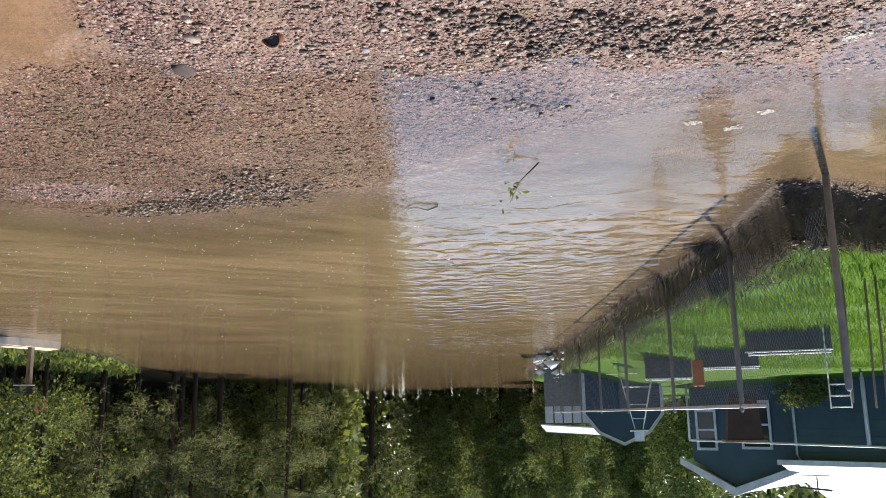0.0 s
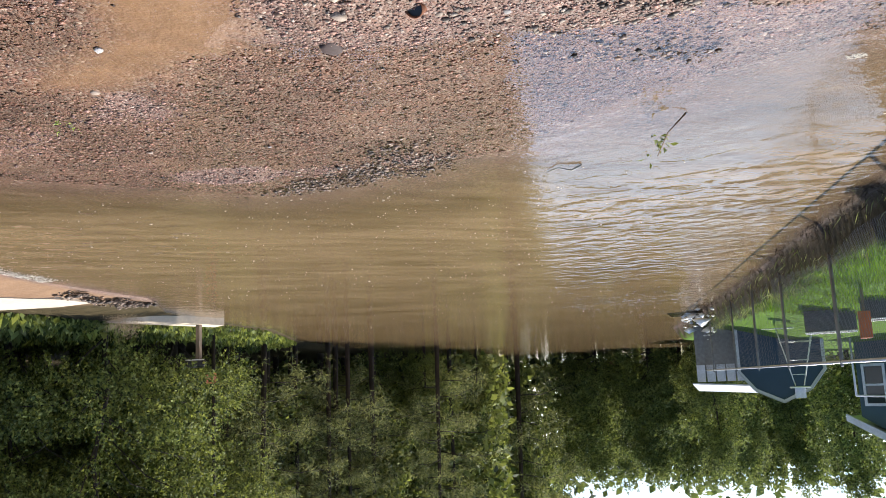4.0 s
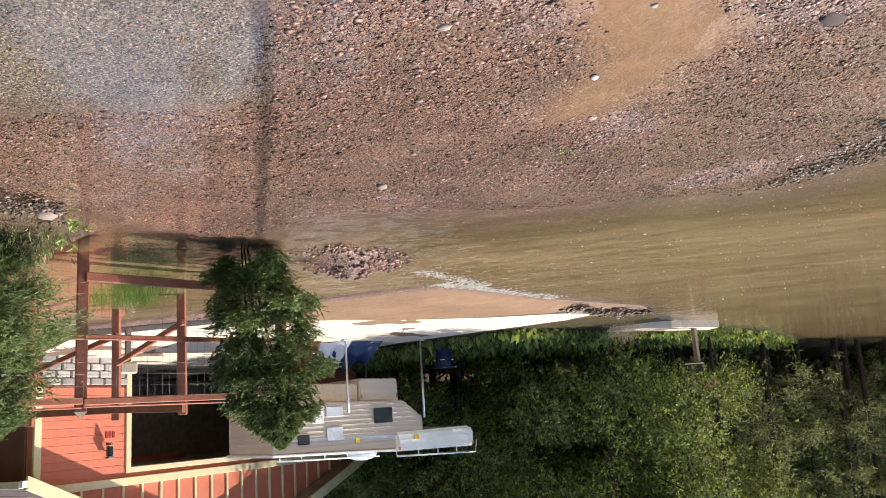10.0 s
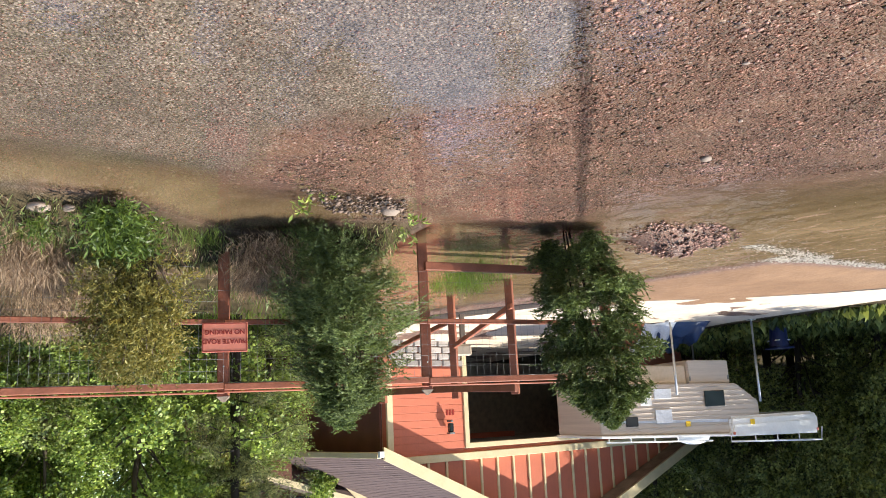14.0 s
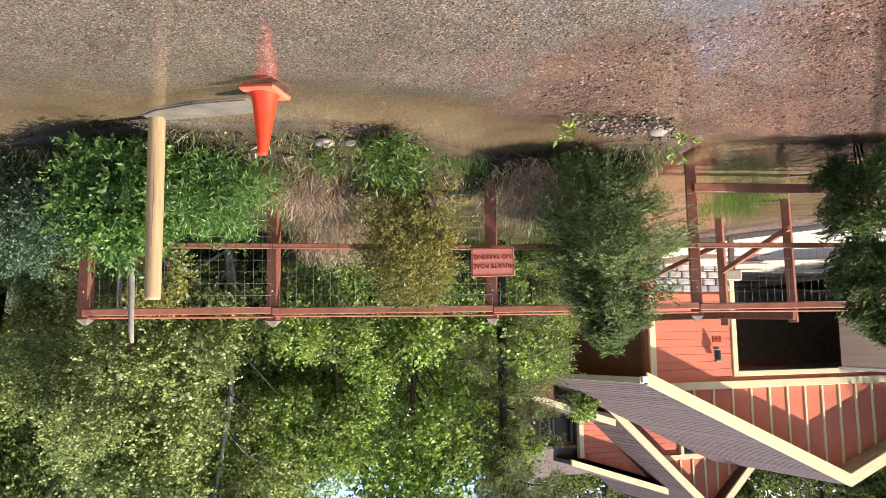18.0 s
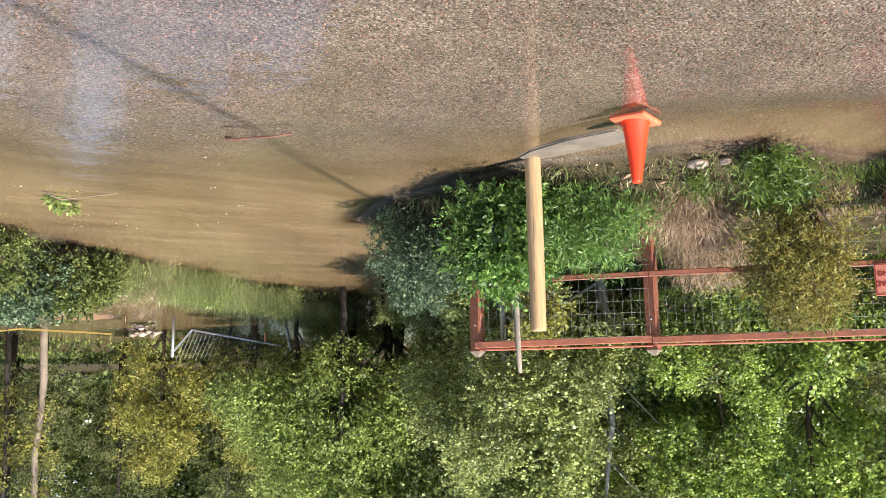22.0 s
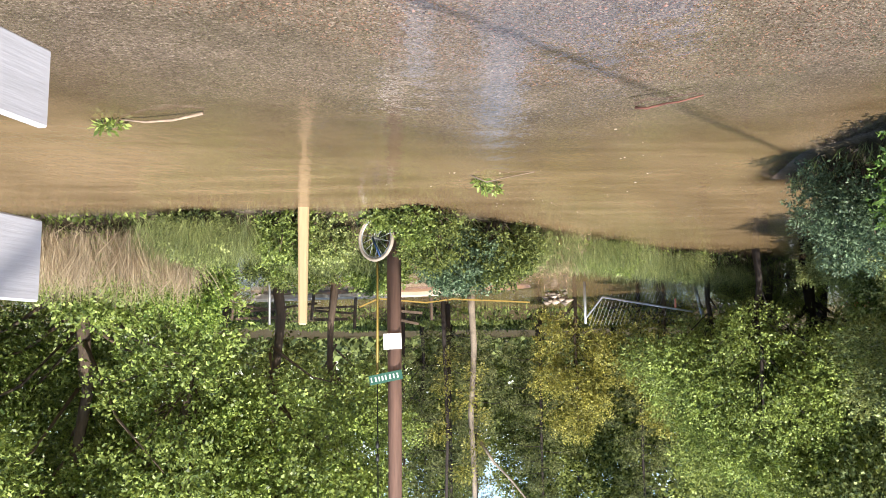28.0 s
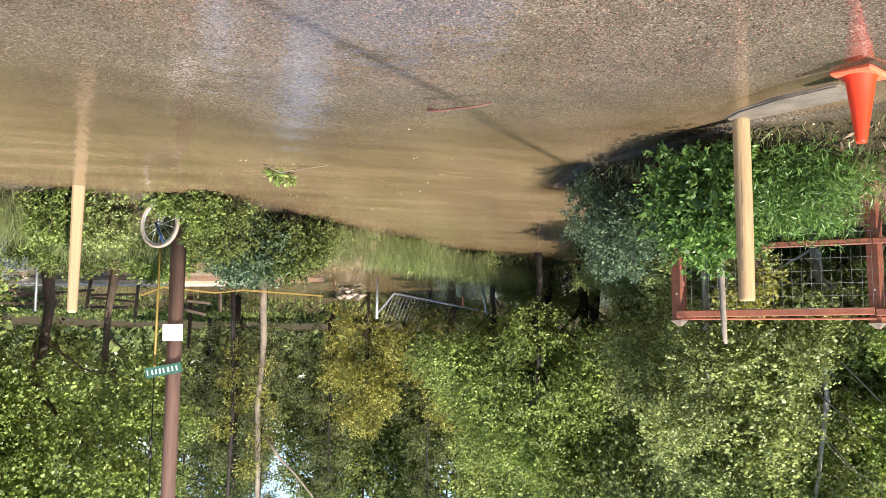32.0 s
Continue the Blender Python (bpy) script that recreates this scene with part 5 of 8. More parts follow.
cprism("roof", "white", [(-1.66, 2.24), (1.4, 2.33), (1.4, 2.38), (-1.66, 2.29)], -0.02, 2.06, bevel=0.012)
# corrugated side sheets, each a thin proud strip
for k in range(9):
    z = 1.40 + k * 0.092
    s1_ = min(1.80, 1.38 + (z - 1.36) * 1.3)
    cbox("side_corrugation", "camper", -1.58, s1_, 0.048, 0.062, z, z + 0.012, 0.003)
cprism("trim_strip", "tarp_grey", [(-1.6, 1.98), (1.1, 2.04), (1.1, 2.10), (-1.6, 2.02)], 0.044, 0.058, label="grey painted stripe", bevel=0.0)
w = cbox("window", "glass", 0.62, 1.06, 0.02, 0.05, 1.49, 1.79, 0.01)
for a0, a1, c0, c1 in ((0.58, 0.62, 1.45, 1.83), (1.06, 1.10, 1.45, 1.83), (0.62, 1.06, 1.79, 1.83), (0.62, 1.06, 1.45, 1.49)):
    cbox("window_frame", "black", a0, a1, 0.01, 0.052, c0, c1, 0.006, w)
cbox("window_bar", "white", 0.83, 0.85, 0.012, 0.02, 1.49, 1.79, 0.003, w)
cbox("rear_window", "black", -1.10, -0.85, 0.03, 0.058, 1.92, 2.10, 0.02, label="small black window")
for s0, s1, z0, z1 in ((-0.47, -0.12, 1.81, 2.07), (-0.47, -0.10, 1.42, 1.61)):
    v = cbox("vent", "tarp_grey", s0, s1, 0.034, 0.058, z0, z1, 0.006, label="grey louvred vent")
    for k in range(int((z1 - z0) / 0.045)):
        cbox("louvre", "dull_steel", s0 + 0.02, (s0 + s1) / 2 - 0.01, 0.02, 0.034, z0 + 0.02 + k * 0.045, z0 + 0.042 + k * 0.045, 0.002, v)
        cbox("louvre", "dull_steel", (s0 + s1) / 2 + 0.01, s1 - 0.02, 0.02, 0.034, z0 + 0.02 + k * 0.045, z0 + 0.042 + k * 0.045, 0.002, v)
hatch = cbox("hatch", "white", -0.77, -0.53, 0.034, 0.058, 1.42, 1.72, 0.012, label="white service hatch")
cbox("hatch_port", "black", -0.72, -0.60, 0.024, 0.034, 1.45, 1.55, 0.004, hatch)
cbox("lower_hatch", "camper_tan", -1.30, -0.85, 0.254, 0.28, 0.99, 1.27, 0.008, label="tan lower hatch")
for s, q, z in ((0.16, 0.03, 2.05), (1.55, -0.03, 2.07)):
    e = cbox("emblem", "yellow_tape", s, s + 0.10, q, q + 0.02, z, z + 0.10, 0.02, label="yellow and grey painted emblem")
    cbox("emblem_bar", "dull_steel", s + 0.12, s + 0.28, q, q + 0.014, z + 0.03, z + 0.05, 0.002, e)
    cbox("emblem_bar", "dull_steel", s + 0.12, s + 0.22, q, q + 0.014, z + 0.06, z + 0.075, 0.002, e)
for s in (1.14, 3.06):
    cbox("marker_lamp", "sign_red", s, s + 0.05, -0.034, -0.014, 2.30, 2.35, 0.006)
for s in (0.44, 1.30):
    cbox("cabinet_hinge", "dull_steel", s, s + 0.03, 0.205, 0.22, 1.20, 1.28, 0.003)
# roof rail and front rack
tubes("roof_rail", [[(cp(-1.5, 0.1, 2.37), 0.014), (cp(0.75, 0.1, 2.44), 0.014)]] + [[(cp(s, 0.1, 2.28), 0.010), (cp(s, 0.1, 2.37 + (s + 1.5) * 0.031), 0.010)] for s in (-1.45, -1.0, -0.5, 0.0, 0.5)], "white", camper, 6)
tubes("front_rack", [[(cp(1.06, -0.06, 2.30), 0.018), (cp(1.06, -0.06, 2.47), 0.018), (cp(3.12, -0.06, 2.53), 0.018), (cp(3.16, -0.06, 2.28), 0.018)]] + [[(cp(s, -0.06, 2.38), 0.012), (cp(s, -0.06, 2.47 + (s - 1.06) * 0.029), 0.012)] for s in (1.6, 2.1, 2.6)], "white", camper, 6)
bm = bmesh.new()
bmesh.ops.create_uvsphere(bm, u_segments=16, v_segments=8, radius=0.32)
part("roof_dome", bm, "white", camper, "white roof vent dome", True, Matrix.Translation(cp(0.58, 0.5, 2.37)) @ Matrix.Diagonal((1, 1, 0.45, 1)))
for s, z1 in ((-0.03, 1.55), (1.80, 1.74)):
    for q in (-0.06, 2.12):
        foot = cp(s, q, 0.12)
        tubes("jack", [[(foot, 0.02), (cp(s, q, 0.8), 0.02), (cp(s, q, 0.8), 0.026), (cp(s, q, z1), 0.026)]], "steel", camper, 8)
        box("jack_foot", camper, "steel", foot + Vector((0, 0, 0.012)), (0.14, 0.14, 0.024), C_ROT)

# goods kept under the camper
rng = np.random.default_rng(5)


def heap(name, at, size, material, label, category, seed):
    """A draped, folded cover over goods."""
    bm = bmesh.new()
    bmesh.ops.create_grid(bm, x_segments=26, y_segments=22, size=0.5)
    for v in bm.verts:
        x, y = v.co.x * 2, v.co.y * 2
        top = max(0.0, 1 - max(abs(x), abs(y)) ** 2.5)
        n = noise.noise(Vector((x * 2.2, y * 2.2, seed))) * 0.35 + noise.noise(Vector((x * 6, y * 6, seed))) * 0.12
        v.co = Vector((v.co.x * size[0], v.co.y * size[1], max(0.0, size[2] * (0.75 * top + n * (0.3 + top)))))
    bmesh.ops.solidify(bm, geom=bm.faces[:], thickness=0.01)
    ob = part(name, bm, material, None, "", True, pose(*at, 0, 0, 10))
    return tagged(ob, label, category)


heap("tarp", tuple(cp(-0.2, 1.0, 0.12)), (1.3, 1.3, 0.66), "tarp_grey", "grey tarp heaped over goods under the camper", "tarp", 1)
heap("tarp", tuple(cp(0.55, 0.9, 0.12)), (1.3, 1.2, 0.58), "tarp_blue", "crumpled blue tarp under the camper", "tarp", 2)
heap("blanket", tuple(cp(-0.75, 0.7, 0.12)), (0.7, 0.9, 0.66), "rust", "brown blanket over a box under the camper", "blanket", 3)
barrel = thing("storage_bin", tuple(Vector((15.35, 11.05, 0.14))), "dark blue plastic storage bin standing by the camper", "bin")
bm = bmesh.new()
bmesh.ops.create_cone(bm, cap_ends=True, segments=20, radius1=0.16, radius2=0.2, depth=0.5)
bmesh.ops.bevel(bm, geom=[e for e in bm.edges if e.calc_length() < 0.12], offset=0.01, segments=1, affect="EDGES")
part("tub", bm, "blue_plastic", barrel, m=pose(0, 0, 0.25))
box("band", barrel, "white", (0, 0, 0.36), (0.33, 0.33, 0.025), bevel=0.012)
box("lid", barrel, "blue_plastic", (0, 0, 0.52), (0.42, 0.42, 0.04), bevel=0.018)


# ---- red-stained fence with wire mesh ----
fence = thing("wooden_fence", (0, 0, 0), "red-stained timber rail fence with wire mesh along the verge", "fence")
FENCE = [(8.62, 3.9), (8.2, 1.72), (8.02, -0.23), (7.52, -2.20), (7.15, -3.75)]
FTOP = 1.41
for i, (x, y) in enumerate(FENCE):
    zt = 1.47 if i in (1, 2, 3) else 1.44
    box("post", fence, "redwood", (x, y, (zt - 0.35) / 2), (0.10, 0.10, zt + 0.35), pose(0, 0, 0, 0, 0, 8))
    bm = bmesh.new()
    bmesh.ops.create_cone(bm, cap_ends=True, segments=4, radius1=0.08, radius2=0.02, depth=0.05)
    part("post_cap", bm, "old_wood", fence, m=pose(x, y, zt + 0.025, 0, 0, 53))
    nail = box("bolt", fence, "steel", (x - 0.052, y, 1.2), (0.01, 0.015, 0.015))
for (ax, ay), (bx, by) in zip(FENCE, FENCE[1:]):
    beam("top_rail", fence, "redwood", (ax - 0.075, ay, 1.375), (bx - 0.075, by + 0.004, 1.385), 0.04, 0.062)
    beam("top_cap_rail", fence, "redwood", (ax - 0.02, ay, 1.436), (bx - 0.02, by + 0.004, 1.428), 0.085, 0.016)
    beam("middle_rail", fence, "redwood", (ax - 0.075, ay, 0.80), (bx - 0.075, by + 0.004, 0.80), 0.04, 0.05)
    if not -1 < ay < 2:
        beam("bottom_rail", fence, "redwood", (ax - 0.075, ay, 0.24), (bx - 0.075, by + 0.004, 0.24), 0.045, 0.085)
    d = Vector((bx - ax, by - ay, 0))
    n = int(d.length / 0.075)
    paths = [[(Vector((ax - 0.1, ay, z)), 0.0013), (Vector((bx - 0.1, by, z)), 0.0013)] for z in np.arange(0.3, 1.36, 0.105)]
    paths += [[(Vector((ax - 0.1, ay, 0.28)) + d * (k / n), 0.0011), (Vector((ax - 0.1, ay, 1.34)) + d * (k / n), 0.0011)] for k in range(n)]
    tubes("wire_mesh", paths, "dull_steel", fence, 3, "thin galvanised wire mesh")

# warning sign on the fence
sx, sy = 7.88, -0.22
sign = thing("warning_sign", (sx, sy, 0.945), "faded red sign with dark lettering screwed to the fence", "sign", rz=2)
SW, SH = 0.40, 0.27
bm = bmesh.new()
add_box(bm, (0, 0, 0), (0.004, SW, SH), None, 0.0015)
part("plate", bm, "sign_red", sign, m=pose(-0.012, 0, 0.0))
for z, w, h in ((SH / 2 - 0.01, SW - 0.02, 0.006), (-SH / 2 + 0.01, SW - 0.02, 0.006)):
    box("border", sign, "ink", (-0.0155, 0, z), (0.002, w, h), bevel=0)
for yy in (SW / 2 - 0.01, -SW / 2 + 0.01):
    box("border", sign, "ink", (-0.0155, yy, 0), (0.002, 0.006, SH - 0.02), bevel=0)


def words(text, parent, material, m, size, name="lettering"):
    cu = bpy.data.curves.new(name, "FONT")
    cu.body, cu.size, cu.align_x, cu.align_y, cu.extrude = text, size, "CENTER", "CENTER", 0.0008
    cu.offset = 0.0016
    ob = new(name, cu)
    me = bpy.data.meshes.new_from_object(ob)
    bpy.data.objects.remove(ob)
    return link_part(name, me, M[material], parent, m=m)


face = Matrix(((0, 0, -1, -0.0158), (-1, 0, 0, 0), (0, 1, 0, 0), (0, 0, 0, 1)))
words("PRIVATE ROAD", sign, "ink", Matrix.Translation((0, 0, 0.035)) @ face, 0.058)
words("NO PARKING", sign, "ink", Matrix.Translation((0, 0, -0.05)) @ face, 0.058)

# older fence posts with sagging rails behind, towards the driveway
old = thing("old_fence", (0, 0, 0), "dark red leaning fence posts with sagging rails and wire", "fence")
OP = [(10.42, 3.40), (11.9, 3.0), (13.4, 2.2), (14.6, 1.2)]
for x, y in OP:
    beam("post", old, "redwood", (x, y, -0.1), (x + 0.05, y + 0.03, 1.5), 0.1, 0.1)
for (ax, ay), (bx, by), za, zb in zip(OP, OP[1:], (1.42, 1.36, 1.33), (1.36, 1.33, 1.3)):
    beam("rail", old, "redwood", (ax - 0.07, ay, za), (bx - 0.07, by, zb), 0.05, 0.1)
    beam("rail", old, "redwood", (ax - 0.07, ay, 0.36), (bx - 0.07, by, 0.75), 0.05, 0.07)
bx_ = thing("meter_box", (13.3, 3.55, 0.1), "pale grey utility box on a short stand by the driveway", "utility box")
box("stand", bx_, "old_wood", (0, 0, 0.25), (0.08, 0.08, 0.5))
box("case", bx_, "camper_tan", (0, 0, 0.6), (0.14, 0.26, 0.17), bevel=0.02)


# ---- cone, posts and the verge ----
cone = thing("traffic_cone", (5.42, -1.72, 0.0), "orange traffic cone with a faded square base", "traffic cone", rz=12)
bm = bmesh.new()
add_box(bm, (0, 0, 0.018), (0.26, 0.26, 0.036), None, 0.012)
part("base", bm, "cone_base", cone, "faded pinkish orange base", m=pose(0, 0, 0.004, 4, -3, 0))
profile = [(0.100, 0.03), (0.098, 0.045), (0.086, 0.06), (0.056, 0.27), (0.033, 0.435), (0.031, 0.447), (0.024, 0.45)]
bm = bmesh.new()
SEG = 28
ringsv = [[bm.verts.new((r * math.cos(2 * math.pi * k / SEG), r * math.sin(2 * math.pi * k / SEG), z)) for k in range(SEG)] for r, z in profile]
for a, b in zip(ringsv, ringsv[1:]):
    for k in range(SEG):
        bm.faces.new((a[k], a[(k + 1) % SEG], b[(k + 1) % SEG], b[k]))
bm.faces.new(ringsv[-1])
part("body", bm, "cone", cone, smooth=True, m=pose(0, 0, 0, 1, -2, 0))


def round_post(name, at, h, r, label, material, tilt, cap=True, group=""):
    root = thing(name, at, label, "post", group)
    bm = bmesh.new()
    rng = random.Random(7)
    rows = []
    zs = [-0.3, 0.0, 0.03, h * 0.25, h * 0.5, h * 0.75, h - 0.03, h - 0.008, h]
    for i, z in enumerate(zs):
        rr = r * (1.0 - 0.06 * max(z, 0) / h) * (0.9 if i == len(zs) - 1 else 0.97 if i == len(zs) - 2 else 1)
        rows.append([bm.verts.new((rr * (1 + 0.03 * math.sin(3 * a + i)) * math.cos(a), rr * (1 + 0.03 * math.cos(2 * a + i)) * math.sin(a), z)) for a in (2 * math.pi * k / 20 for k in range(20))])
    for a, b in zip(rows, rows[1:]):
        for k in range(20):
            bm.faces.new((a[k], a[(k + 1) % 20], b[(k + 1) % 20], b[k]))
    bm.faces.new(rows[-1])
    part("shaft", bm, material, root, smooth=True, m=pose(0, 0, 0, *tilt, 0))
    return root


post = round_post("wooden_post", (5.98, -2.68, 0.02), 1.33, 0.062, "thick round timber post with a drying crack", "post_wood", (0, 0))
for k in range(4):
    box("crack", post, "old_wood", (-0.0565, 0.012 - k * 0.004, 0.55 + k * 0.16), (0.008, 0.006, 0.17), bevel=0.001)
bm = bmesh.new()
pts = [(5.58, -1.9), (5.62, -2.3), (5.78, -2.62), (5.88, -2.76), (6.02, -2.74), (6.02, -2.45), (5.94, -2.0), (5.84, -1.85)]
top = [bm.verts.new((x, y, 0.018 + 0.012 * math.sin(i * 2.1))) for i, (x, y) in enumerate(pts)]
low = [bm.verts.new((x, y, -0.1)) for x, y in pts]
bm.faces.new(top)
for i in range(len(top)):
    j = (i + 1) % len(top)
    bm.faces.new((top[j], top[i], low[i], low[j]))
bmesh.ops.recalc_face_normals(bm, faces=bm.faces)
bmesh.ops.bevel(bm, geom=[e for e in bm.edges if e.calc_length() > 0.1], offset=0.012, segments=2, affect="EDGES")
tagged(part("concrete_slab", bm, "wet_concrete"), "rough wet concrete footing round the timber post", "concrete slab")

pole2 = thing("sawn_post", (4.15, -9.25, -0.05), "new squared yellow timber post at the water's edge", "post")
bm = bmesh.new()
add_box(bm, (0, 0, 0.58), (0.135, 0.135, 1.68), None, 0.022)
for v in bm.verts:
    if v.co.z > 1.3:
        v.co.x *= 0.72
        v.co.y *= 0.72
    v.co.x += 0.012 * math.sin(v.co.z * 2.2)
part("shaft", bm, "new_wood", pole2, m=pose(0, 0, 0, 0.6, 0, 30))

UX, UY = 5.32, -9.15
util = thing("utility_pole", (UX, UY, 0.0), "old brown wooden utility pole with street sign and notice", "utility pole")
tubes("shaft", [[((0, 0, -0.3), 0.092), ((0.01, 0.01, 3), 0.084), ((-0.02, 0.03, 7.5), 0.072)]], "pole_wood", util, 14)
away = Vector((UX, UY, 0)).normalized()
side = Vector((away.y, -away.x, 0))
FACE = Matrix(((side.x, 0, -away.x, 0), (side.y, 0, -away.y, 0), (0, 1, 0, 0), (0, 0, 0, 1)))


def on_pole(name, material, u, z, w, h, rot=0.0, d=0.115, thick=0.004, parent=None, label=""):
    bm = bmesh.new()
    add_box(bm, (0, 0, 0), (w, h, thick), None, 0.001)
    m = Matrix.Translation(-away * d + side * u + Vector((0, 0, z))) @ FACE @ pose(0, 0, 0, 0, 0, rot)
    return part(name, bm, material, parent or util, label, m=m)


on_pole("notice", "white", 0.02, 1.56, 0.22, 0.19, 2, label="white paper notice")
for k in range(3):
    on_pole("notice_line", "tarp_grey", 0.03, 1.60 - k * 0.035, 0.13, 0.008, 2, 0.119, 0.002)
plate = on_pole("street_sign", "sign_green", 0.10, 1.99, 0.40, 0.115, 11, 0.125, label="green street sign with white bars")
for u, w in ((-0.06, 0.035), (-0.015, 0.03), (0.03, 0.04), (0.08, 0.03), (0.12, 0.035), (0.16, 0.03), (0.20, 0.035), (0.25, 0.025)):
    on_pole("letter_bar", "white", u + 0.02, 1.99 + (u - 0.08) * 0.194, w * 0.5, 0.055, 11, 0.129, 0.002)
tubes("conduit", [[(tuple(-away * 0.02 + side * 0.2 + Vector((0, 0, 0.5))), 0.014), (tuple(-away * 0.02 + side * 0.2 + Vector((0, 0, 2.05))), 0.014)]], "guard", util, 6, "dull yellow guy-wire guard")
tubes("guy_wire", [[(tuple(-away * 0.02 + side * 0.2 + Vector((0, 0, 2.05))), 0.007), (tuple(-away * 0.02 + side * 0.17 + Vector((0, 0, 7))), 0.007)]], "cable", util, 5)
for z_ in (2.75, 2.9):
    tubes("clamp", [[(tuple(-away * 0.02 + side * 0.2 + Vector((0, 0, z_))), 0.02), (tuple(-away * 0.02 + side * 0.2 + Vector((0, 0, z_ + 0.08))), 0.02)]], "cable", util, 6)

# bicycle wheel leaning on the pole
whc = Vector((5.05, -9.12, 0.31))
wheel = thing("bicycle_wheel", tuple(whc), "muddy bicycle wheel half hidden beside the utility pole", "bicycle wheel")
wr_ = Matrix(((side.x, 0, -away.x, 0), (side.y, 0, -away.y, 0), (0, 1, 0, 0), (0, 0, 0, 1))) @ pose(0, 0, 0, 0, 42, 0)


def torus(name, R, r, material, parent, m, segs=36, sides=8):
    bm = bmesh.new()
    rows = [[bm.verts.new(((R + r * math.cos(b)) * math.cos(a), (R + r * math.cos(b)) * math.sin(a), r * math.sin(b))) for b in (2 * math.pi * j / sides for j in range(sides))] for a in (2 * math.pi * i / segs for i in range(segs))]
    for i in range(segs):
        for j in range(sides):
            bm.faces.new((rows[i][j], rows[(i + 1) % segs][j], rows[(i + 1) % segs][(j + 1) % sides], rows[i][(j + 1) % sides]))
    return part(name, bm, material, parent, smooth=True, m=m)


torus("tyre", 0.265, 0.023, "tyre", wheel, wr_)
torus("rim", 0.238, 0.01, "steel", wheel, wr_, 36, 6)
tubes("hub", [[(wr_ @ Vector((0, 0, -0.05)), 0.02), (wr_ @ Vector((0, 0, 0.05)), 0.02)]], "dull_steel", wheel, 8)
for k in range(14):
    a = 2 * math.pi * k / 14
    tubes("spoke", [[(wr_ @ Vector((0.02 * math.cos(a), 0.02 * math.sin(a), 0.03 * (-1) ** k)), 0.003), (wr_ @ Vector((0.235 * math.cos(a + 0.2), 0.235 * math.sin(a + 0.2), 0)), 0.003)]], "steel", wheel, 4)
tubes("fork", [[(wr_ @ Vector((0, 0, 0.07)), 0.014), (wr_ @ Vector((-0.13, 0.24, 0.07)), 0.012)]], "tarp_blue", wheel, 8)

# barricade with two plain boards
bar = thing("barricade", (0.0, 0.0, 0.0), "folding road barricade with two plain white boards", "barricade")
b0, b1 = Vector((0.29, -2.49, 0)), Vector((-0.22, -2.05, 0))
dirb = (b1 - b0).normalized()
for k, (z0, z1) in enumerate(((1.0, 1.185), (1.40, 1.585))):
    c = (b0 + b1) / 2 + Vector((0, 0, (z0 + z1) / 2))
    rot = Matrix(((dirb.x, -dirb.y, 0, 0), (dirb.y, dirb.x, 0, 0), (0, 0, 1, 0), (0, 0, 0, 1)))
    box("board", bar, "sheet", c, ((b1 - b0).length, 0.025, z1 - z0), rot, 0.004)
for e in (b0 + dirb * 0.5, b1 - dirb * 0.03):
    back = Vector((-dirb.y, dirb.x, 0)) * 0.03
    for sgn in (1, -1):
        tubes("leg", [[(e + back * sgn + Vector((0, 0, 1.60)) , 0.016), (e + back * sgn * (1 if sgn > 0 else 14) + Vector((0, 0, -0.05)), 0.016)]], "white", bar, 6)

# floating and stranded pieces
def twig(name, path, r, material, label, leafy=None, seed=0, few=45, leafmat="leaf_tree"):
    root = thing(name, path[0], label, "branch")
    o = Vector(path[0])
    tubes("stem", [[(Vector(p) - o, r * (1 - 0.6 * i / len(path))) for i, p in enumerate(path)]], material, root, 6)
    if leafy:
        rg = np.random.default_rng(seed)
        c = [tuple(Vector(p) - o) for p in leafy]
        pts, d = blob_points(rg, c, np.full(len(c), 0.07), few * len(c), 0.1, 0.7)
        pts[:, 2] = np.abs(pts[:, 2])
        link_part("foliage", quads_mesh("foliage", leaves(rg, pts, 0.055, 0.45, along=d + np.array([0, 0, 0.3]))), M[leafmat], root)
    return root


twig("floating_stick", [(4.33, -4.30, 0.012), (4.36, -4.22, 0.03), (4.42, -4.11, 0.016), (4.45, -4.02, 0.022), (4.51, -3.86, 0.006)], 0.012, "maroon", "wet brown stick lying in the shallow flood")
twig("floating_branch", [(4.72, -6.75, 0.0), (4.85, -6.66, 0.07), (4.98, -6.58, 0.03), (5.15, -6.3, 0.0)], 0.008, "old_wood", "leafy green branch floating in the flood", [(5.05, -6.95, 0.06), (4.98, -6.9, 0.04), (4.92, -6.85, 0.03), (5.1, -6.85, 0.09)], 4)
twig("floating_branch", [(1.85, -6.05, 0.02), (1.7, -6.22, 0.05), (1.55, -6.40, 0.045), (1.42, -6.55, 0.01)], 0.012, "rust_bark", "peeled pale branch with a leafy end in the flood", [(1.40, -6.62, 0.03), (1.34, -6.66, 0.05)], 6)
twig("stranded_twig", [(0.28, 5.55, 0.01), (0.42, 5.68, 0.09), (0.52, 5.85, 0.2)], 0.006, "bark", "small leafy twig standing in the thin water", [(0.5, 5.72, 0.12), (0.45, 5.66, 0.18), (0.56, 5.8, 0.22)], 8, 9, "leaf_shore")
twig("curled_twig", [(1.2, 6.55, 0.01), (1.3, 6.6, 0.03), (1.38, 6.5, 0.02), (1.5, 6.62, 0.01)], 0.01, "pale_bark", "pale curled twig at the water's edge")

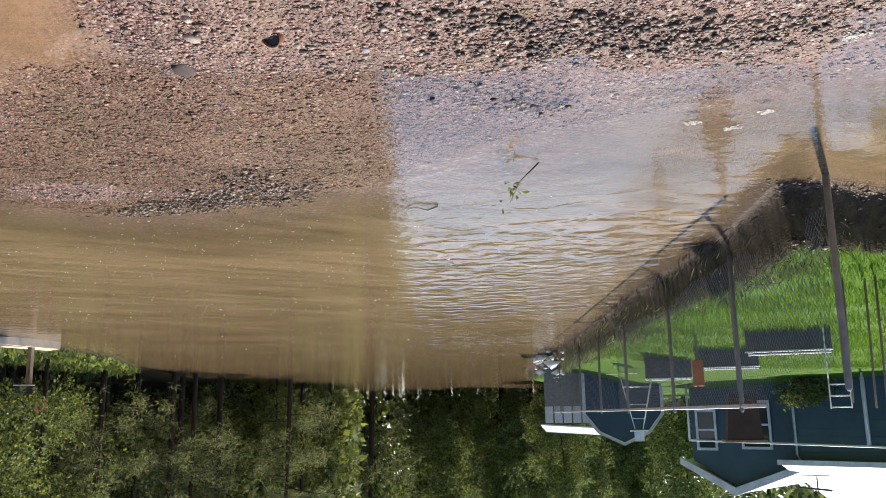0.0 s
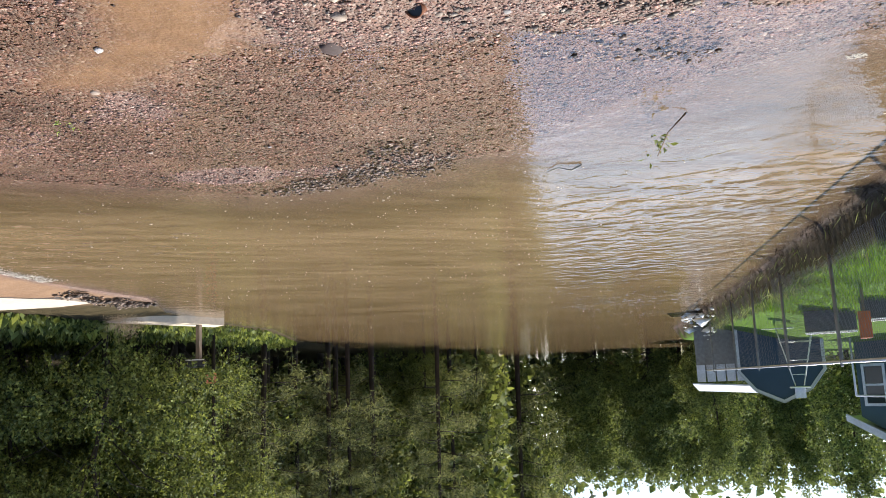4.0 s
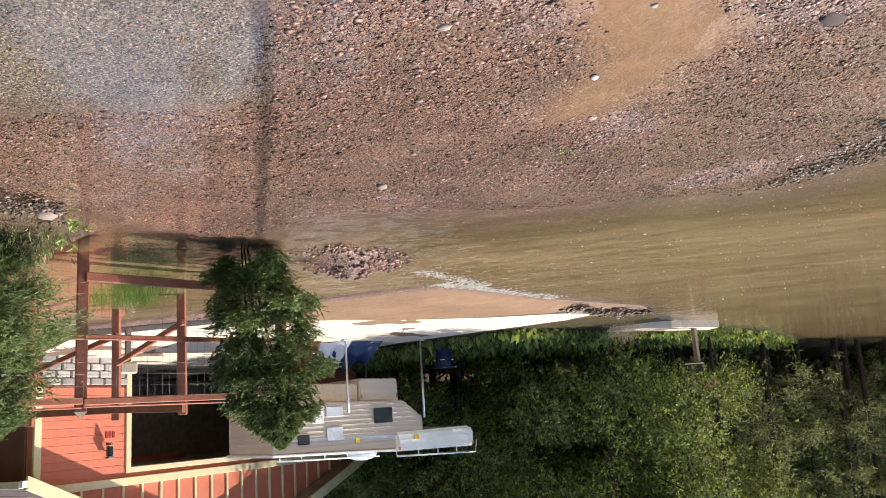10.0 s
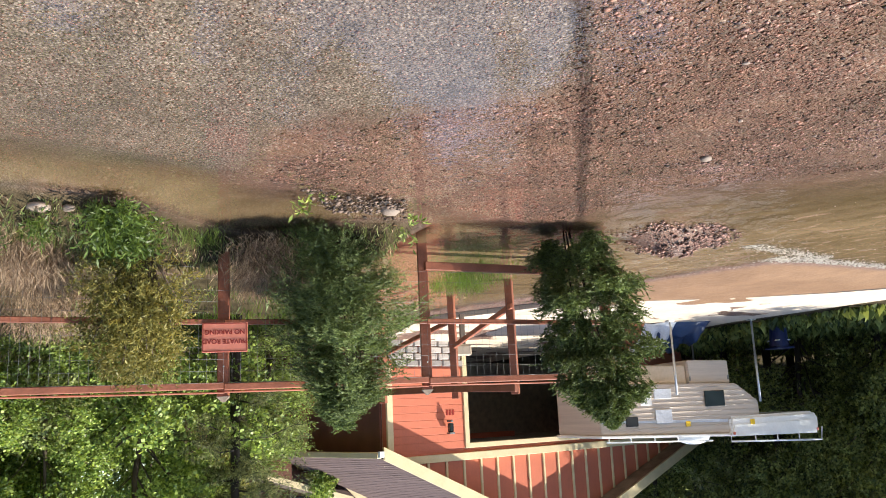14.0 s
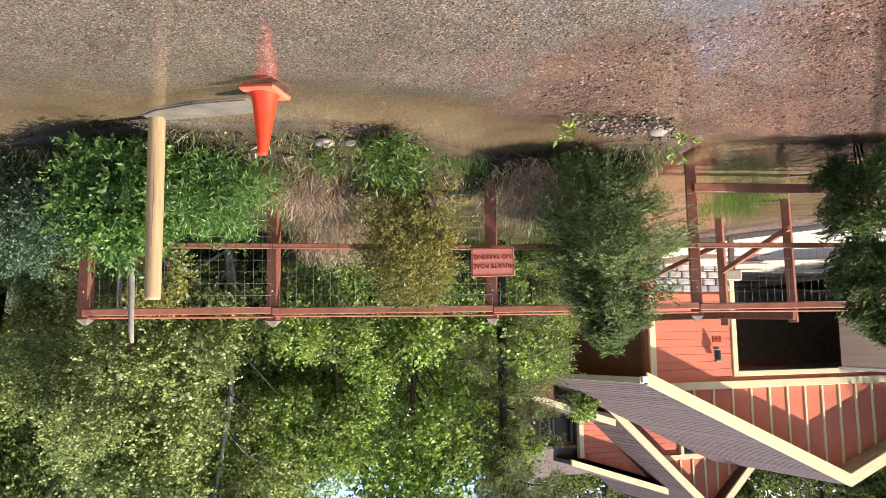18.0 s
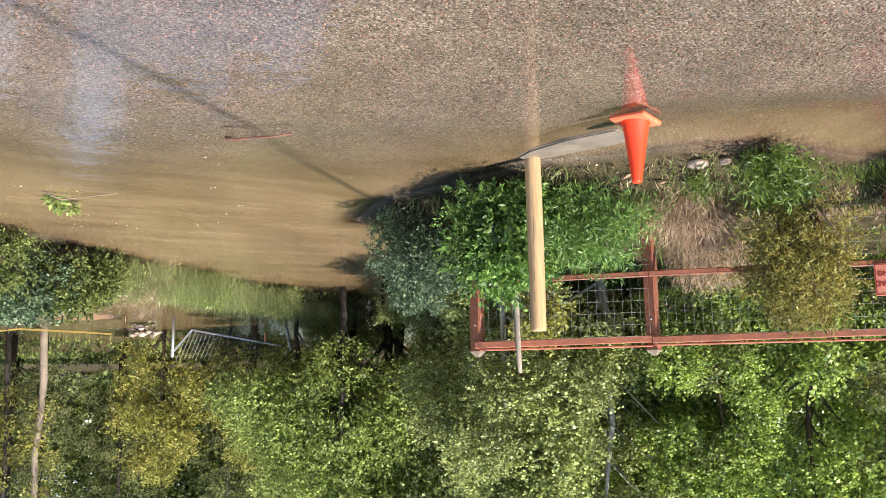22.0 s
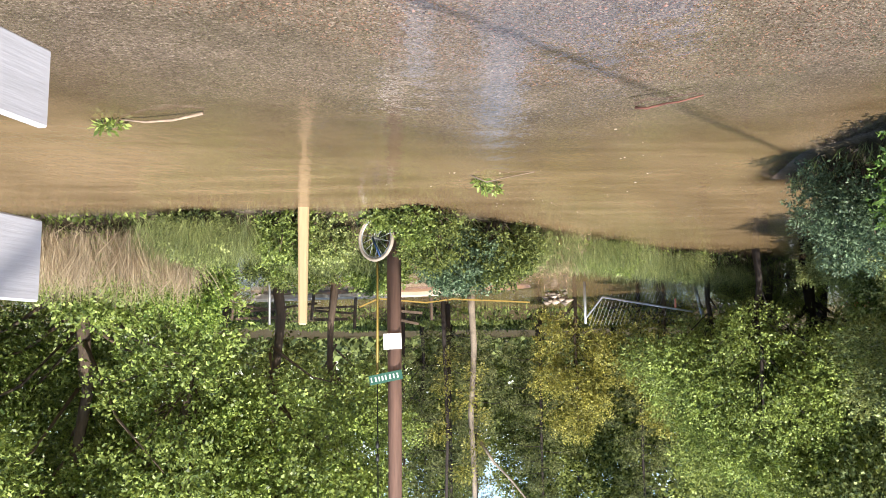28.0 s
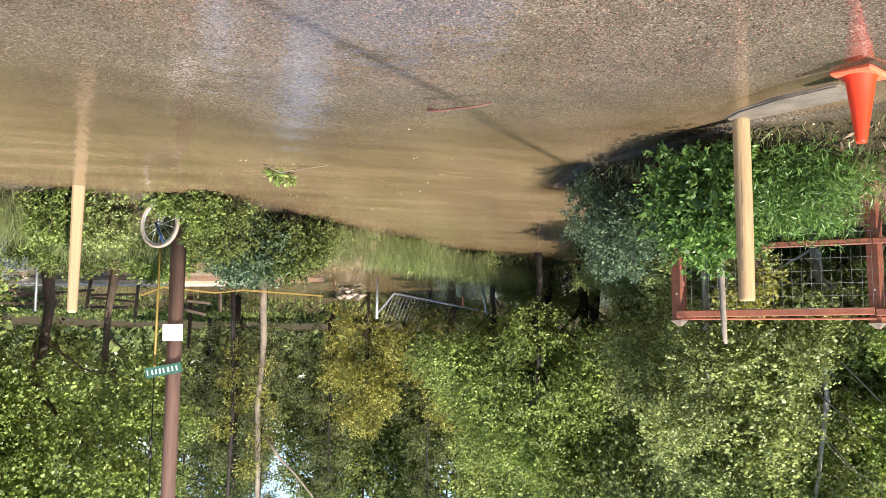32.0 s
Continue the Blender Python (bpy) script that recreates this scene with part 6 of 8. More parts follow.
# overhead cables, whose shadows cross the ground
for za, (ax, ay), (bx, by) in ((6.5, (1.6, 0.6), (6.1, 2.65)), (6.3, (1.2, -3.55), (4.6, -4.1))):
    off = Vector((TO_SUN.x, TO_SUN.y, 0)) * (za / TO_SUN.z)
    a_, b_ = Vector((ax, ay, za)) + off, Vector((bx, by, za)) + off
    d_ = (b_ - a_) * 3.2
    ob = tubes("overhead_cable", [[(a_ - d_ + Vector((0, 0, 0.6)), 0.019), ((a_ + b_) / 2, 0.019), (b_ + d_ + Vector((0, 0, 0.6)), 0.019)]], "cable", None, 6)
    tagged(ob, "black overhead cable strung above the road", "cable")

# stones that can be told apart
def stone(at, r, material, label, squash=0.5, seed=1):
    bm = bmesh.new()
    bmesh.ops.create_icosphere(bm, subdivisions=2, radius=1)
    for v in bm.verts:
        k = 1 + 0.3 * noise.noise(v.co * 1.3 + Vector((seed * 3.7, 0, 0)))
        v.co = Vector((v.co.x * k * r * 1.2, v.co.y * k * r * 0.9, v.co.z * k * r * squash))
    return tagged(part("stone", bm, material, None, "", True, pose(at[0], at[1], top_at(*at) + r * squash * 0.05, 0, 0, seed * 40)), label, "stone", "loose stones")


stone((1.86, 3.56), 0.07, "box_brown", "flat blackish wet stone on the gravel", 0.25, 2)
stone((1.61, 3.18), 0.035, "pale_stone", "small pale stone in the debris", 0.6, 3)
stone((2.81, 2.0), 0.03, "pale_stone", "pale angular stone on the gravel", 0.5, 4)
stone((2.39, 2.06), 0.028, "pale_stone", "pale rounded stone on the gravel", 0.5, 5)
stone((5.15, 3.12), 0.045, "pale_stone", "pinkish stone half under the shallow water", 0.5, 6)
stone((6.75, 1.12), 0.07, "pale_stone", "pale stone at the verge", 0.9, 7)
for i, (sx_, sy_, sr) in enumerate(((2.9, 3.05, 0.05), (3.35, 3.5, 0.055), (3.6, 2.4, 0.035), (2.2, 2.7, 0.03), (4.4, 2.9, 0.035), (1.2, 3.4, 0.045), (0.9, 3.5, 0.04), (3.9, 4.6, 0.035), (4.6, 3.6, 0.03), (3.1, 4.9, 0.03), (6.6, -2.75, 0.09), (6.55, -1.55, 0.1), (6.6, -1.35, 0.07))):
    stone((sx_, sy_), sr * (0.5 if i < 10 else 0.8), "pale_stone" if i % 3 or i > 9 else "stone", "pale broken stone lying on the bank" if i > 9 else "loose stone among the gravel", 0.5, 10 + i)
pot = thing("buried_can", (1.27, 3.30, 0.0), "rusty can half buried in the debris, mouth open", "can")
bm = bmesh.new()
bmesh.ops.create_cone(bm, cap_ends=False, segments=24, radius1=0.05, radius2=0.053, depth=0.08)
bmesh.ops.solidify(bm, geom=bm.faces[:], thickness=0.006)
part("wall", bm, "rust", pot, smooth=True, m=pose(0, 0, 0, 50, 0, 20))
# black disc just below the mouth, painting the shade of the hollow
bm = bmesh.new()
bmesh.ops.create_circle(bm, cap_ends=True, segments=24, radius=0.049)
part("inside", bm, "black", pot, "black disc standing in for the shade inside the can", m=pose(0, 0, 0, 50, 0, 20) @ pose(0, 0, 0.03))


# ridges of washed-up debris
def debris(name, poly, n, size, label, seed, lift=0.0):
    rg = np.random.default_rng(seed)
    x, y = scatter_zone(rg, n, poly)
    keep = waves(x, y, seed, 0.35, 3) + rg.normal(0, 0.3, len(x)) + 0.6 * np.clip(sdist(x, y, poly) / 0.25, 0, 1) > 0.42
    x, y = x[keep], y[keep]
    s = np.clip(rg.lognormal(math.log(size), 0.7, len(x)), size * 0.25, size * 3)
    z = np.maximum(bed(x, y), -0.01) + rg.random(len(x)) * lift
    ob = link_part(name, stones_mesh(name, rg, x, y, z, s, 0.5), M["mudchip"])
    return tagged(ob, label, "debris", kind="stuff")


debris("debris_ridge", [(4.3, 6.1), (3.6, 6.35), (2.4, 6.45), (1.9, 5.75), (1.95, 5.3), (2.6, 5.15), (3.2, 5.7)], 8000, 0.009, "dark wet ridge of washed-up bark and silt", 41, 0.015)
debris("debris_ridge", [(2.0, 2.95), (1.55, 3.2), (0.95, 3.5), (0.4, 3.95), (-0.05, 4.6), (0.3, 4.75), (0.8, 4.2), (1.0, 3.75), (1.9, 3.2)], 5500, 0.009, "dark clods and bark washed up on the gravel", 42, 0.012)
debris("debris_ridge", [(0.8, 3.1), (-0.7, 3.6), (-1.4, 3.4), (-1.3, 3.8), (-0.6, 4.1), (0.6, 3.7)], 4500, 0.009, "dark clods and stones beside the thin water", 43, 0.012)
debris("debris_ridge", [(7.0, 3.7), (7.6, 3.4), (8.6, 4.3), (8.7, 5.1), (7.7, 5.2), (7.1, 4.5)], 9000, 0.011, "heap of coarse reddish gravel standing out of the flood", 44, 0.03).data.materials[0] = M["pebble"]
debris("debris_ridge", [(9.9, 9.8), (10.3, 12.4), (10.7, 12.2), (10.3, 9.8)], 4200, 0.020, "dark flotsam along the sandbar", 45, 0.08)
debris("debris_ridge", [(-1.2, 6.5), (-1.6, 6.4), (-3.0, 7.3), (-2.6, 7.7), (-1.6, 7.0)], 1500, 0.012, "muddy clods along the edge of the lawn", 46, 0.04)
debris("debris_ridge", [(6.1, 0.3), (6.35, 1.2), (7.0, 1.5), (7.2, 1.2), (6.7, 0.5)], 3200, 0.011, "gravel and bark heaped at the foot of the shrub", 47, 0.05)
for sd, poly in ((81, [(2.0, 2.95), (1.55, 3.2), (0.95, 3.5), (0.4, 3.95), (-0.05, 4.6), (0.3, 4.75), (0.8, 4.2), (1.0, 3.75), (1.9, 3.2)]), (82, [(4.3, 6.1), (3.6, 6.35), (2.4, 6.45), (1.9, 5.75), (1.95, 5.3), (2.6, 5.15), (3.2, 5.7)]), (83, [(0.8, 3.1), (-0.7, 3.6), (-1.4, 3.4), (-1.3, 3.8), (-0.6, 4.1), (0.6, 3.7)])):
    rg = np.random.default_rng(sd)
    x, y = scatter_zone(rg, 420, poly, -0.15)
    s_ = np.clip(rg.lognormal(-4.3, 0.4, len(x)), 0.006, 0.03)
    ob = link_part("debris_stones", stones_mesh("debris_stones", rg, x, y, bed(x, y) + s_ * 0.2, s_, 0.6), M["pale_chip"])
    tagged(ob, "pale broken stones among the washed-up debris", "stones", kind="stuff")
# pale solid bits for drifting foam and for glints of light on the water
rg = np.random.default_rng(48)
fx = np.concatenate([rg.normal(2.5, 1.3, 500), rg.uniform(2.5, 9.5, 900), rg.uniform(2, 12, 500), rg.uniform(3.5, 8.5, 60), rg.uniform(5.6, 9, 90)])
fy = np.concatenate([rg.normal(8.5, 1.6, 500), rg.uniform(5.0, 13, 900), rg.uniform(12, 24, 500), rg.uniform(-8.0, -4.5, 60), rg.uniform(-10, -3, 90)])
ok = bed(fx, fy) < -0.03
fx, fy = fx[ok], fy[ok]
ob = link_part("floating_flecks", stones_mesh("floating_flecks", rg, fx, fy, np.full(len(fx), 0.003), rg.lognormal(-5.5, 0.45, len(fx)) * (1 + 0.05 * np.hypot(fx, fy)), 0.3), M["foam"])
tagged(ob, "pale flecks of foam and petals on the flood, with glints of light put in as solid flecks", "foam", kind="stuff")
for i, (cx, cy, L, ang) in enumerate(((9.22, 7.7, 2.9, 76), (8.5, 6.3, 1.8, 66), (-0.95, 5.15, 0.12, 20), (-0.7, 5.0, 0.1, 10), (-1.35, 3.95, 0.12, 0), (-1.1, 4.9, 0.08, 30))):
    rgf = np.random.default_rng(60 + i)
    n = int(60 + 420 * L)
    u, w_ = rgf.uniform(-L / 2, L / 2, n), rgf.normal(0, 0.02 + 0.03 * L, n)
    ca, sa = math.cos(radians(ang)), math.sin(radians(ang))
    ob = link_part("foam_line", stones_mesh("foam_line", rgf, cx + u * ca - w_ * sa, cy + u * sa + w_ * ca, np.full(n, 0.004), rgf.uniform(0.004, 0.010 + 0.005 * L, n), 0.25), M["foam"])
    tagged(ob, "line of whitish foam on the flood", "foam", kind="stuff")


# ---- shrubs along the verge ----
def shore(x, y):
    return (x, y, top_at(x, y))


conifer = plume_bush("conifer_shrub", 1, (7.75, 3.12, 0.0), 1.4, 2.0, 8200, 36, 0.17, 0.024, 0.36, "cypress", "dark green conifer shrub standing at the flooded verge", 0.25, 0.1, 0.17, 0.5)
conifer.matrix_basis = pose(7.75, 3.12, 0.0, 0, 0, 96)
plume_bush("feathery_shrub", 2, (7.6, 0.80, 0.0), 1.55, 1.9, 4300, 44, 0.40, 0.040, 0.15, "feather", "feathery grey-green shrub drooping over the verge", 0.1, 0.45, 0.0, 0.45)
bush("yellow_shrub", 3, (7.45, -0.92, 0.12), 1.1, 1.25, 20000, 0.036, "olive", "yellowish olive shrub growing before the fence", style="round", aspect=0.3)
bush("dead_brush", 4, (7.88, 0.1, 0.10), 1.15, 0.6, 8200, 0.2, "dead", "heap of dead brown stalks below the fence", "brush", "thatch", 0.035, None, 0.45)
bush("dead_brush", 5, (7.40, -1.75, 0.14), 1.15, 0.6, 8200, 0.2, "dead", "dead brown stalks below the fence by the shrub", "brush", "thatch", 0.035, None, 0.45)
bush("weed_clump", 6, (6.5, -3.15, 0.12), 1.05, 0.80, 15000, 0.05, "leaf_weed", "lush bright green weeds with broad leaves", "weeds", "round", 0.45)
bush("weed_clump", 7, (6.75, -2.5, 0.16), 1.05, 0.58, 17000, 0.06, "leaf_weed", "bright green grass and weeds behind the post", "weeds", "round", 0.16)
bush("grey_shrub", 8, (6.95, -4.15, 0.05), 1.2, 1.0, 26000, 0.031, "leaf_blue", "blue-green small-leaved shrub overhanging the flood", style="round", aspect=0.45)
bush("leafy_tuft", 9, (6.95, -1.0, 0.08), 1.5, 0.16, 4200, 0.065, "grass", "dark green long-leaved tuft on the bank", "plant", "round", 0.22, None, 0.5)
bush("grass_tuft", 17, (7.45, -0.45, 0.06), 0.8, 0.16, 700, 0.2, "grass", "low green grass tuft on the bank", "grass", "reed", 0.06, None, 0.4)
bush("leafy_tuft", 10, (6.8, -1.55, 0.10), 0.7, 0.12, 900, 0.055, "grass", "thin long-leaved tuft on the stony bank", "plant", "round", 0.2, None, 0.3)
bush("grass_tuft", 11, (9.6, 2.6, 0.0), 2.0, 0.28, 4200, 0.2, "lawn", "drowned green grass behind the fence", "grass", "reed", 0.02, None, 0.7)
bush("plantlet", 12, (6.45, 0.35, 0.0), 0.16, 0.14, 40, 0.06, "leaf_bright", "small bright green plant in the shallow water", "plant", "round", 0.35, None)
bush("plantlet", 13, (6.95, 1.35, 0.02), 0.22, 0.16, 60, 0.055, "leaf_bright", "small bright green plant by a pale stone", "plant", "round", 0.35, None)
bush("plantlet", 14, (6.25, 0.45, 0.0), 0.12, 0.10, 30, 0.045, "leaf_bright", "small plant at the water's edge", "plant", "round", 0.35, None)
bush("plantlet", 15, (3.88, 3.81, 0.0), 0.10, 0.04, 50, 0.022, "leaf_bright", "tiny green weed on the gravel", "plant", "round", 0.35, None)
bush("ivy", 16, tuple(hp(-0.1, 3.95, 2.7)), 1.7, 0.85, 5200, 0.075, "leaf_bright", "green ivy hanging over the porch eave", "ivy", "round", 0.7, "bark", 0.4)
bush("yellow_sprig", 18, (8.0, -3.45, 0.75), 0.8, 0.62, 2600, 0.05, "leaf_yellow", "yellowing leafy sprigs reaching over the fence rail", "plant", "round", 0.6, "bark", 0.5)
bush("dead_brush", 19, (9.3, -1.9, 0.2), 1.6, 0.85, 5200, 0.2, "dead", "brown tangled brush behind the fence", "brush", "thatch", 0.03, None, 0.7)
stem = thing("tree_stem", (7.0, -3.30, 0.1), "slender pale tree stem with torn bark", "stem")
tubes("wood", [[((0, 0, -0.1), 0.034), ((0.02, 0, 0.6), 0.03), ((0.03, 0.01, 1.45), 0.024), ((0.035, 0.02, 1.55), 0.014)]], "grey_bark", stem, 9)

# ---- trees behind the fence ----
tree_a = broad_tree("leafy_tree", 101, 6.5, 2.3, 58000, 0.062, "leaf_tree", "bark", 0.12, 0.09, label="leafy green tree behind the fence")
tree_b = broad_tree("yellow_tree", 102, 6.2, 2.0, 56000, 0.062, "leaf_bright", "bark", 0.10, 0.08, label="yellow-green leafy tree behind the fence", wide=0.9)
tree_c = broad_tree("grey_tree", 103, 6.5, 2.2, 76000, 0.056, "leaf_grey", "pale_bark", 0.12, 0.08, label="grey-green poplar with pale bark behind the fence", wide=0.9)
tree_d = broad_tree("yellowing_tree", 104, 5.0, 1.9, 24000, 0.075, "leaf_yellow", "bark", 0.10, 0.07, label="yellowing leafy tree in the damp yard")


def stand(ob, spots, first=True):
    """Set the first tree on its spot and copies on the others: heading, distance, scale, turn."""
    for i, (hd, d, sc, rz) in enumerate(spots):
        x, y = polar(hd, d)
        m = pose(x, y, top_at(x, y) - 0.02, 0, 0, rz)
        size3 = sc if isinstance(sc, tuple) else (sc, sc, sc)
        if i == 0:
            ob.matrix_basis = m
        else:
            ob_i = copy_thing(ob, m)
            ob_i.scale = size3
    first = spots[0][2]
    ob.scale = first if isinstance(first, tuple) else (first, first, first)


tree_f = broad_tree("leafy_tree", 106, 8.0, 3.3, 110000, 0.08, "leaf_lush", "dark_bark", 0.24, 0.14, label="leafy green tree overhanging the low bank")
stand(tree_a, [(112.5, 17.5, 0.75, 0), (88.2, 13.6, (0.5, 0.5, 0.32), 80), (110, 19, 0.9, 220)])
stand(tree_f, [(122.6, 18.5, 0.78, 0), (118.6, 18.5, 0.95, 140), (109.5, 25, 1.0, 40), (121.5, 23, 1.0, 250)])
stand(tree_b, [(101.8, 11.6, (0.55, 0.55, 0.50), 0), (96.3, 12.4, 0.78, 100), (106.8, 13.5, 0.72, 200), (95.5, 15.5, 0.6, 30)])
stand(tree_c, [(115.2, 11.3, (0.6, 0.6, 0.5), 0), (108.8, 12.0, (0.8, 0.8, 0.72), 120), (116.5, 15.5, (0.9, 0.9, 1.1), 60), (112.0, 13.4, (0.75, 0.75, 0.66), 310), (108.0, 16.5, 0.75, 250)])
stand(tree_d, [(136.8, 27, 0.85, 0), (131, 26, 0.8, 60), (91, 18.5, 0.6, 300)])

small_tree = broad_tree("small_tree", 109, 4.6, 1.9, 46000, 0.055, "leaf_tree", "dark_bark", 0.30, 0.07, label="green tree with a raised crown beside the bank", wide=0.6)
stand(small_tree, [(125.8, 15.2, 0.85, 0), (128.6, 16.5, 0.75, 130)])

# ---- south bank ----
tree_e = broad_tree("broad_tree", 105, 7.5, 3.0, 110000, 0.072, "leaf_tree", "bark", 0.10, 0.13, label="spreading green tree on the far bank", wide=0.5)
stand(tree_e, [(169, 14.8, 1.0, 0), (177, 15.5, 1.0, 90), (185, 16, 1.1, 20)])
tree_g = broad_tree("high_tree", 108, 7.0, 2.1, 60000, 0.066, "leaf_tree", "bark", 0.36, 0.10, label="green tree with a high crown over the far bank")
stand(tree_g, [(157.5, 15.5, 1.0, 0), (162.5, 14.5, 0.9, 130), (153.0, 21.0, 0.95, 250)])
SOUTH_LABELS = (
    ("reed_clump", 166.2, 11.4, 1.4, 0.95, 5100, "dry", "dry tan reeds along the far bank", "reed", 0.012),
    ("reed_clump", 171.0, 11.8, 1.8, 1.0, 6120, "dry", "dry tan reeds with green shoots along the far bank", "reed", 0.012),
    ("grass_clump", 163.0, 11.0, 1.4, 0.55, 6630, "grass_wild", "tall wild grass on the far bank", "reed", 0.012),
    ("grass_clump", 159.5, 10.8, 1.8, 0.6, 7140, "grass_wild", "tall wild grass beside the timber post", "reed", 0.012),
    ("grass_clump", 153.5, 11.3, 1.4, 0.5, 3570, "grass_wild", "green grass at the water's edge", "reed", 0.012),
    ("grass_clump", 137.0, 12.6, 2.2, 0.6, 7650, "grass_wild", "wild grass along the far bank", "reed", 0.012),
    ("grass_clump", 132.5, 14.4, 2.4, 0.6, 5100, "grass_wild", "green grass on the low bank", "reed", 0.012),
    ("grass_clump", 128.0, 16.2, 2.4, 0.5, 6630, "grass_wild", "thin wild grass on the low bank", "reed", 0.012),
    ("brush_clump", 139.5, 12.4, 1.4, 0.45, 5000, "dead", "dry tangled brush on the far bank", "mound", 0.05),
    ("leafy_bush", 145.6, 11.0, 1.5, 0.85, 9000, "leaf_blue", "dark green leafy bush beside the utility pole", "round", 0.5),
    ("leafy_bush", 142.8, 11.2, 1.2, 0.8, 6500, "leaf_wood", "dark green bush on the far bank", "round", 0.5),
    ("leafy_bush", 162.5, 12.2, 1.5, 1.1, 9000, "leaf_bright", "bright green bush under the spreading tree", "round", 0.5),
    ("leafy_bush", 156.5, 12.4, 1.6, 0.55, 7000, "leaf_wood", "shaded dark bush behind the timber post", "round", 0.5),
    ("leafy_bush", 151.0, 11.8, 1.3, 0.55, 5500, "leaf_tree", "green bush behind the bicycle wheel", "round", 0.5),
    ("leafy_bush", 168.0, 13.2, 2.2, 1.2, 8000, "leaf_tree", "green undergrowth behind the reeds", "round", 0.5),
    ("leafy_bush", 176.0, 13.6, 2.4, 1.4, 8000, "leaf_wood", "shaded undergrowth behind the reeds", "round", 0.5),
)
for i, (nm, hd, d, w, h, n, mt, lab, sty, asp) in enumerate(SOUTH_LABELS):
    x, y = polar(hd, d)
    bush(nm, 200 + i, (x, y, top_at(x, y)), w, h, int(n * 1.9) if sty == "round" else n, 0.043 if sty == "round" else 0.10 if sty == "mound" else 0.18, mt, lab, "grass" if sty == "reed" else "bush", sty, asp, None if sty in ("reed", "mound") else "bark", 0.9)

for i, (hd_, d_, w_, h_, mt_) in enumerate(((148.4, 10.0, 0.45, 0.5, "leaf_tree"), (150.6, 10.25, 0.4, 0.2, "leaf_tree"), (147.2, 10.3, 0.9, 0.75, "leaf_wood"), (154.5, 10.7, 0.8, 0.55, "leaf_grey"), (157.0, 10.6, 0.8, 0.7, "leaf_tree"), (162.5, 10.8, 1.0, 0.65, "leaf_grey"), (166.8, 11.6, 1.0, 0.8, "leaf_tree"), (171.5, 12.3, 1.1, 0.7, "leaf_bright"), (140.8, 11.9, 1.0, 0.55, "leaf_grey"), (134.8, 13.6, 0.9, 0.45, "leaf_tree"), (130.3, 15.2, 1.0, 0.45, "leaf_grey"), (120.6, 14.5, 1.8, 0.8, "leaf_grey"), (118.3, 15.5, 2.4, 1.2, "leaf_tree"), (124.0, 21.5, 2.6, 1.0, "leaf_lush"), (127.0, 17.0, 1.4, 0.5, "leaf_grey"))):
    x, y = polar(hd_, d_)
    bush("bank_shrub", 240 + i, (x, y, top_at(x, y) - 0.03), w_, h_, int(9500 * w_), 0.037, mt_, "low leafy shrub at the water's edge", "shrub", "round", 0.55)

# ---- woods ----
pine_a = pine_tree("pine", 301, 15, 3.0, 22000, "needle", "dark_bark", 0.08, 0.10, label="tall dark pine in the flooded woods")
pine_b = pine_tree("pine", 302, 14, 2.4, 15000, "needle", "dark_bark", 0.14, 0.085, label="tall thin pine with a bare lower trunk")
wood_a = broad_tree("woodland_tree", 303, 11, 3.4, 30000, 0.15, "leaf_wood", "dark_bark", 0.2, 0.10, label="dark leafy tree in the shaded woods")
wood_b = broad_tree("woodland_tree", 304, 9, 2.8, 26000, 0.13, "leaf_woodlight", "dark_bark", 0.12, 0.12, label="sunlit leafy tree at the edge of the woods")
edge_tree = broad_tree("woodland_tree", 309, 10, 3.0, 80000, 0.075, "leaf_wood", "dark_bark", 0.10, 0.075, 44, label="dark small-leaved tree at the edge of the woods")
stand(edge_tree, [(43.3, 20.5, (0.9, 0.9, 1.0), 40), (48.6, 21.5, (0.8, 0.8, 1.0), 250), (53.0, 22.5, 0.9, 120), (39.0, 24.0, 0.85, 300)])
stand(wood_b, [(43.5, 25.5, 0.45, 200), (50, 24, 0.42, 260), (22.5, 40, 0.5, 20), (19, 46, 0.5, 320), (57.5, 26, 0.7, 40), (134, 42, 1.0, 80), (145, 38, 0.8, 10), (40, 33, 0.8, 70)])
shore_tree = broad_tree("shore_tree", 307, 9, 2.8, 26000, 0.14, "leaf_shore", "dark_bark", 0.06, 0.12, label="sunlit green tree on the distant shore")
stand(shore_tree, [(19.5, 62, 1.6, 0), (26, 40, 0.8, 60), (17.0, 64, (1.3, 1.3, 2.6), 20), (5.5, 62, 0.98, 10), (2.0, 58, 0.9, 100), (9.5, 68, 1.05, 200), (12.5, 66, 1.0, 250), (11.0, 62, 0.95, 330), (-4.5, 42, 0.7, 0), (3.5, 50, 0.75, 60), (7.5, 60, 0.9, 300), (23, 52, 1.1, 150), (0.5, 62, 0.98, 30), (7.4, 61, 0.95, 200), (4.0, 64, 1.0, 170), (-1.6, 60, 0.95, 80)])
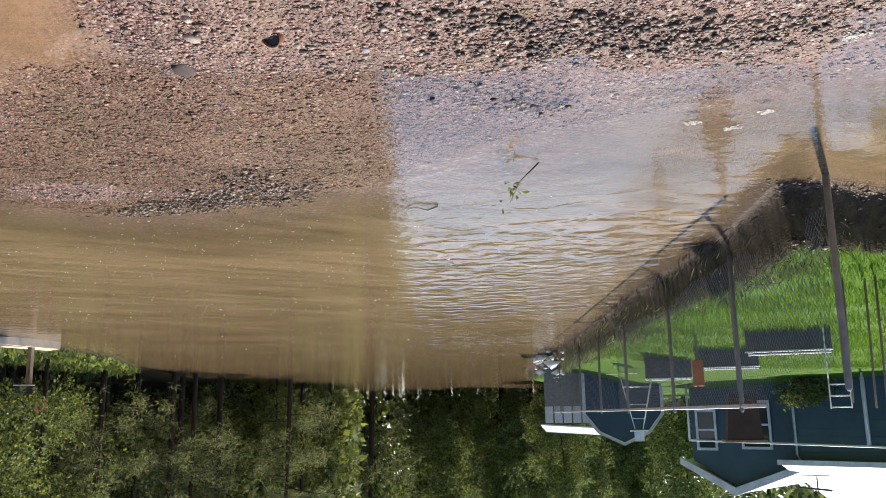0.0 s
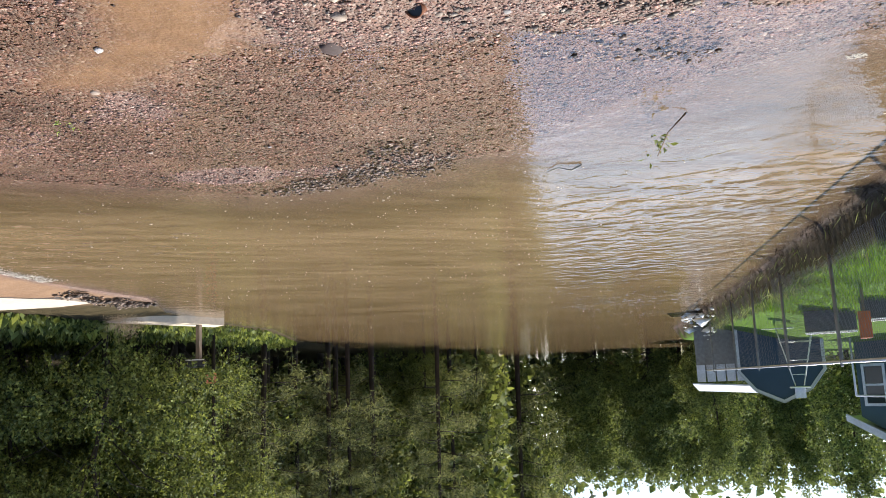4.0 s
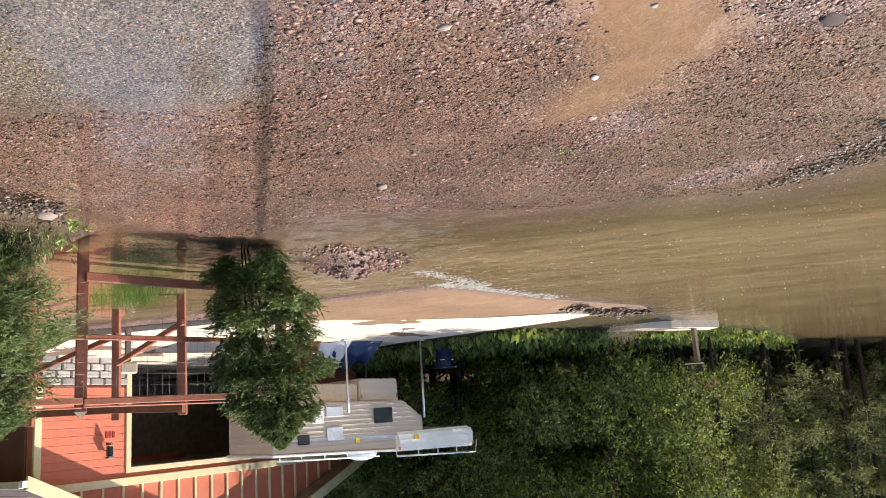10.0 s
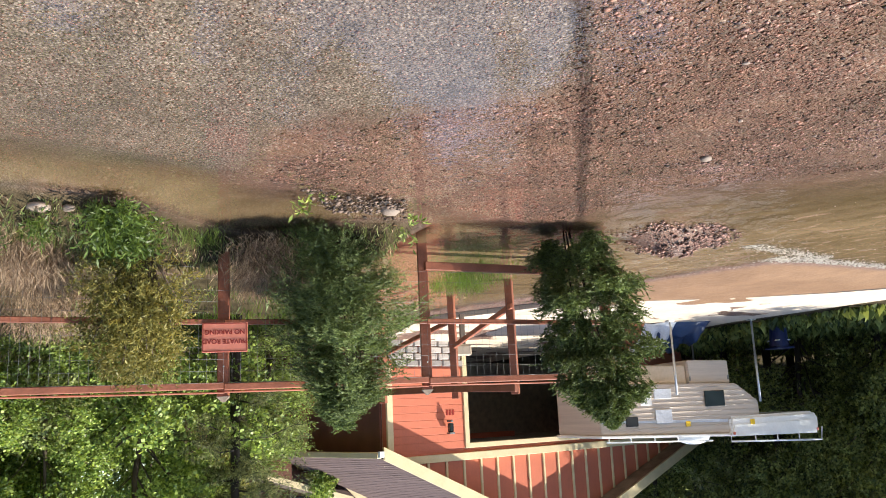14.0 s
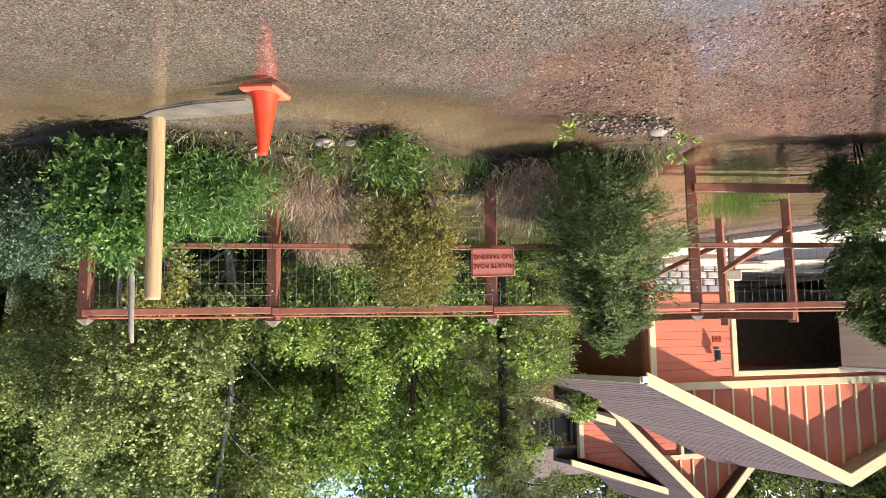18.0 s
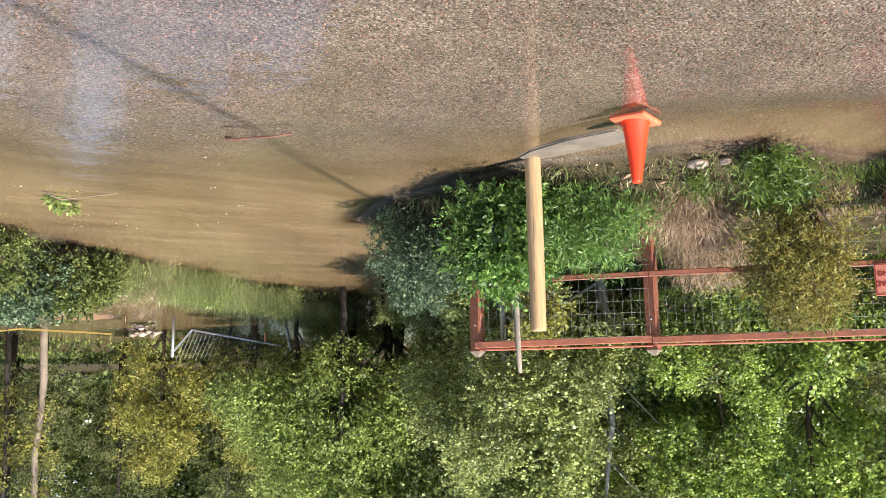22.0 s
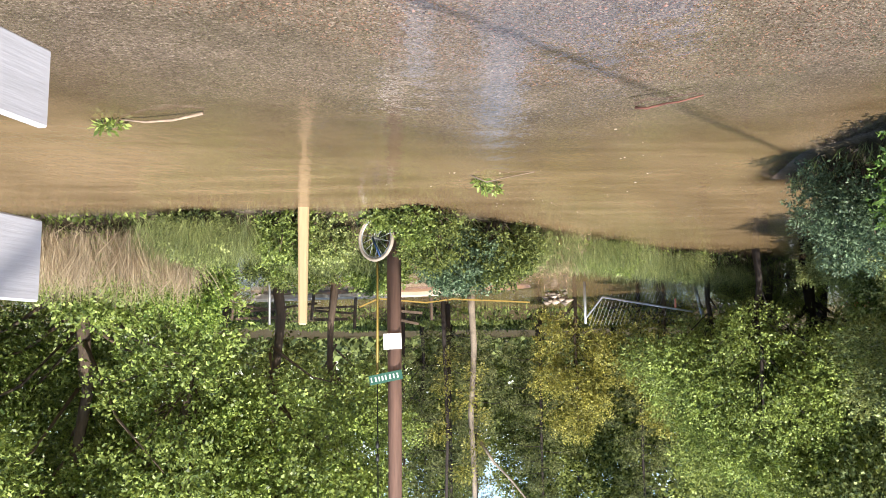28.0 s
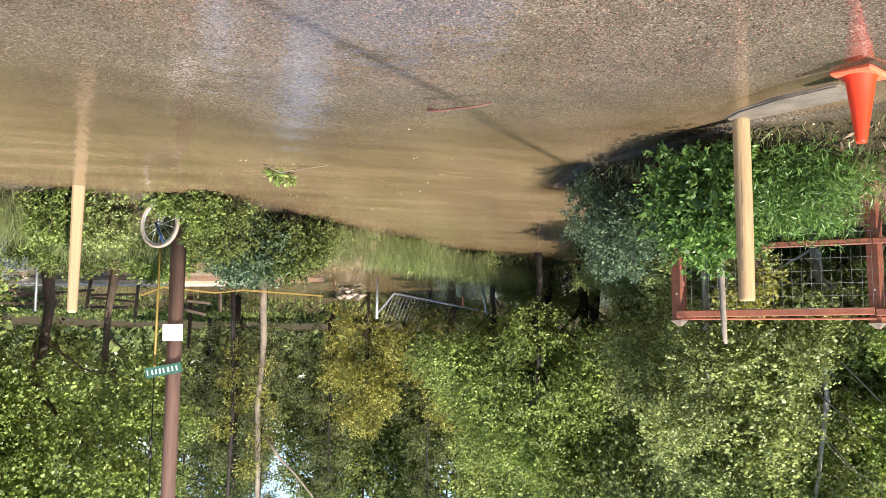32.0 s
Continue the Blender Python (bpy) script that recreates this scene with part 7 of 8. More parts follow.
stand(wood_a, [(22, 60, (1.7, 1.7, 2.4), 0), (18.6, 60, (1.4, 1.4, 2.4), 90), (29.5, 38, 1.2, 70), (36.5, 31, 1.0, 140), (41, 34, 1.1, 210), (48, 27, 0.95, 280), (53.5, 29, 1.1, 30), (60, 33, 1.1, 90), (66, 36, 1.0, 160), (131, 36, 1.0, 0), (136.5, 40, 1.1, 60), (139.2, 36, 0.7, 120), (147.0, 36, 0.85, 180), (17.8, 70, 1.6, 10), (25.5, 52, 1.4, 10), (-1, 60, 0.65, 120), (81, 34, 1.0, 10), (88, 30, 0.8, 60), (73, 40, 1.0, 0), (108, 28, 0.6, 0), (124, 28, 1.0, 0), (115, 30, 1.0, 100), (160, 28, 0.9, 0), (168, 26, 1.0, 90), (32.5, 40, 1.3, 200), (11, 66, 0.75, 50)])
stand(pine_a, [(33.2, 27.5, 0.85, 55), (35.0, 31, 0.9, 170), (42.0, 28, 0.9, 210), (49.5, 25.5, 0.95, 20), (57.5, 28, 1.0, 300), (21.6, 38, 1.0, 80), (20.8, 44, 1.1, 140), (16.2, 58, 1.7, 30), (28.5, 34.5, 1.0, 0), (38.5, 26.5, 1.0, 80), (45, 26, 1.0, 160), (55, 24.5, 1.0, 240), (31.5, 36, 1.1, 20), (62.5, 30, 1.0, 100), (20.5, 58, 1.5, 60), (70, 34, 1.0, 130), (89.3, 21, 0.6, 30), (86.5, 26, 0.8, 90), (139, 33, 0.7, 0), (145.3, 30, 0.8, 50), (24, 50, 1.3, 10)])
stand(pine_b, [(26.1, 36, 1.2, 0), (29.0, 32, 1.0, 50), (35.7, 28, 1.1, 100), (41.3, 25.5, 1.0, 150), (51.9, 25, 1.25, 200), (47.2, 27, 1.0, 20), (39.0, 27, 0.95, 70), (27.7, 33, 1.0, 130), (31.2, 31, 0.9, 170), (44.6, 26.5, 1.0, 220), (57.5, 31, 1.1, 250), (28, 44, 1.3, 300), (47, 33, 1.0, 350), (64.5, 27, 0.9, 25), (37, 38, 1.1, 75), (132.5, 32, 0.8, 0), (148.3, 31, 0.7, 50), (143.6, 27.5, 0.7, 120), (33.0, 30.5, 1.0, 10), (35.8, 29.5, 1.0, 200)])

spruce = pine_tree("spruce", 310, 16.0, 2.7, 60000, "needle", "dark_bark", 0.16, 0.18, label="narrow dark spruce behind the fence beside the house")
stand(spruce, [(90.4, 12.0, 0.4, 0)])

# low growth along the banks
def cover(name, poly, n, size, leafmat, label, seed, aspect=0.08, tall=1.0, edge=0.05):
    rg = np.random.default_rng(seed)
    x, y = scatter_zone(rg, n, poly, edge)
    keep = waves(x, y, seed, 0.7, 3) + rg.normal(0, 0.25, len(x)) > -0.3
    x, y = x[keep], y[keep]
    pts = np.stack([x, y, bed(x, y) - 0.01], 1)
    size = size * (1 + 0.55 * waves(x, y, seed + 7, 0.9, 3)) * rg.uniform(0.5, 1.25, len(x))
    up = np.stack([rg.normal(0, 0.45, len(x)), rg.normal(0, 0.45, len(x)), np.full(len(x), tall)], 1)
    ob = link_part(name, quads_mesh(name, leaves(rg, pts, size, aspect, along=up, spread=0.25)), M[leafmat])
    return tagged(ob, label, "grass", kind="stuff")


# dark leaf layer added to block light and give shade between the trees
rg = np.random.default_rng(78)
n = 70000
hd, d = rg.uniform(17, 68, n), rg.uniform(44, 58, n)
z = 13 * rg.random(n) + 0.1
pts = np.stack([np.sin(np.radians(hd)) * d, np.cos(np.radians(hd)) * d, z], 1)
tagged(link_part("inner_woods", quads_mesh("inner_woods", leaves(rg, pts, 0.42, 0.7)), M["leaf_wood"]), "dense dark leaf layer added for the shade between the trees", "woods", kind="stuff")
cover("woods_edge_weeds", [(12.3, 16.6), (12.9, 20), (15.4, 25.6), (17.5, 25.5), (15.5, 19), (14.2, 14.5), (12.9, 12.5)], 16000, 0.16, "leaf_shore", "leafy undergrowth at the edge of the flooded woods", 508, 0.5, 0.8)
# undergrowth in dark leaf tones, darkening the floor in place of tree shade
cover("floor_shade_weeds", [(12.4, 11.0), (15.1, 10.15), (19, 9.9), (24, 11), (24, 19), (15, 19), (12.6, 13.4)], 30000, 0.20, "leaf_wood", "leafy undergrowth in dark tones that stand in for shade on the woods floor", 509, 0.5, 0.8)
cover("verge_weeds", STRIP, 26000, 0.10, "grass_wild", "low weeds and grass covering the verge", 501)
cover("verge_litter", STRIP, 9000, 0.07, "dead", "dead stems and leaf litter on the verge", 502, 0.2, 0.3)
near_south = [(0.2, -12.4), (1.6, -11.6), (2.8, -10.6), (3.7, -9.85), (4.3, -9.5), (5.2, -9.3), (6.2, -8.8), (7.5, -9.2), (8.6, -9.5), (10.2, -9.75), (14.6, -9.6), (14.2, -11.2), (9.6, -11.8), (6.2, -11.4), (3, -12.6), (0.5, -13.6)]
cover("bank_grass_cover", near_south, 52000, 0.15, "grass_wild", "dense wild grass covering the far bank", 503, 0.06, 0.8, 0.0)
cover("bank_herbs", near_south, 46000, 0.055, "leaf_tree", "small broad-leaved weeds covering the far bank", 506, 0.6, 0.5, -0.1)
cover("bank_litter", near_south, 20000, 0.12, "dry", "dry stalks among the grass of the far bank", 504, 0.05, 0.7, 0.0)
cover("yard_weeds", [(10.0, -6.2), (9.8, -2), (10.6, 0.4), (13.5, 1.5), (16, 0), (16, -8.5), (12, -7.2)], 26000, 0.16, "grass", "green weeds in the damp yard behind the fence", 505, 0.08)

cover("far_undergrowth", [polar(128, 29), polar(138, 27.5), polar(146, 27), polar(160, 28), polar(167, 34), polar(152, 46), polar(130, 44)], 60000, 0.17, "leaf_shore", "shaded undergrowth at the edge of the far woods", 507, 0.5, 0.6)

# distant woods behind everything, far enough to stay put
rg = np.random.default_rng(77)
n = 200000
hd = rg.uniform(0, 360, n)
d = rg.uniform(70, 105, n)
topz = 15 + 4 * np.sin(np.radians(hd * 7)) + 2.5 * np.sin(np.radians(hd * 23 + 40))
low_gap = (hd < 14.8) | (hd > 335)
topz = np.where(low_gap, 11.2 + 0.8 * np.sin(np.radians(hd * 31)), topz)
topz = np.where((hd > 99.8) & (hd < 103.5), 8.0, topz)
topz = np.where((hd > 139.5) & (hd < 142.9) | (hd > 149.8) & (hd < 153.5), 9.5, topz)
z = topz * rg.random(n) + 0.1
z[:22000] = rg.uniform(0, 2.6, 22000)
d[:22000] = rg.uniform(62, 78, 22000)
pts = np.stack([np.sin(np.radians(hd)) * d, np.cos(np.radians(hd)) * d, z], 1)
far_woods = link_part("far_woods", quads_mesh("far_woods", leaves(rg, pts, 0.75, 0.7)), M["leaf_far"])
tagged(far_woods, "distant dark green woods round the flooded fields", "woods", kind="stuff")


# ---- lawn, chain-link fence and blue house ----
lawn_rng = np.random.default_rng(91)
x, y = scatter_zone(lawn_rng, 90000, [(-1.66, 6.95), (-1.46, 8.9), (-0.86, 11.6), (0.15, 18), (0.4, 19), (-6, 21), (-9, 12), (-6, 7.85), (-2.4, 7.5), (-1.95, 7.0)])
keep = waves(x, y, 92, 0.8, 3) + lawn_rng.normal(0, 0.3, len(x)) > -0.25
x, y = x[keep], y[keep]
pts = np.stack([x, y, bed(x, y) - 0.01], 1)
up = np.stack([lawn_rng.normal(0, 0.35, len(x)), lawn_rng.normal(0, 0.35, len(x)), np.ones(len(x))], 1)
tagged(link_part("lawn_grass", quads_mesh("lawn_grass", leaves(lawn_rng, pts, 0.10, 0.10, along=up, spread=0.2)), M["lawn"]), "bright green sunlit lawn grass", "grass", kind="stuff")

CL0, CLD = Vector((-1.77, 6.42, 0)), Vector((0.176, 0.984, 0))
chain = thing("chain_link_fence", (0, 0, 0), "galvanised chain-link fence along the lawn, top rail and posts", "fence")
STEPS = [0, 2.34, 5.0, 8.1, 10.85, 13.7, 17.9, 21.6]
for i, s in enumerate(STEPS):
    p = CL0 + CLD * s
    zt = 1.56 if i == 0 else 1.70
    r = 0.026 if i == 0 else 0.023
    tubes("post", [[(p + Vector((0, 0, -0.2)), r), (p + Vector((0, 0, zt)), r), (p + Vector((0, 0, zt + 0.03)), r * 0.5)]], "dull_steel", chain, 10)
tubes("top_rail", [[(CL0 + CLD * 1.7 + Vector((0, 0, 1.67)), 0.02), (CL0 + CLD * 21.6 + Vector((0, 0, 1.67)), 0.02)]], "steel", chain, 8)


def link_top(s):
    return 1.44 + 0.22 * min(1, max(0, s / 1.6)) ** 0.7 - (0.05 if 0.1 < s < 1.6 else 0)


V = []
nrm = Vector((CLD.y, -CLD.x, 0))


def wire(a, b, r=0.0021):
    d = (b - a).normalized()
    s = d.cross(nrm).normalized() * r
    t = nrm * r
    V.append([a - s, b - s, b + t, a + t])
    V.append([a + t, b + t, b + s, a + s])


for s_end, step in ((9.0, 0.06), (21.6, 0.16)):
    s_begin = 0.0 if s_end < 10 else 9.0
    k = s_begin - 1.4
    while k < s_end:
        for sign_ in (1, -1):
            # one wire climbs along the fence, the other comes down
            lo_s, hi_s = (k, k + 1.35) if sign_ == 1 else (k + 1.35, k)
            seg = []
            for f in np.linspace(0, 1, 7):
                s = lo_s + (hi_s - lo_s) * f
                z = 0.22 + 1.43 * f
                if s_begin <= s <= s_end and z <= link_top(s):
                    seg.append(CL0 + CLD * s + Vector((0, 0, z)))
                else:
                    if len(seg) > 1:
                        wire(seg[0], seg[-1])
                    seg = []
            if len(seg) > 1:
                wire(seg[0], seg[-1])
        k += step
link_part("chain_mesh", quads_mesh("chain_mesh", np.array([[tuple(p) for p in q] for q in V])), M["dull_steel"], chain, "woven galvanised wire mesh")

# raised planters, stakes and garden things
LZ = 0.42


def planter(hd0, hd1, d, z0, z1, label):
    ax, ay = polar(hd0, d)
    bx, by = polar(hd1, d)
    root = thing("planter", ((ax + bx) / 2, (ay + by) / 2, z0), label, "planter", "raised planters on the lawn", rz=-math.degrees(math.atan2(by - ay, bx - ax)) * -1)
    L = math.hypot(bx - ax, by - ay)
    box("wall", root, "grey_block", (0, -0.35, (z1 - z0) / 2), (L, 0.05, z1 - z0))
    box("wall", root, "grey_block", (0, 0.35, (z1 - z0) / 2), (L, 0.05, z1 - z0))
    for sx2 in (-1, 1):
        box("end_wall", root, "grey_block", (sx2 * (L / 2 - 0.025), 0, (z1 - z0) / 2), (0.05, 0.65, z1 - z0))
    box("rim", root, "white", (0, -0.37, z1 - z0 + 0.012), (L + 0.03, 0.07, 0.024))
    box("rim", root, "white", (0, 0.37, z1 - z0 + 0.012), (L + 0.03, 0.07, 0.024))
    box("soil", root, "dark_room", (0, 0, z1 - z0 - 0.06), (L - 0.1, 0.6, 0.06))


planter(-5.4, -2.5, 18.6, 0.60, 1.02, "dark grey raised planter with a white rim on the lawn")
planter(-9.6, -5.8, 16.6, 0.52, 0.92, "dark grey raised planter with a pale rim on the lawn")
planter(-14.0, -9.1, 14.2, 0.46, 0.82, "long dark raised planter with a white rim on the lawn")
# dark leaves added where the foot of the house lies in shade
bush("skirt_shade_bush", 402, (*polar(-12.0, 24.6), 0.84), 1.9, 0.8, 5200, 0.06, "leaf_wood", "dark bush standing in for the shaded foot of the house", "hedge", "round", 0.5, "bark", 0.7)

ob_ = thing("orange_box", (*polar(-5.95, 14.5), LZ), "orange-brown painted box on a garden stake", "box")
box("stake", ob_, "old_wood", (0, 0, 0.2), (0.04, 0.04, 0.55))
box("case", ob_, "orange_box", (0, 0, 0.68), (0.17, 0.15, 0.42), bevel=0.01)
bb = thing("nest_box", (*polar(-8.65, 10.6), LZ), "dark brown wooden nest box on a tall steel post", "nest box")
tubes("post", [[((0, 0, -0.3), 0.03), ((0, 0, 1.25), 0.028)]], "dull_steel", bb, 8)
bm = bmesh.new()
v = [bm.verts.new(p) for p in ((-0.15, -0.12, 1.1), (0.15, -0.12, 1.1), (0.15, 0.12, 1.1), (-0.15, 0.12, 1.1), (-0.20, -0.14, 1.62), (0.20, -0.14, 1.62), (0.20, 0.14, 1.62), (-0.20, 0.14, 1.62))]
for f in ((3, 2, 1, 0), (0, 1, 5, 4), (1, 2, 6, 5), (2, 3, 7, 6), (3, 0, 4, 7), (4, 5, 6, 7)):
    bm.faces.new([v[i] for i in f])
part("case", bm, "box_brown", bb)
box("roof", bb, "old_wood", (0, 0, 1.64), (0.46, 0.34, 0.03))

mill = thing("garden_windmill", (*polar(-1.76, 22.4), 0.72), "white metal garden windmill tower before the shed", "windmill")
for sx2 in (-1, 1):
    for sy2 in (-1, 1):
        tubes("leg", [[((sx2 * 0.42, sy2 * 0.42, 0.0), 0.010), ((sx2 * 0.10, sy2 * 0.10, 1.42), 0.010)]], "white", mill, 5)
for z_, w_ in ((0.35, 0.36), (0.8, 0.25), (1.15, 0.17)):
    tubes("crossbar", [[((-w_, -w_, z_), 0.008), ((w_, -w_, z_), 0.008), ((w_, w_, z_), 0.008), ((-w_, w_, z_), 0.008), ((-w_, -w_, z_), 0.008)]], "white", mill, 5)
box("platform", mill, "white", (0, 0, 1.46), (0.46, 0.46, 0.03))
box("gear_box", mill, "tarp_grey", (0, 0, 1.60), (0.24, 0.2, 0.24))
tubes("base_bar", [[((-0.75, 0, 0.0), 0.016), ((0.75, 0, 0.0), 0.016)]], "white", mill, 6)

# shed with a barn-shaped end
shed = thing("garden_shed", (0, 0, 0), "dark blue garden shed with white trim and metal roof", "shed")
SXY = Vector((*polar(-0.75, 25.5), 0))


def shp(u, q, z):
    return SXY + Vector((u, q, z))


end = [(-1.15, LZ - 0.1), (1.15, LZ - 0.1), (1.15, 1.72), (0.72, 2.28), (0.0, 2.62), (-0.72, 2.28), (-1.15, 1.72)]
bm = bmesh.new()
a = [bm.verts.new(shp(u, 0, z)) for u, z in end]
b = [bm.verts.new(shp(u, 3.0, z)) for u, z in end]
bm.faces.new(a)
bm.faces.new(list(reversed(b)))
for i in range(len(a)):
    j = (i + 1) % len(a)
    bm.faces.new((a[j], a[i], b[i], b[j]))
bmesh.ops.recalc_face_normals(bm, faces=bm.faces)
part("body", bm, "shed_blue", shed)
for (u0, z0), (u1, z1) in zip(end[2:], end[3:]):
    beam("trim", shed, "tarp_grey", shp(u0, -0.03, z0), shp(u1, -0.03, z1), 0.05, 0.09)
for (u0, z0), (u1, z1) in zip(end[2:6], end[3:7]):
    slab("roof_plane", shed, "metal_roof", [shp(u0, -0.1, z0 + 0.05), shp(u0, 3.1, z0 + 0.05), shp(u1, 3.1, z1 + 0.05), shp(u1, -0.1, z1 + 0.05)], 0.03)
for u in (-1.12, 1.12):
    box("corner_trim", shed, "tarp_grey", shp(u, -0.03, 1.07), (0.09, 0.05, 1.3))
side_wall = thing("lean_to", (*polar(2.2, 27), 0), "grey sheet-metal lean-to beside the shed", "lean-to")
box("wall", side_wall, "dull_steel", (0, 0, 1.1), (1.9, 2.0, 1.5))
for k in range(7):
    box("sheet", side_wall, "tarp_grey", (-0.85 + k * 0.28, -1.02, 1.75), (0.24, 0.03, 0.5))
slab("roof_plane", side_wall, "metal_roof", [(-1.1, -1.1, 2.2), (1.1, -1.1, 2.05), (1.1, 1.1, 2.3), (-1.1, 1.1, 2.45)], 0.04)

# blue house
bh = thing("blue_house", (0, 0, 0), "dark blue house with white trim and pale metal roof", "house")
gw0, gw1 = Vector((*polar(-5.0, 28.5), 0)), Vector((*polar(-11.6, 27.0), 0))
gd = (gw1 - gw0).normalized()
gn = Vector((gd.y, -gd.x, 0))
if gn.y > 0:
    gn = -gn
GL = (gw1 - gw0).length


def bp_(s, q, z):
    return gw0 + gd * s - gn * q + Vector((0, 0, z))


def bprism(name, material, outline, q0, q1, label=""):
    bm = bmesh.new()
    a = [bm.verts.new(bp_(s, q0, z)) for s, z in outline]
    b = [bm.verts.new(bp_(s, q1, z)) for s, z in outline]
    bm.faces.new(a)
    bm.faces.new(list(reversed(b)))
    for i in range(len(a)):
        j = (i + 1) % len(a)
        bm.faces.new((a[j], a[i], b[i], b[j]))
    bmesh.ops.recalc_face_normals(bm, faces=bm.faces)
    return part(name, bm, material, bh, label)


bprism("gable_wall", "blue_house", [(0, 0.2), (GL, 0.2), (GL, 3.25), (GL * 0.42, 4.05), (0, 3.25)], 0, 6)
bprism("barge_board", "tarp_grey", [(-0.3, 3.15), (-0.3, 3.35), (GL * 0.42, 4.25), (GL * 0.42, 4.0)], -0.35, -0.25)
bprism("barge_board", "tarp_grey", [(GL + 0.05, 3.25), (GL * 0.42, 4.0), (GL * 0.42, 4.25), (GL + 0.05, 3.45)], -0.35, -0.25)
slab("roof_plane", bh, "metal_roof", [bp_(-0.3, -0.3, 3.3), bp_(-0.3, 6, 3.3), bp_(GL * 0.42, 6, 4.2), bp_(GL * 0.42, -0.3, 4.2)], 0.08)
slab("roof_plane", bh, "metal_roof", [bp_(GL, -0.3, 3.4), bp_(GL, 6, 3.4), bp_(GL * 0.42, 6, 4.2), bp_(GL * 0.42, -0.3, 4.2)], 0.08)
bprism("wing_wall", "blue_house", [(GL, 0.2), (GL + 9, 0.2), (GL + 9, 3.2), (GL, 3.2)], -0.7, 6)
for k in range(11):
    z = 0.7 + k * 0.22
    bprism("siding_board", "blue_house", [(GL + 0.1, z), (GL + 9, z), (GL + 9, z + 0.21), (GL + 0.1, z + 0.21)], -0.73, -0.7)
slab("wing_roof", bh, "metal_roof", [bp_(GL - 0.3, -1.1, 3.2), bp_(GL + 9.4, -1.1, 3.2), bp_(GL + 9.4, 3.5, 4.9), bp_(GL - 0.3, 3.5, 4.9)], 0.1)
bprism("gutter", "tarp_grey", [(GL - 0.3, 3.1), (GL + 9.4, 3.1), (GL + 9.4, 3.24), (GL - 0.3, 3.24)], -1.22, -1.1)
tubes("downspout", [[(bp_(GL + 0.1, -0.78, 0.5), 0.04), (bp_(GL + 0.1, -0.78, 2.95), 0.04), (bp_(GL + 0.3, -1.1, 3.1), 0.04)]], "tarp_grey", bh, 8)
for s, w2, z0, z1 in ((0.25, 0.55, 1.75, 2.85), (1.75, 0.8, 1.5, 2.8)):
    pane = bprism("window", "glass", [(s, z0), (s + w2, z0), (s + w2, z1), (s, z1)], -0.03, 0.0)
    for (a0, a1, c0, c1) in ((s - 0.08, s, z0 - 0.08, z1 + 0.08), (s + w2, s + w2 + 0.08, z0 - 0.08, z1 + 0.08), (s, s + w2, z1, z1 + 0.08), (s, s + w2, z0 - 0.08, z0), (s, s + w2, (z0 + z1) / 2 - 0.03, (z0 + z1) / 2 + 0.03)):
        bprism("window_frame", "tarp_grey", [(a0, c0), (a1, c0), (a1, c1), (a0, c1)], -0.06, -0.03)
for s in (GL + 2.0, GL + 3.7, GL + 5.5):
    bprism("corner_board", "tarp_grey", [(s, 0.7), (s + 0.1, 0.7), (s + 0.1, 2.7), (s, 2.7)], -0.78, -0.73)
tubes("porch_rail", [[(bp_(1.0, -2.0, 2.55), 0.03), (bp_(GL + 5, -2.6, 2.7), 0.03)], [(bp_(1.0, -2.0, 0.5), 0.03), (bp_(1.0, -2.0, 2.55), 0.03)], [(bp_(GL + 2.6, -2.4, 0.5), 0.03), (bp_(GL + 2.6, -2.4, 2.63), 0.03)], [(bp_(GL + 5, -2.6, 0.5), 0.03), (bp_(GL + 5, -2.6, 2.7), 0.03)]], "tarp_grey", bh, 6, "white pergola rail")
tubes("roof_antenna", [[(bp_(GL + 0.2, 0.2, 3.4), 0.02), (bp_(GL + 0.2, 0.2, 4.1), 0.02)], [(bp_(GL - 0.3, 0.2, 3.95), 0.03), (bp_(GL + 0.6, 0.2, 4.0), 0.03)]], "black", bh, 6)
chair = thing("garden_ladder", (*polar(-14.3, 12.5), LZ), "small white metal plant ladder on the lawn", "plant ladder")
for sx2 in (-0.13, 0.13):
    tubes("rail", [[((sx2, 0, 0.9), 0.010), ((sx2, 0, 1.29), 0.010)]], "white", chair, 6)
    tubes("leg", [[((sx2, 0, 0.0), 0.01), ((sx2, 0, 0.9), 0.01)]], "white", chair, 6)
for z in (0.97, 1.12, 1.27):
    tubes("rung", [[((-0.13, 0, z), 0.01), ((0.13, 0, z), 0.01)]], "white", chair, 6)
for i, (hd, d, h) in enumerate(((-15.4, 9.0, 1.3), (-16.6, 9.3, 1.35), (-17.2, 9.2, 1.45), (-18.2, 9.5, 1.4))):
    st = thing("garden_stake", (*polar(hd, d), 0.36), "thin wooden plant stake in the lawn", "stake", "plant stakes")
    tubes("stick", [[((0, 0, -0.1), 0.014), ((0.03, 0.0, h), 0.011)]], "old_wood", st, 6)
bush("garden_plant", 401, (*polar(-19.2, 10.0), 0.4), 0.55, 1.2, 1100, 0.07, "leaf_bright", "staked leafy garden plant at the edge of the lawn", "plant", "round", 0.5)
lawn_bank = [(-1.75, 6.85), (-1.3, 8.9), (-0.7, 11.6), (0.3, 17.9), (2.2, 28.1), (1.9, 28.2), (0.0, 18), (-0.98, 11.7), (-1.56, 9), (-2.1, 7.2)]
cover("bank_grass", lawn_bank, 30000, 0.2, "grass_wild", "rough grass hanging over the bank below the fence", 415, 0.05, 0.8, 0.0)
cover("bank_roots", lawn_bank, 60000, 0.11, "root", "dark roots and dead stems on the muddy bank", 416, 0.06, 0.4, -0.15)
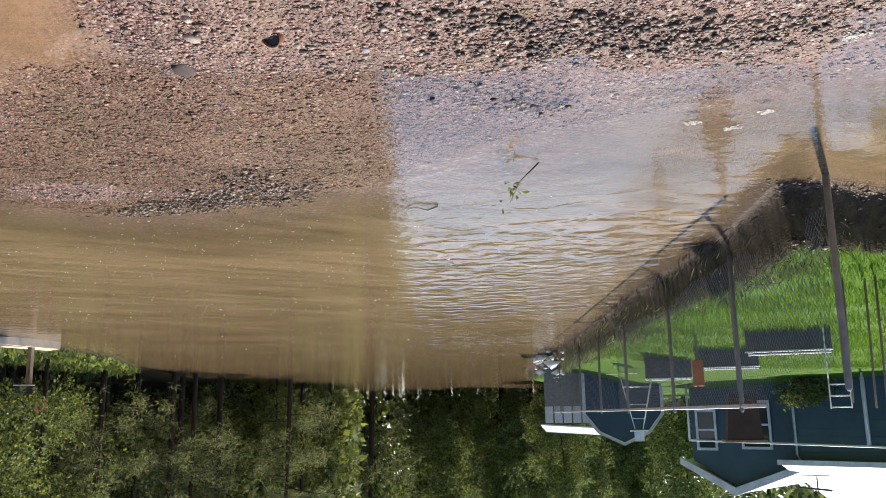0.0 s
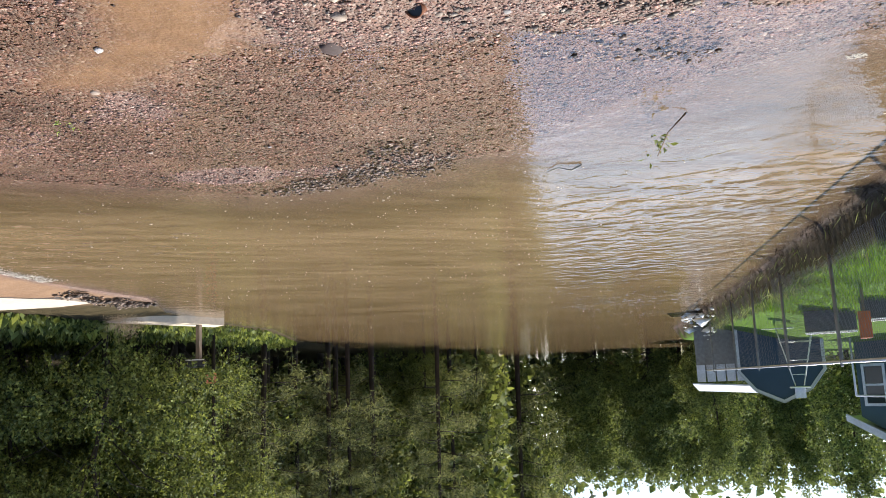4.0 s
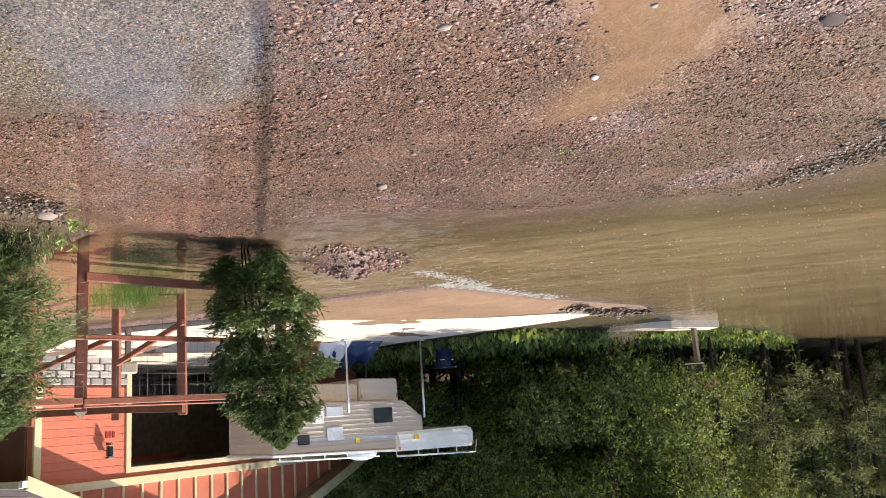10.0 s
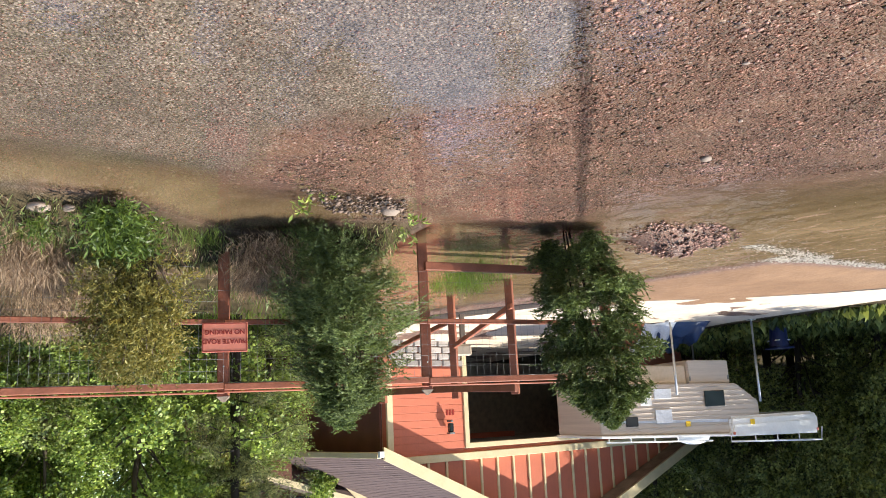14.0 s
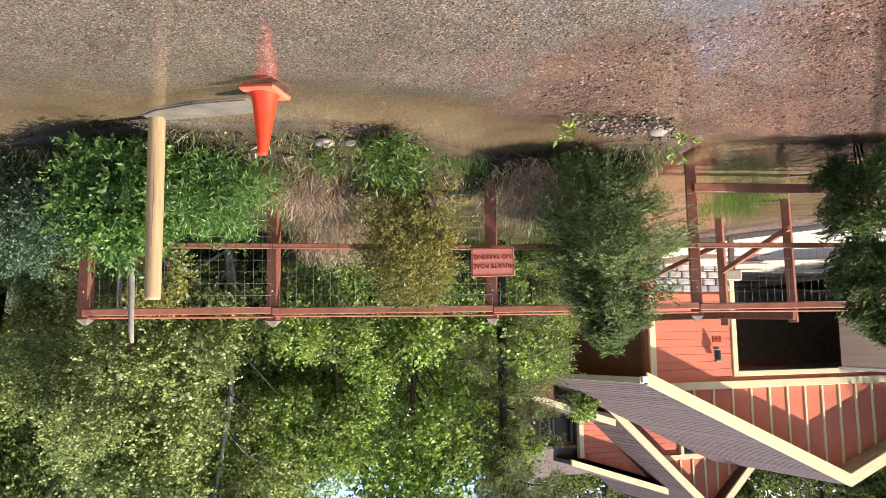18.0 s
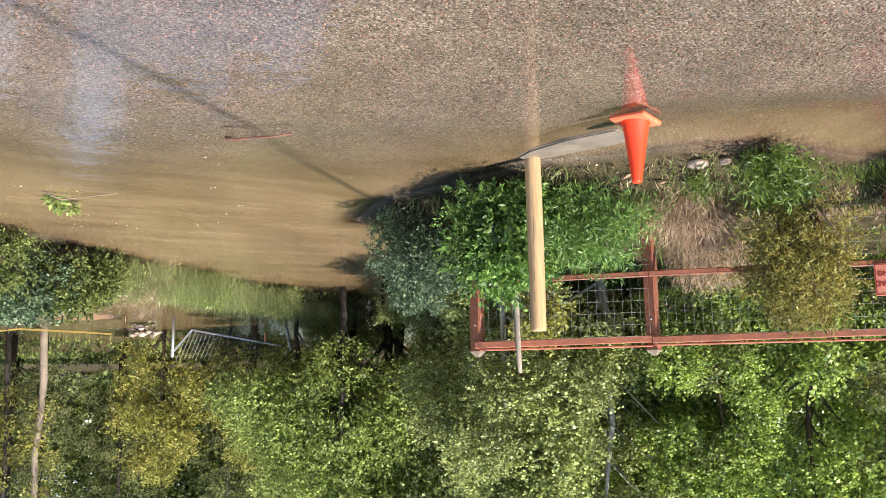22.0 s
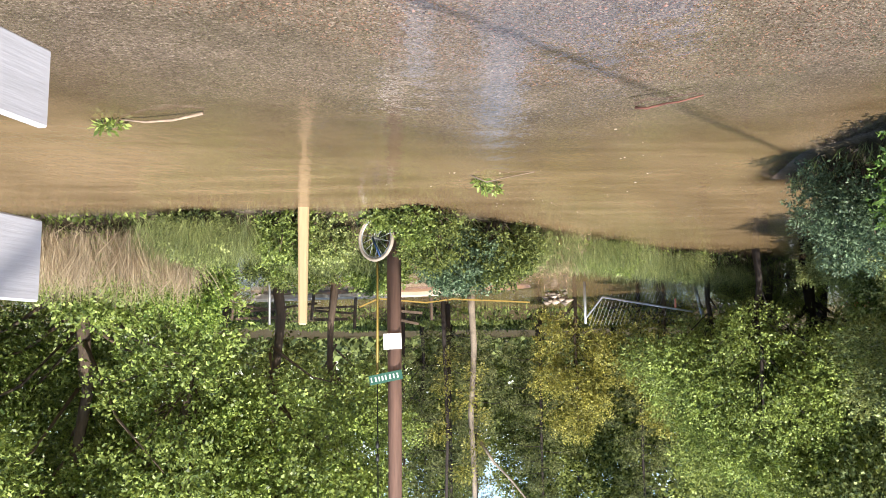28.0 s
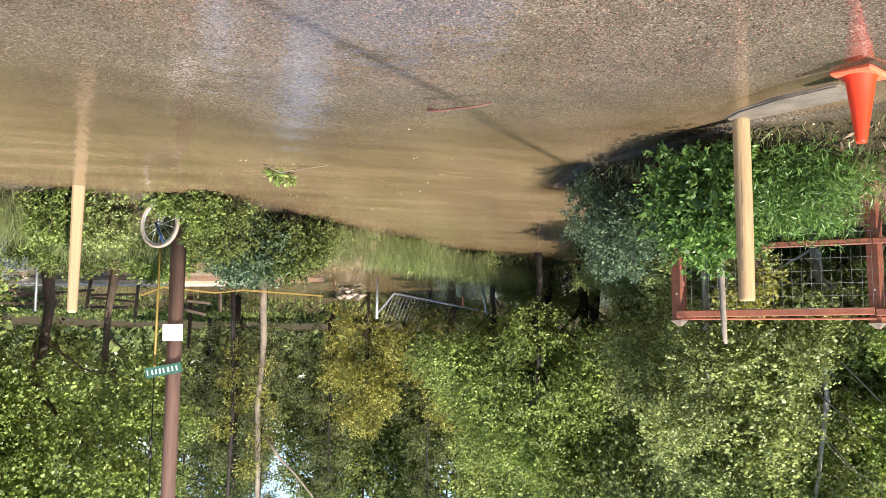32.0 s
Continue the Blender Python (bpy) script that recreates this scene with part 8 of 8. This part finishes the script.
heapw = debris("white_scrap", [(0.9, 22.5), (1.9, 22.5), (2.4, 26), (1.4, 26)], 120, 0.09, "heap of pale scrap behind the chain-link fence", 93, 0.5)
heapw.data.materials[0] = M["white"]

# far shore: red house with teal roof, mailbox, signs
rh = thing("red_house", (*polar(10.7, 75), 0.3), "distant brown-red house with a teal roof", "house")
box("wall", rh, "brick_red", (0, 0, 1.6), (4.2, 3.5, 3.0))
slab("roof_plane", rh, "teal", [(-4.2, -2.0, 2.6), (0, -2.0, 4.2), (0, 2.5, 4.2), (-4.2, 2.5, 2.6)], 0.15)
slab("roof_plane", rh, "teal", [(2.4, -2.0, 2.9), (0, -2.0, 4.2), (0, 2.5, 4.2), (2.4, 2.5, 2.9)], 0.15)
box("door", rh, "black", (-0.8, -1.78, 1.1), (0.9, 0.06, 2.0))
wv = thing("white_tank", (*polar(7.6, 66), 0.2), "small white tank on the distant shore", "tank")
bm = bmesh.new()
bmesh.ops.create_uvsphere(bm, u_segments=14, v_segments=8, radius=0.5)
part("vessel", bm, "white", wv, smooth=True, m=pose(0, 0, 0.45) @ Matrix.Diagonal((1.3, 1, 0.8, 1)))
rp = thing("reflector_post", (*polar(36.5, 22.6), 0.1), "leaning pole with a small red-orange square sign", "sign post")
tubes("pole", [[((0, 0, -0.2), 0.05), ((0, 0.05, 7), 0.04)]], "dark_bark", rp, 8)
box("plate", rp, "sign_red", (0.02, -0.07, 1.22), (0.27, 0.02, 0.27), pose(0, 0, 0, 0, 0, -36))
mb = thing("mailbox", (*polar(37.4, 19.5), 0.05), "black mailbox on a wooden post at the flooded verge", "mailbox")
box("post", mb, "old_wood", (0, 0, 0.35), (0.10, 0.10, 1.1))
bm = bmesh.new()
add_box(bm, (0, 0, 0), (0.46, 0.17, 0.19), None, 0.05)
part("case", bm, "black", mb, m=pose(0.05, -0.05, 0.97, 0, 0, -37))
box("bar", mb, "white", (-0.01, -0.15, 0.90), (0.40, 0.012, 0.02), pose(0, 0, 0, 0, 0, -37))
dryheap = bush("dry_grass_heap", 420, (11.7, 13.0, 0.12), 0.8, 0.28, 2200, 0.07, "dry", "heap of dry straw on the driveway edge", "straw", "mound", 0.05, None)

# collapsed chain-link gate, rails and tape on the south side
gate = thing("fallen_gate", (*polar(132.5, 18.0), 0.0), "leaning galvanised chain-link gate on the south bank", "gate")
GA, GB = Vector((*polar(136.4, 18.6), 0)), Vector((*polar(129.6, 17.2), 0))
og = Vector(gate.location)
tubes("gate_post", [[(GB - og + Vector((0.0, 0, 0.2)), 0.035), (GB - og + Vector((0.25, 0.1, 1.25)), 0.035)]], "steel", gate, 8)
tubes("gate_post", [[(GA - og + Vector((0, 0, 0.2)), 0.03), (GA - og + Vector((0, 0, 1.1)), 0.03)]], "steel", gate, 8)
tubes("gate_frame", [[(GA - og + Vector((0, 0, 1.0)), 0.02), (GA.lerp(GB, 0.18) - og + Vector((0, 0, 0.55)), 0.02), (GB - og + Vector((0, 0, 0.95)), 0.02)]], "steel", gate, 8)
gv = []
for k in range(26):
    for sgn in (1, -1):
        f0 = k / 26
        f1 = f0 + 0.12 * sgn
        if 0 <= f1 <= 1:
            a_, b_2 = GA.lerp(GB, f0) - og + Vector((0, 0, 0.5)), GA.lerp(GB, f1) - og + Vector((0, 0, 1.15))
            gv.append([a_, b_2, b_2 + Vector((0.007, 0, 0.006)), a_ + Vector((0.007, 0, 0.006))])
link_part("gate_mesh", quads_mesh("gate_mesh", np.array([[tuple(p) for p in q] for q in gv])), M["dull_steel"], gate)
box("tag", gate, "sign_red", GB - og + Vector((-0.5, 0.0, 0.8)), (0.22, 0.02, 0.18), pose(0, 0, 0, 0, 0, -45), label="small pink tag")
rails = thing("field_fence", (0, 0, 0), "broken weathered rail fence lying in the flooded field", "fence")
rr_ = random.Random(31)
RP = [polar(h_, 23.5) for h_ in (159.5, 156.8, 154.4, 151.6, 149.2, 146.6)]
for x_, y_ in RP:
    beam("post", rails, "bark", (x_, y_, -0.2), (x_ + rr_.uniform(-0.12, 0.12), y_, rr_.uniform(0.75, 1.1)), 0.07, 0.07)
for (ax, ay), (bx, by) in zip(RP, RP[1:]):
    for z_ in (0.38, 0.58, 0.80):
        if rr_.random() < 0.8:
            f_ = rr_.uniform(0.65, 1.1)
            beam("rail", rails, "bark", (ax, ay, z_ + rr_.uniform(-0.1, 0.1)), (ax + (bx - ax) * f_, ay + (by - ay) * f_, z_ + rr_.uniform(-0.16, 0.12)), 0.03, rr_.uniform(0.05, 0.09))
tp = thing("barrier_tape", (0, 0, 0), "yellow barrier tape sagging between trees", "tape")
tps = [Vector((*polar(h_, 20.0), z_)) for h_, z_ in ((151.5, 0.62), (150.2, 0.42), (148.6, 0.47), (147.0, 0.52), (145.2, 0.44), (143.6, 0.47), (141.8, 0.50), (140.0, 0.54))]
for a_, b_2 in zip(tps, tps[1:]):
    beam("strip", tp, "guard", a_, b_2, 0.004, 0.035)
debris("pale_scrap", [polar(137.2, 23.5), polar(138.8, 23.5), polar(138.8, 24.2), polar(137.2, 24.2)], 260, 0.07, "pale and tan scrap washed up on the flooded field", 94, 0.35).data.materials[0] = M["pale_chip"]
bm = bmesh.new()
path_pts = [polar(158.5, 24.4), polar(150, 23.0), polar(144.6, 22.0), polar(144.4, 22.6), polar(150, 23.8), polar(158.5, 25.6)]
top = [bm.verts.new((x, y, 0.16)) for x, y in path_pts]
low = [bm.verts.new((x, y, -0.15)) for x, y in path_pts]
bm.faces.new(top)
for i in range(len(top)):
    j = (i + 1) % len(top)
    bm.faces.new((top[j], top[i], low[i], low[j]))
bmesh.ops.recalc_face_normals(bm, faces=bm.faces)
tagged(part("field_path", bm, "concrete"), "pale silted path across the flooded field", "path", kind="structure")
birch = thing("bare_trunk", (*polar(143.8, 25.5), 0.0), "pale straight tree trunk standing in the flood", "tree")
tubes("trunk", [[((0, 0, -0.3), 0.13), ((0.03, 0, 0.5), 0.10), ((0.09, 0, 1.5), 0.095), ((0.02, 0.03, 2.4), 0.08), ((-0.06, 0, 3.5), 0.085), ((0.03, 0, 5.2), 0.07), ((0.1, 0, 9), 0.05)]], "grey_bark", birch, 10)
birch2 = thing("bare_trunk", (*polar(145.7, 27), 0.0), "thin pale trunk standing in the flood", "tree")
tubes("trunk", [[((0, 0, -0.3), 0.08), ((0.05, 0, 1.2), 0.065), ((0.14, 0.02, 4), 0.055), ((0.0, 0, 9), 0.035)]], "dark_bark", birch2, 8)
for tree_, seed_, spots_ in ((birch, 611, ((0.1, 0, 2.3), (-0.2, 0.1, 3.0), (0.25, 0, 3.6), (0.0, 0.1, 4.4), (-0.3, 0, 5.2))), (birch2, 612, ((0.2, 0, 1.9), (-0.1, 0.1, 2.7), (0.3, 0, 3.5), (-0.2, 0, 4.2)))):
    rgi = np.random.default_rng(seed_)
    pts, d = blob_points(rgi, spots_, np.full(len(spots_), 0.42), 1500, 0.15, 1.0)
    link_part("creeper", quads_mesh("creeper", leaves(rgi, pts, 0.075, 0.6, along=d + np.array([0, 0, 0.2]))), M["leaf_yellow"], tree_, "yellow-green creeper leaves")
stump = thing("dark_trunk", (*polar(125.6, 18.5), 0.0), "thick dark mossy trunk by the water", "tree")
tubes("trunk", [[((0, 0, -0.3), 0.42), ((0, 0, 0.6), 0.32), ((0.1, 0, 3.0), 0.25), ((0.2, 0, 5), 0.15)]], "dark_bark", stump, 12)

# a bough of the bare trunk, and a steel post on the bank
o_ = Vector((*polar(143.8, 25.5), 0))
arc = [Vector((*polar(h_, 25.3), z_)) - o_ for h_, z_ in ((143.3, 4.3), (142.4, 4.9), (141.3, 5.4), (140.2, 6.0), (139.3, 6.9))]
tubes("bough", [[(p_, 0.05 - 0.009 * k) for k, p_ in enumerate(arc)]], "grey_bark", birch, 7)
tubes("bough", [[(arc[2], 0.02), (arc[2] + Vector((0.1, 0, 0.5)), 0.012), (arc[2] + Vector((0.35, 0, 0.9)), 0.005)]], "grey_bark", birch, 5)
sp = thing("steel_post", (*polar(157.75, 13.5), 0.0), "thin galvanised steel post standing on the bank", "post")
tubes("tube", [[((0, 0, -0.2), 0.02), ((0.02, 0, 1.25), 0.02)]], "dull_steel", sp, 8)
bb2 = thing("notice_board", (*polar(119.4, 16.5), 0.0), "small white and red board beyond the trees", "board")
box("panel", bb2, "white", (0, 0, 0.85), (0.7, 0.03, 0.3), pose(0, 0, 0, 0, 0, -120))
box("stripe", bb2, "sign_red", (-0.03, 0.012, 0.93), (0.7, 0.03, 0.08), pose(0, 0, 0, 0, 0, -120))
box("leg", bb2, "old_wood", (0.03, -0.02, 0.35), (0.06, 0.06, 1.0))
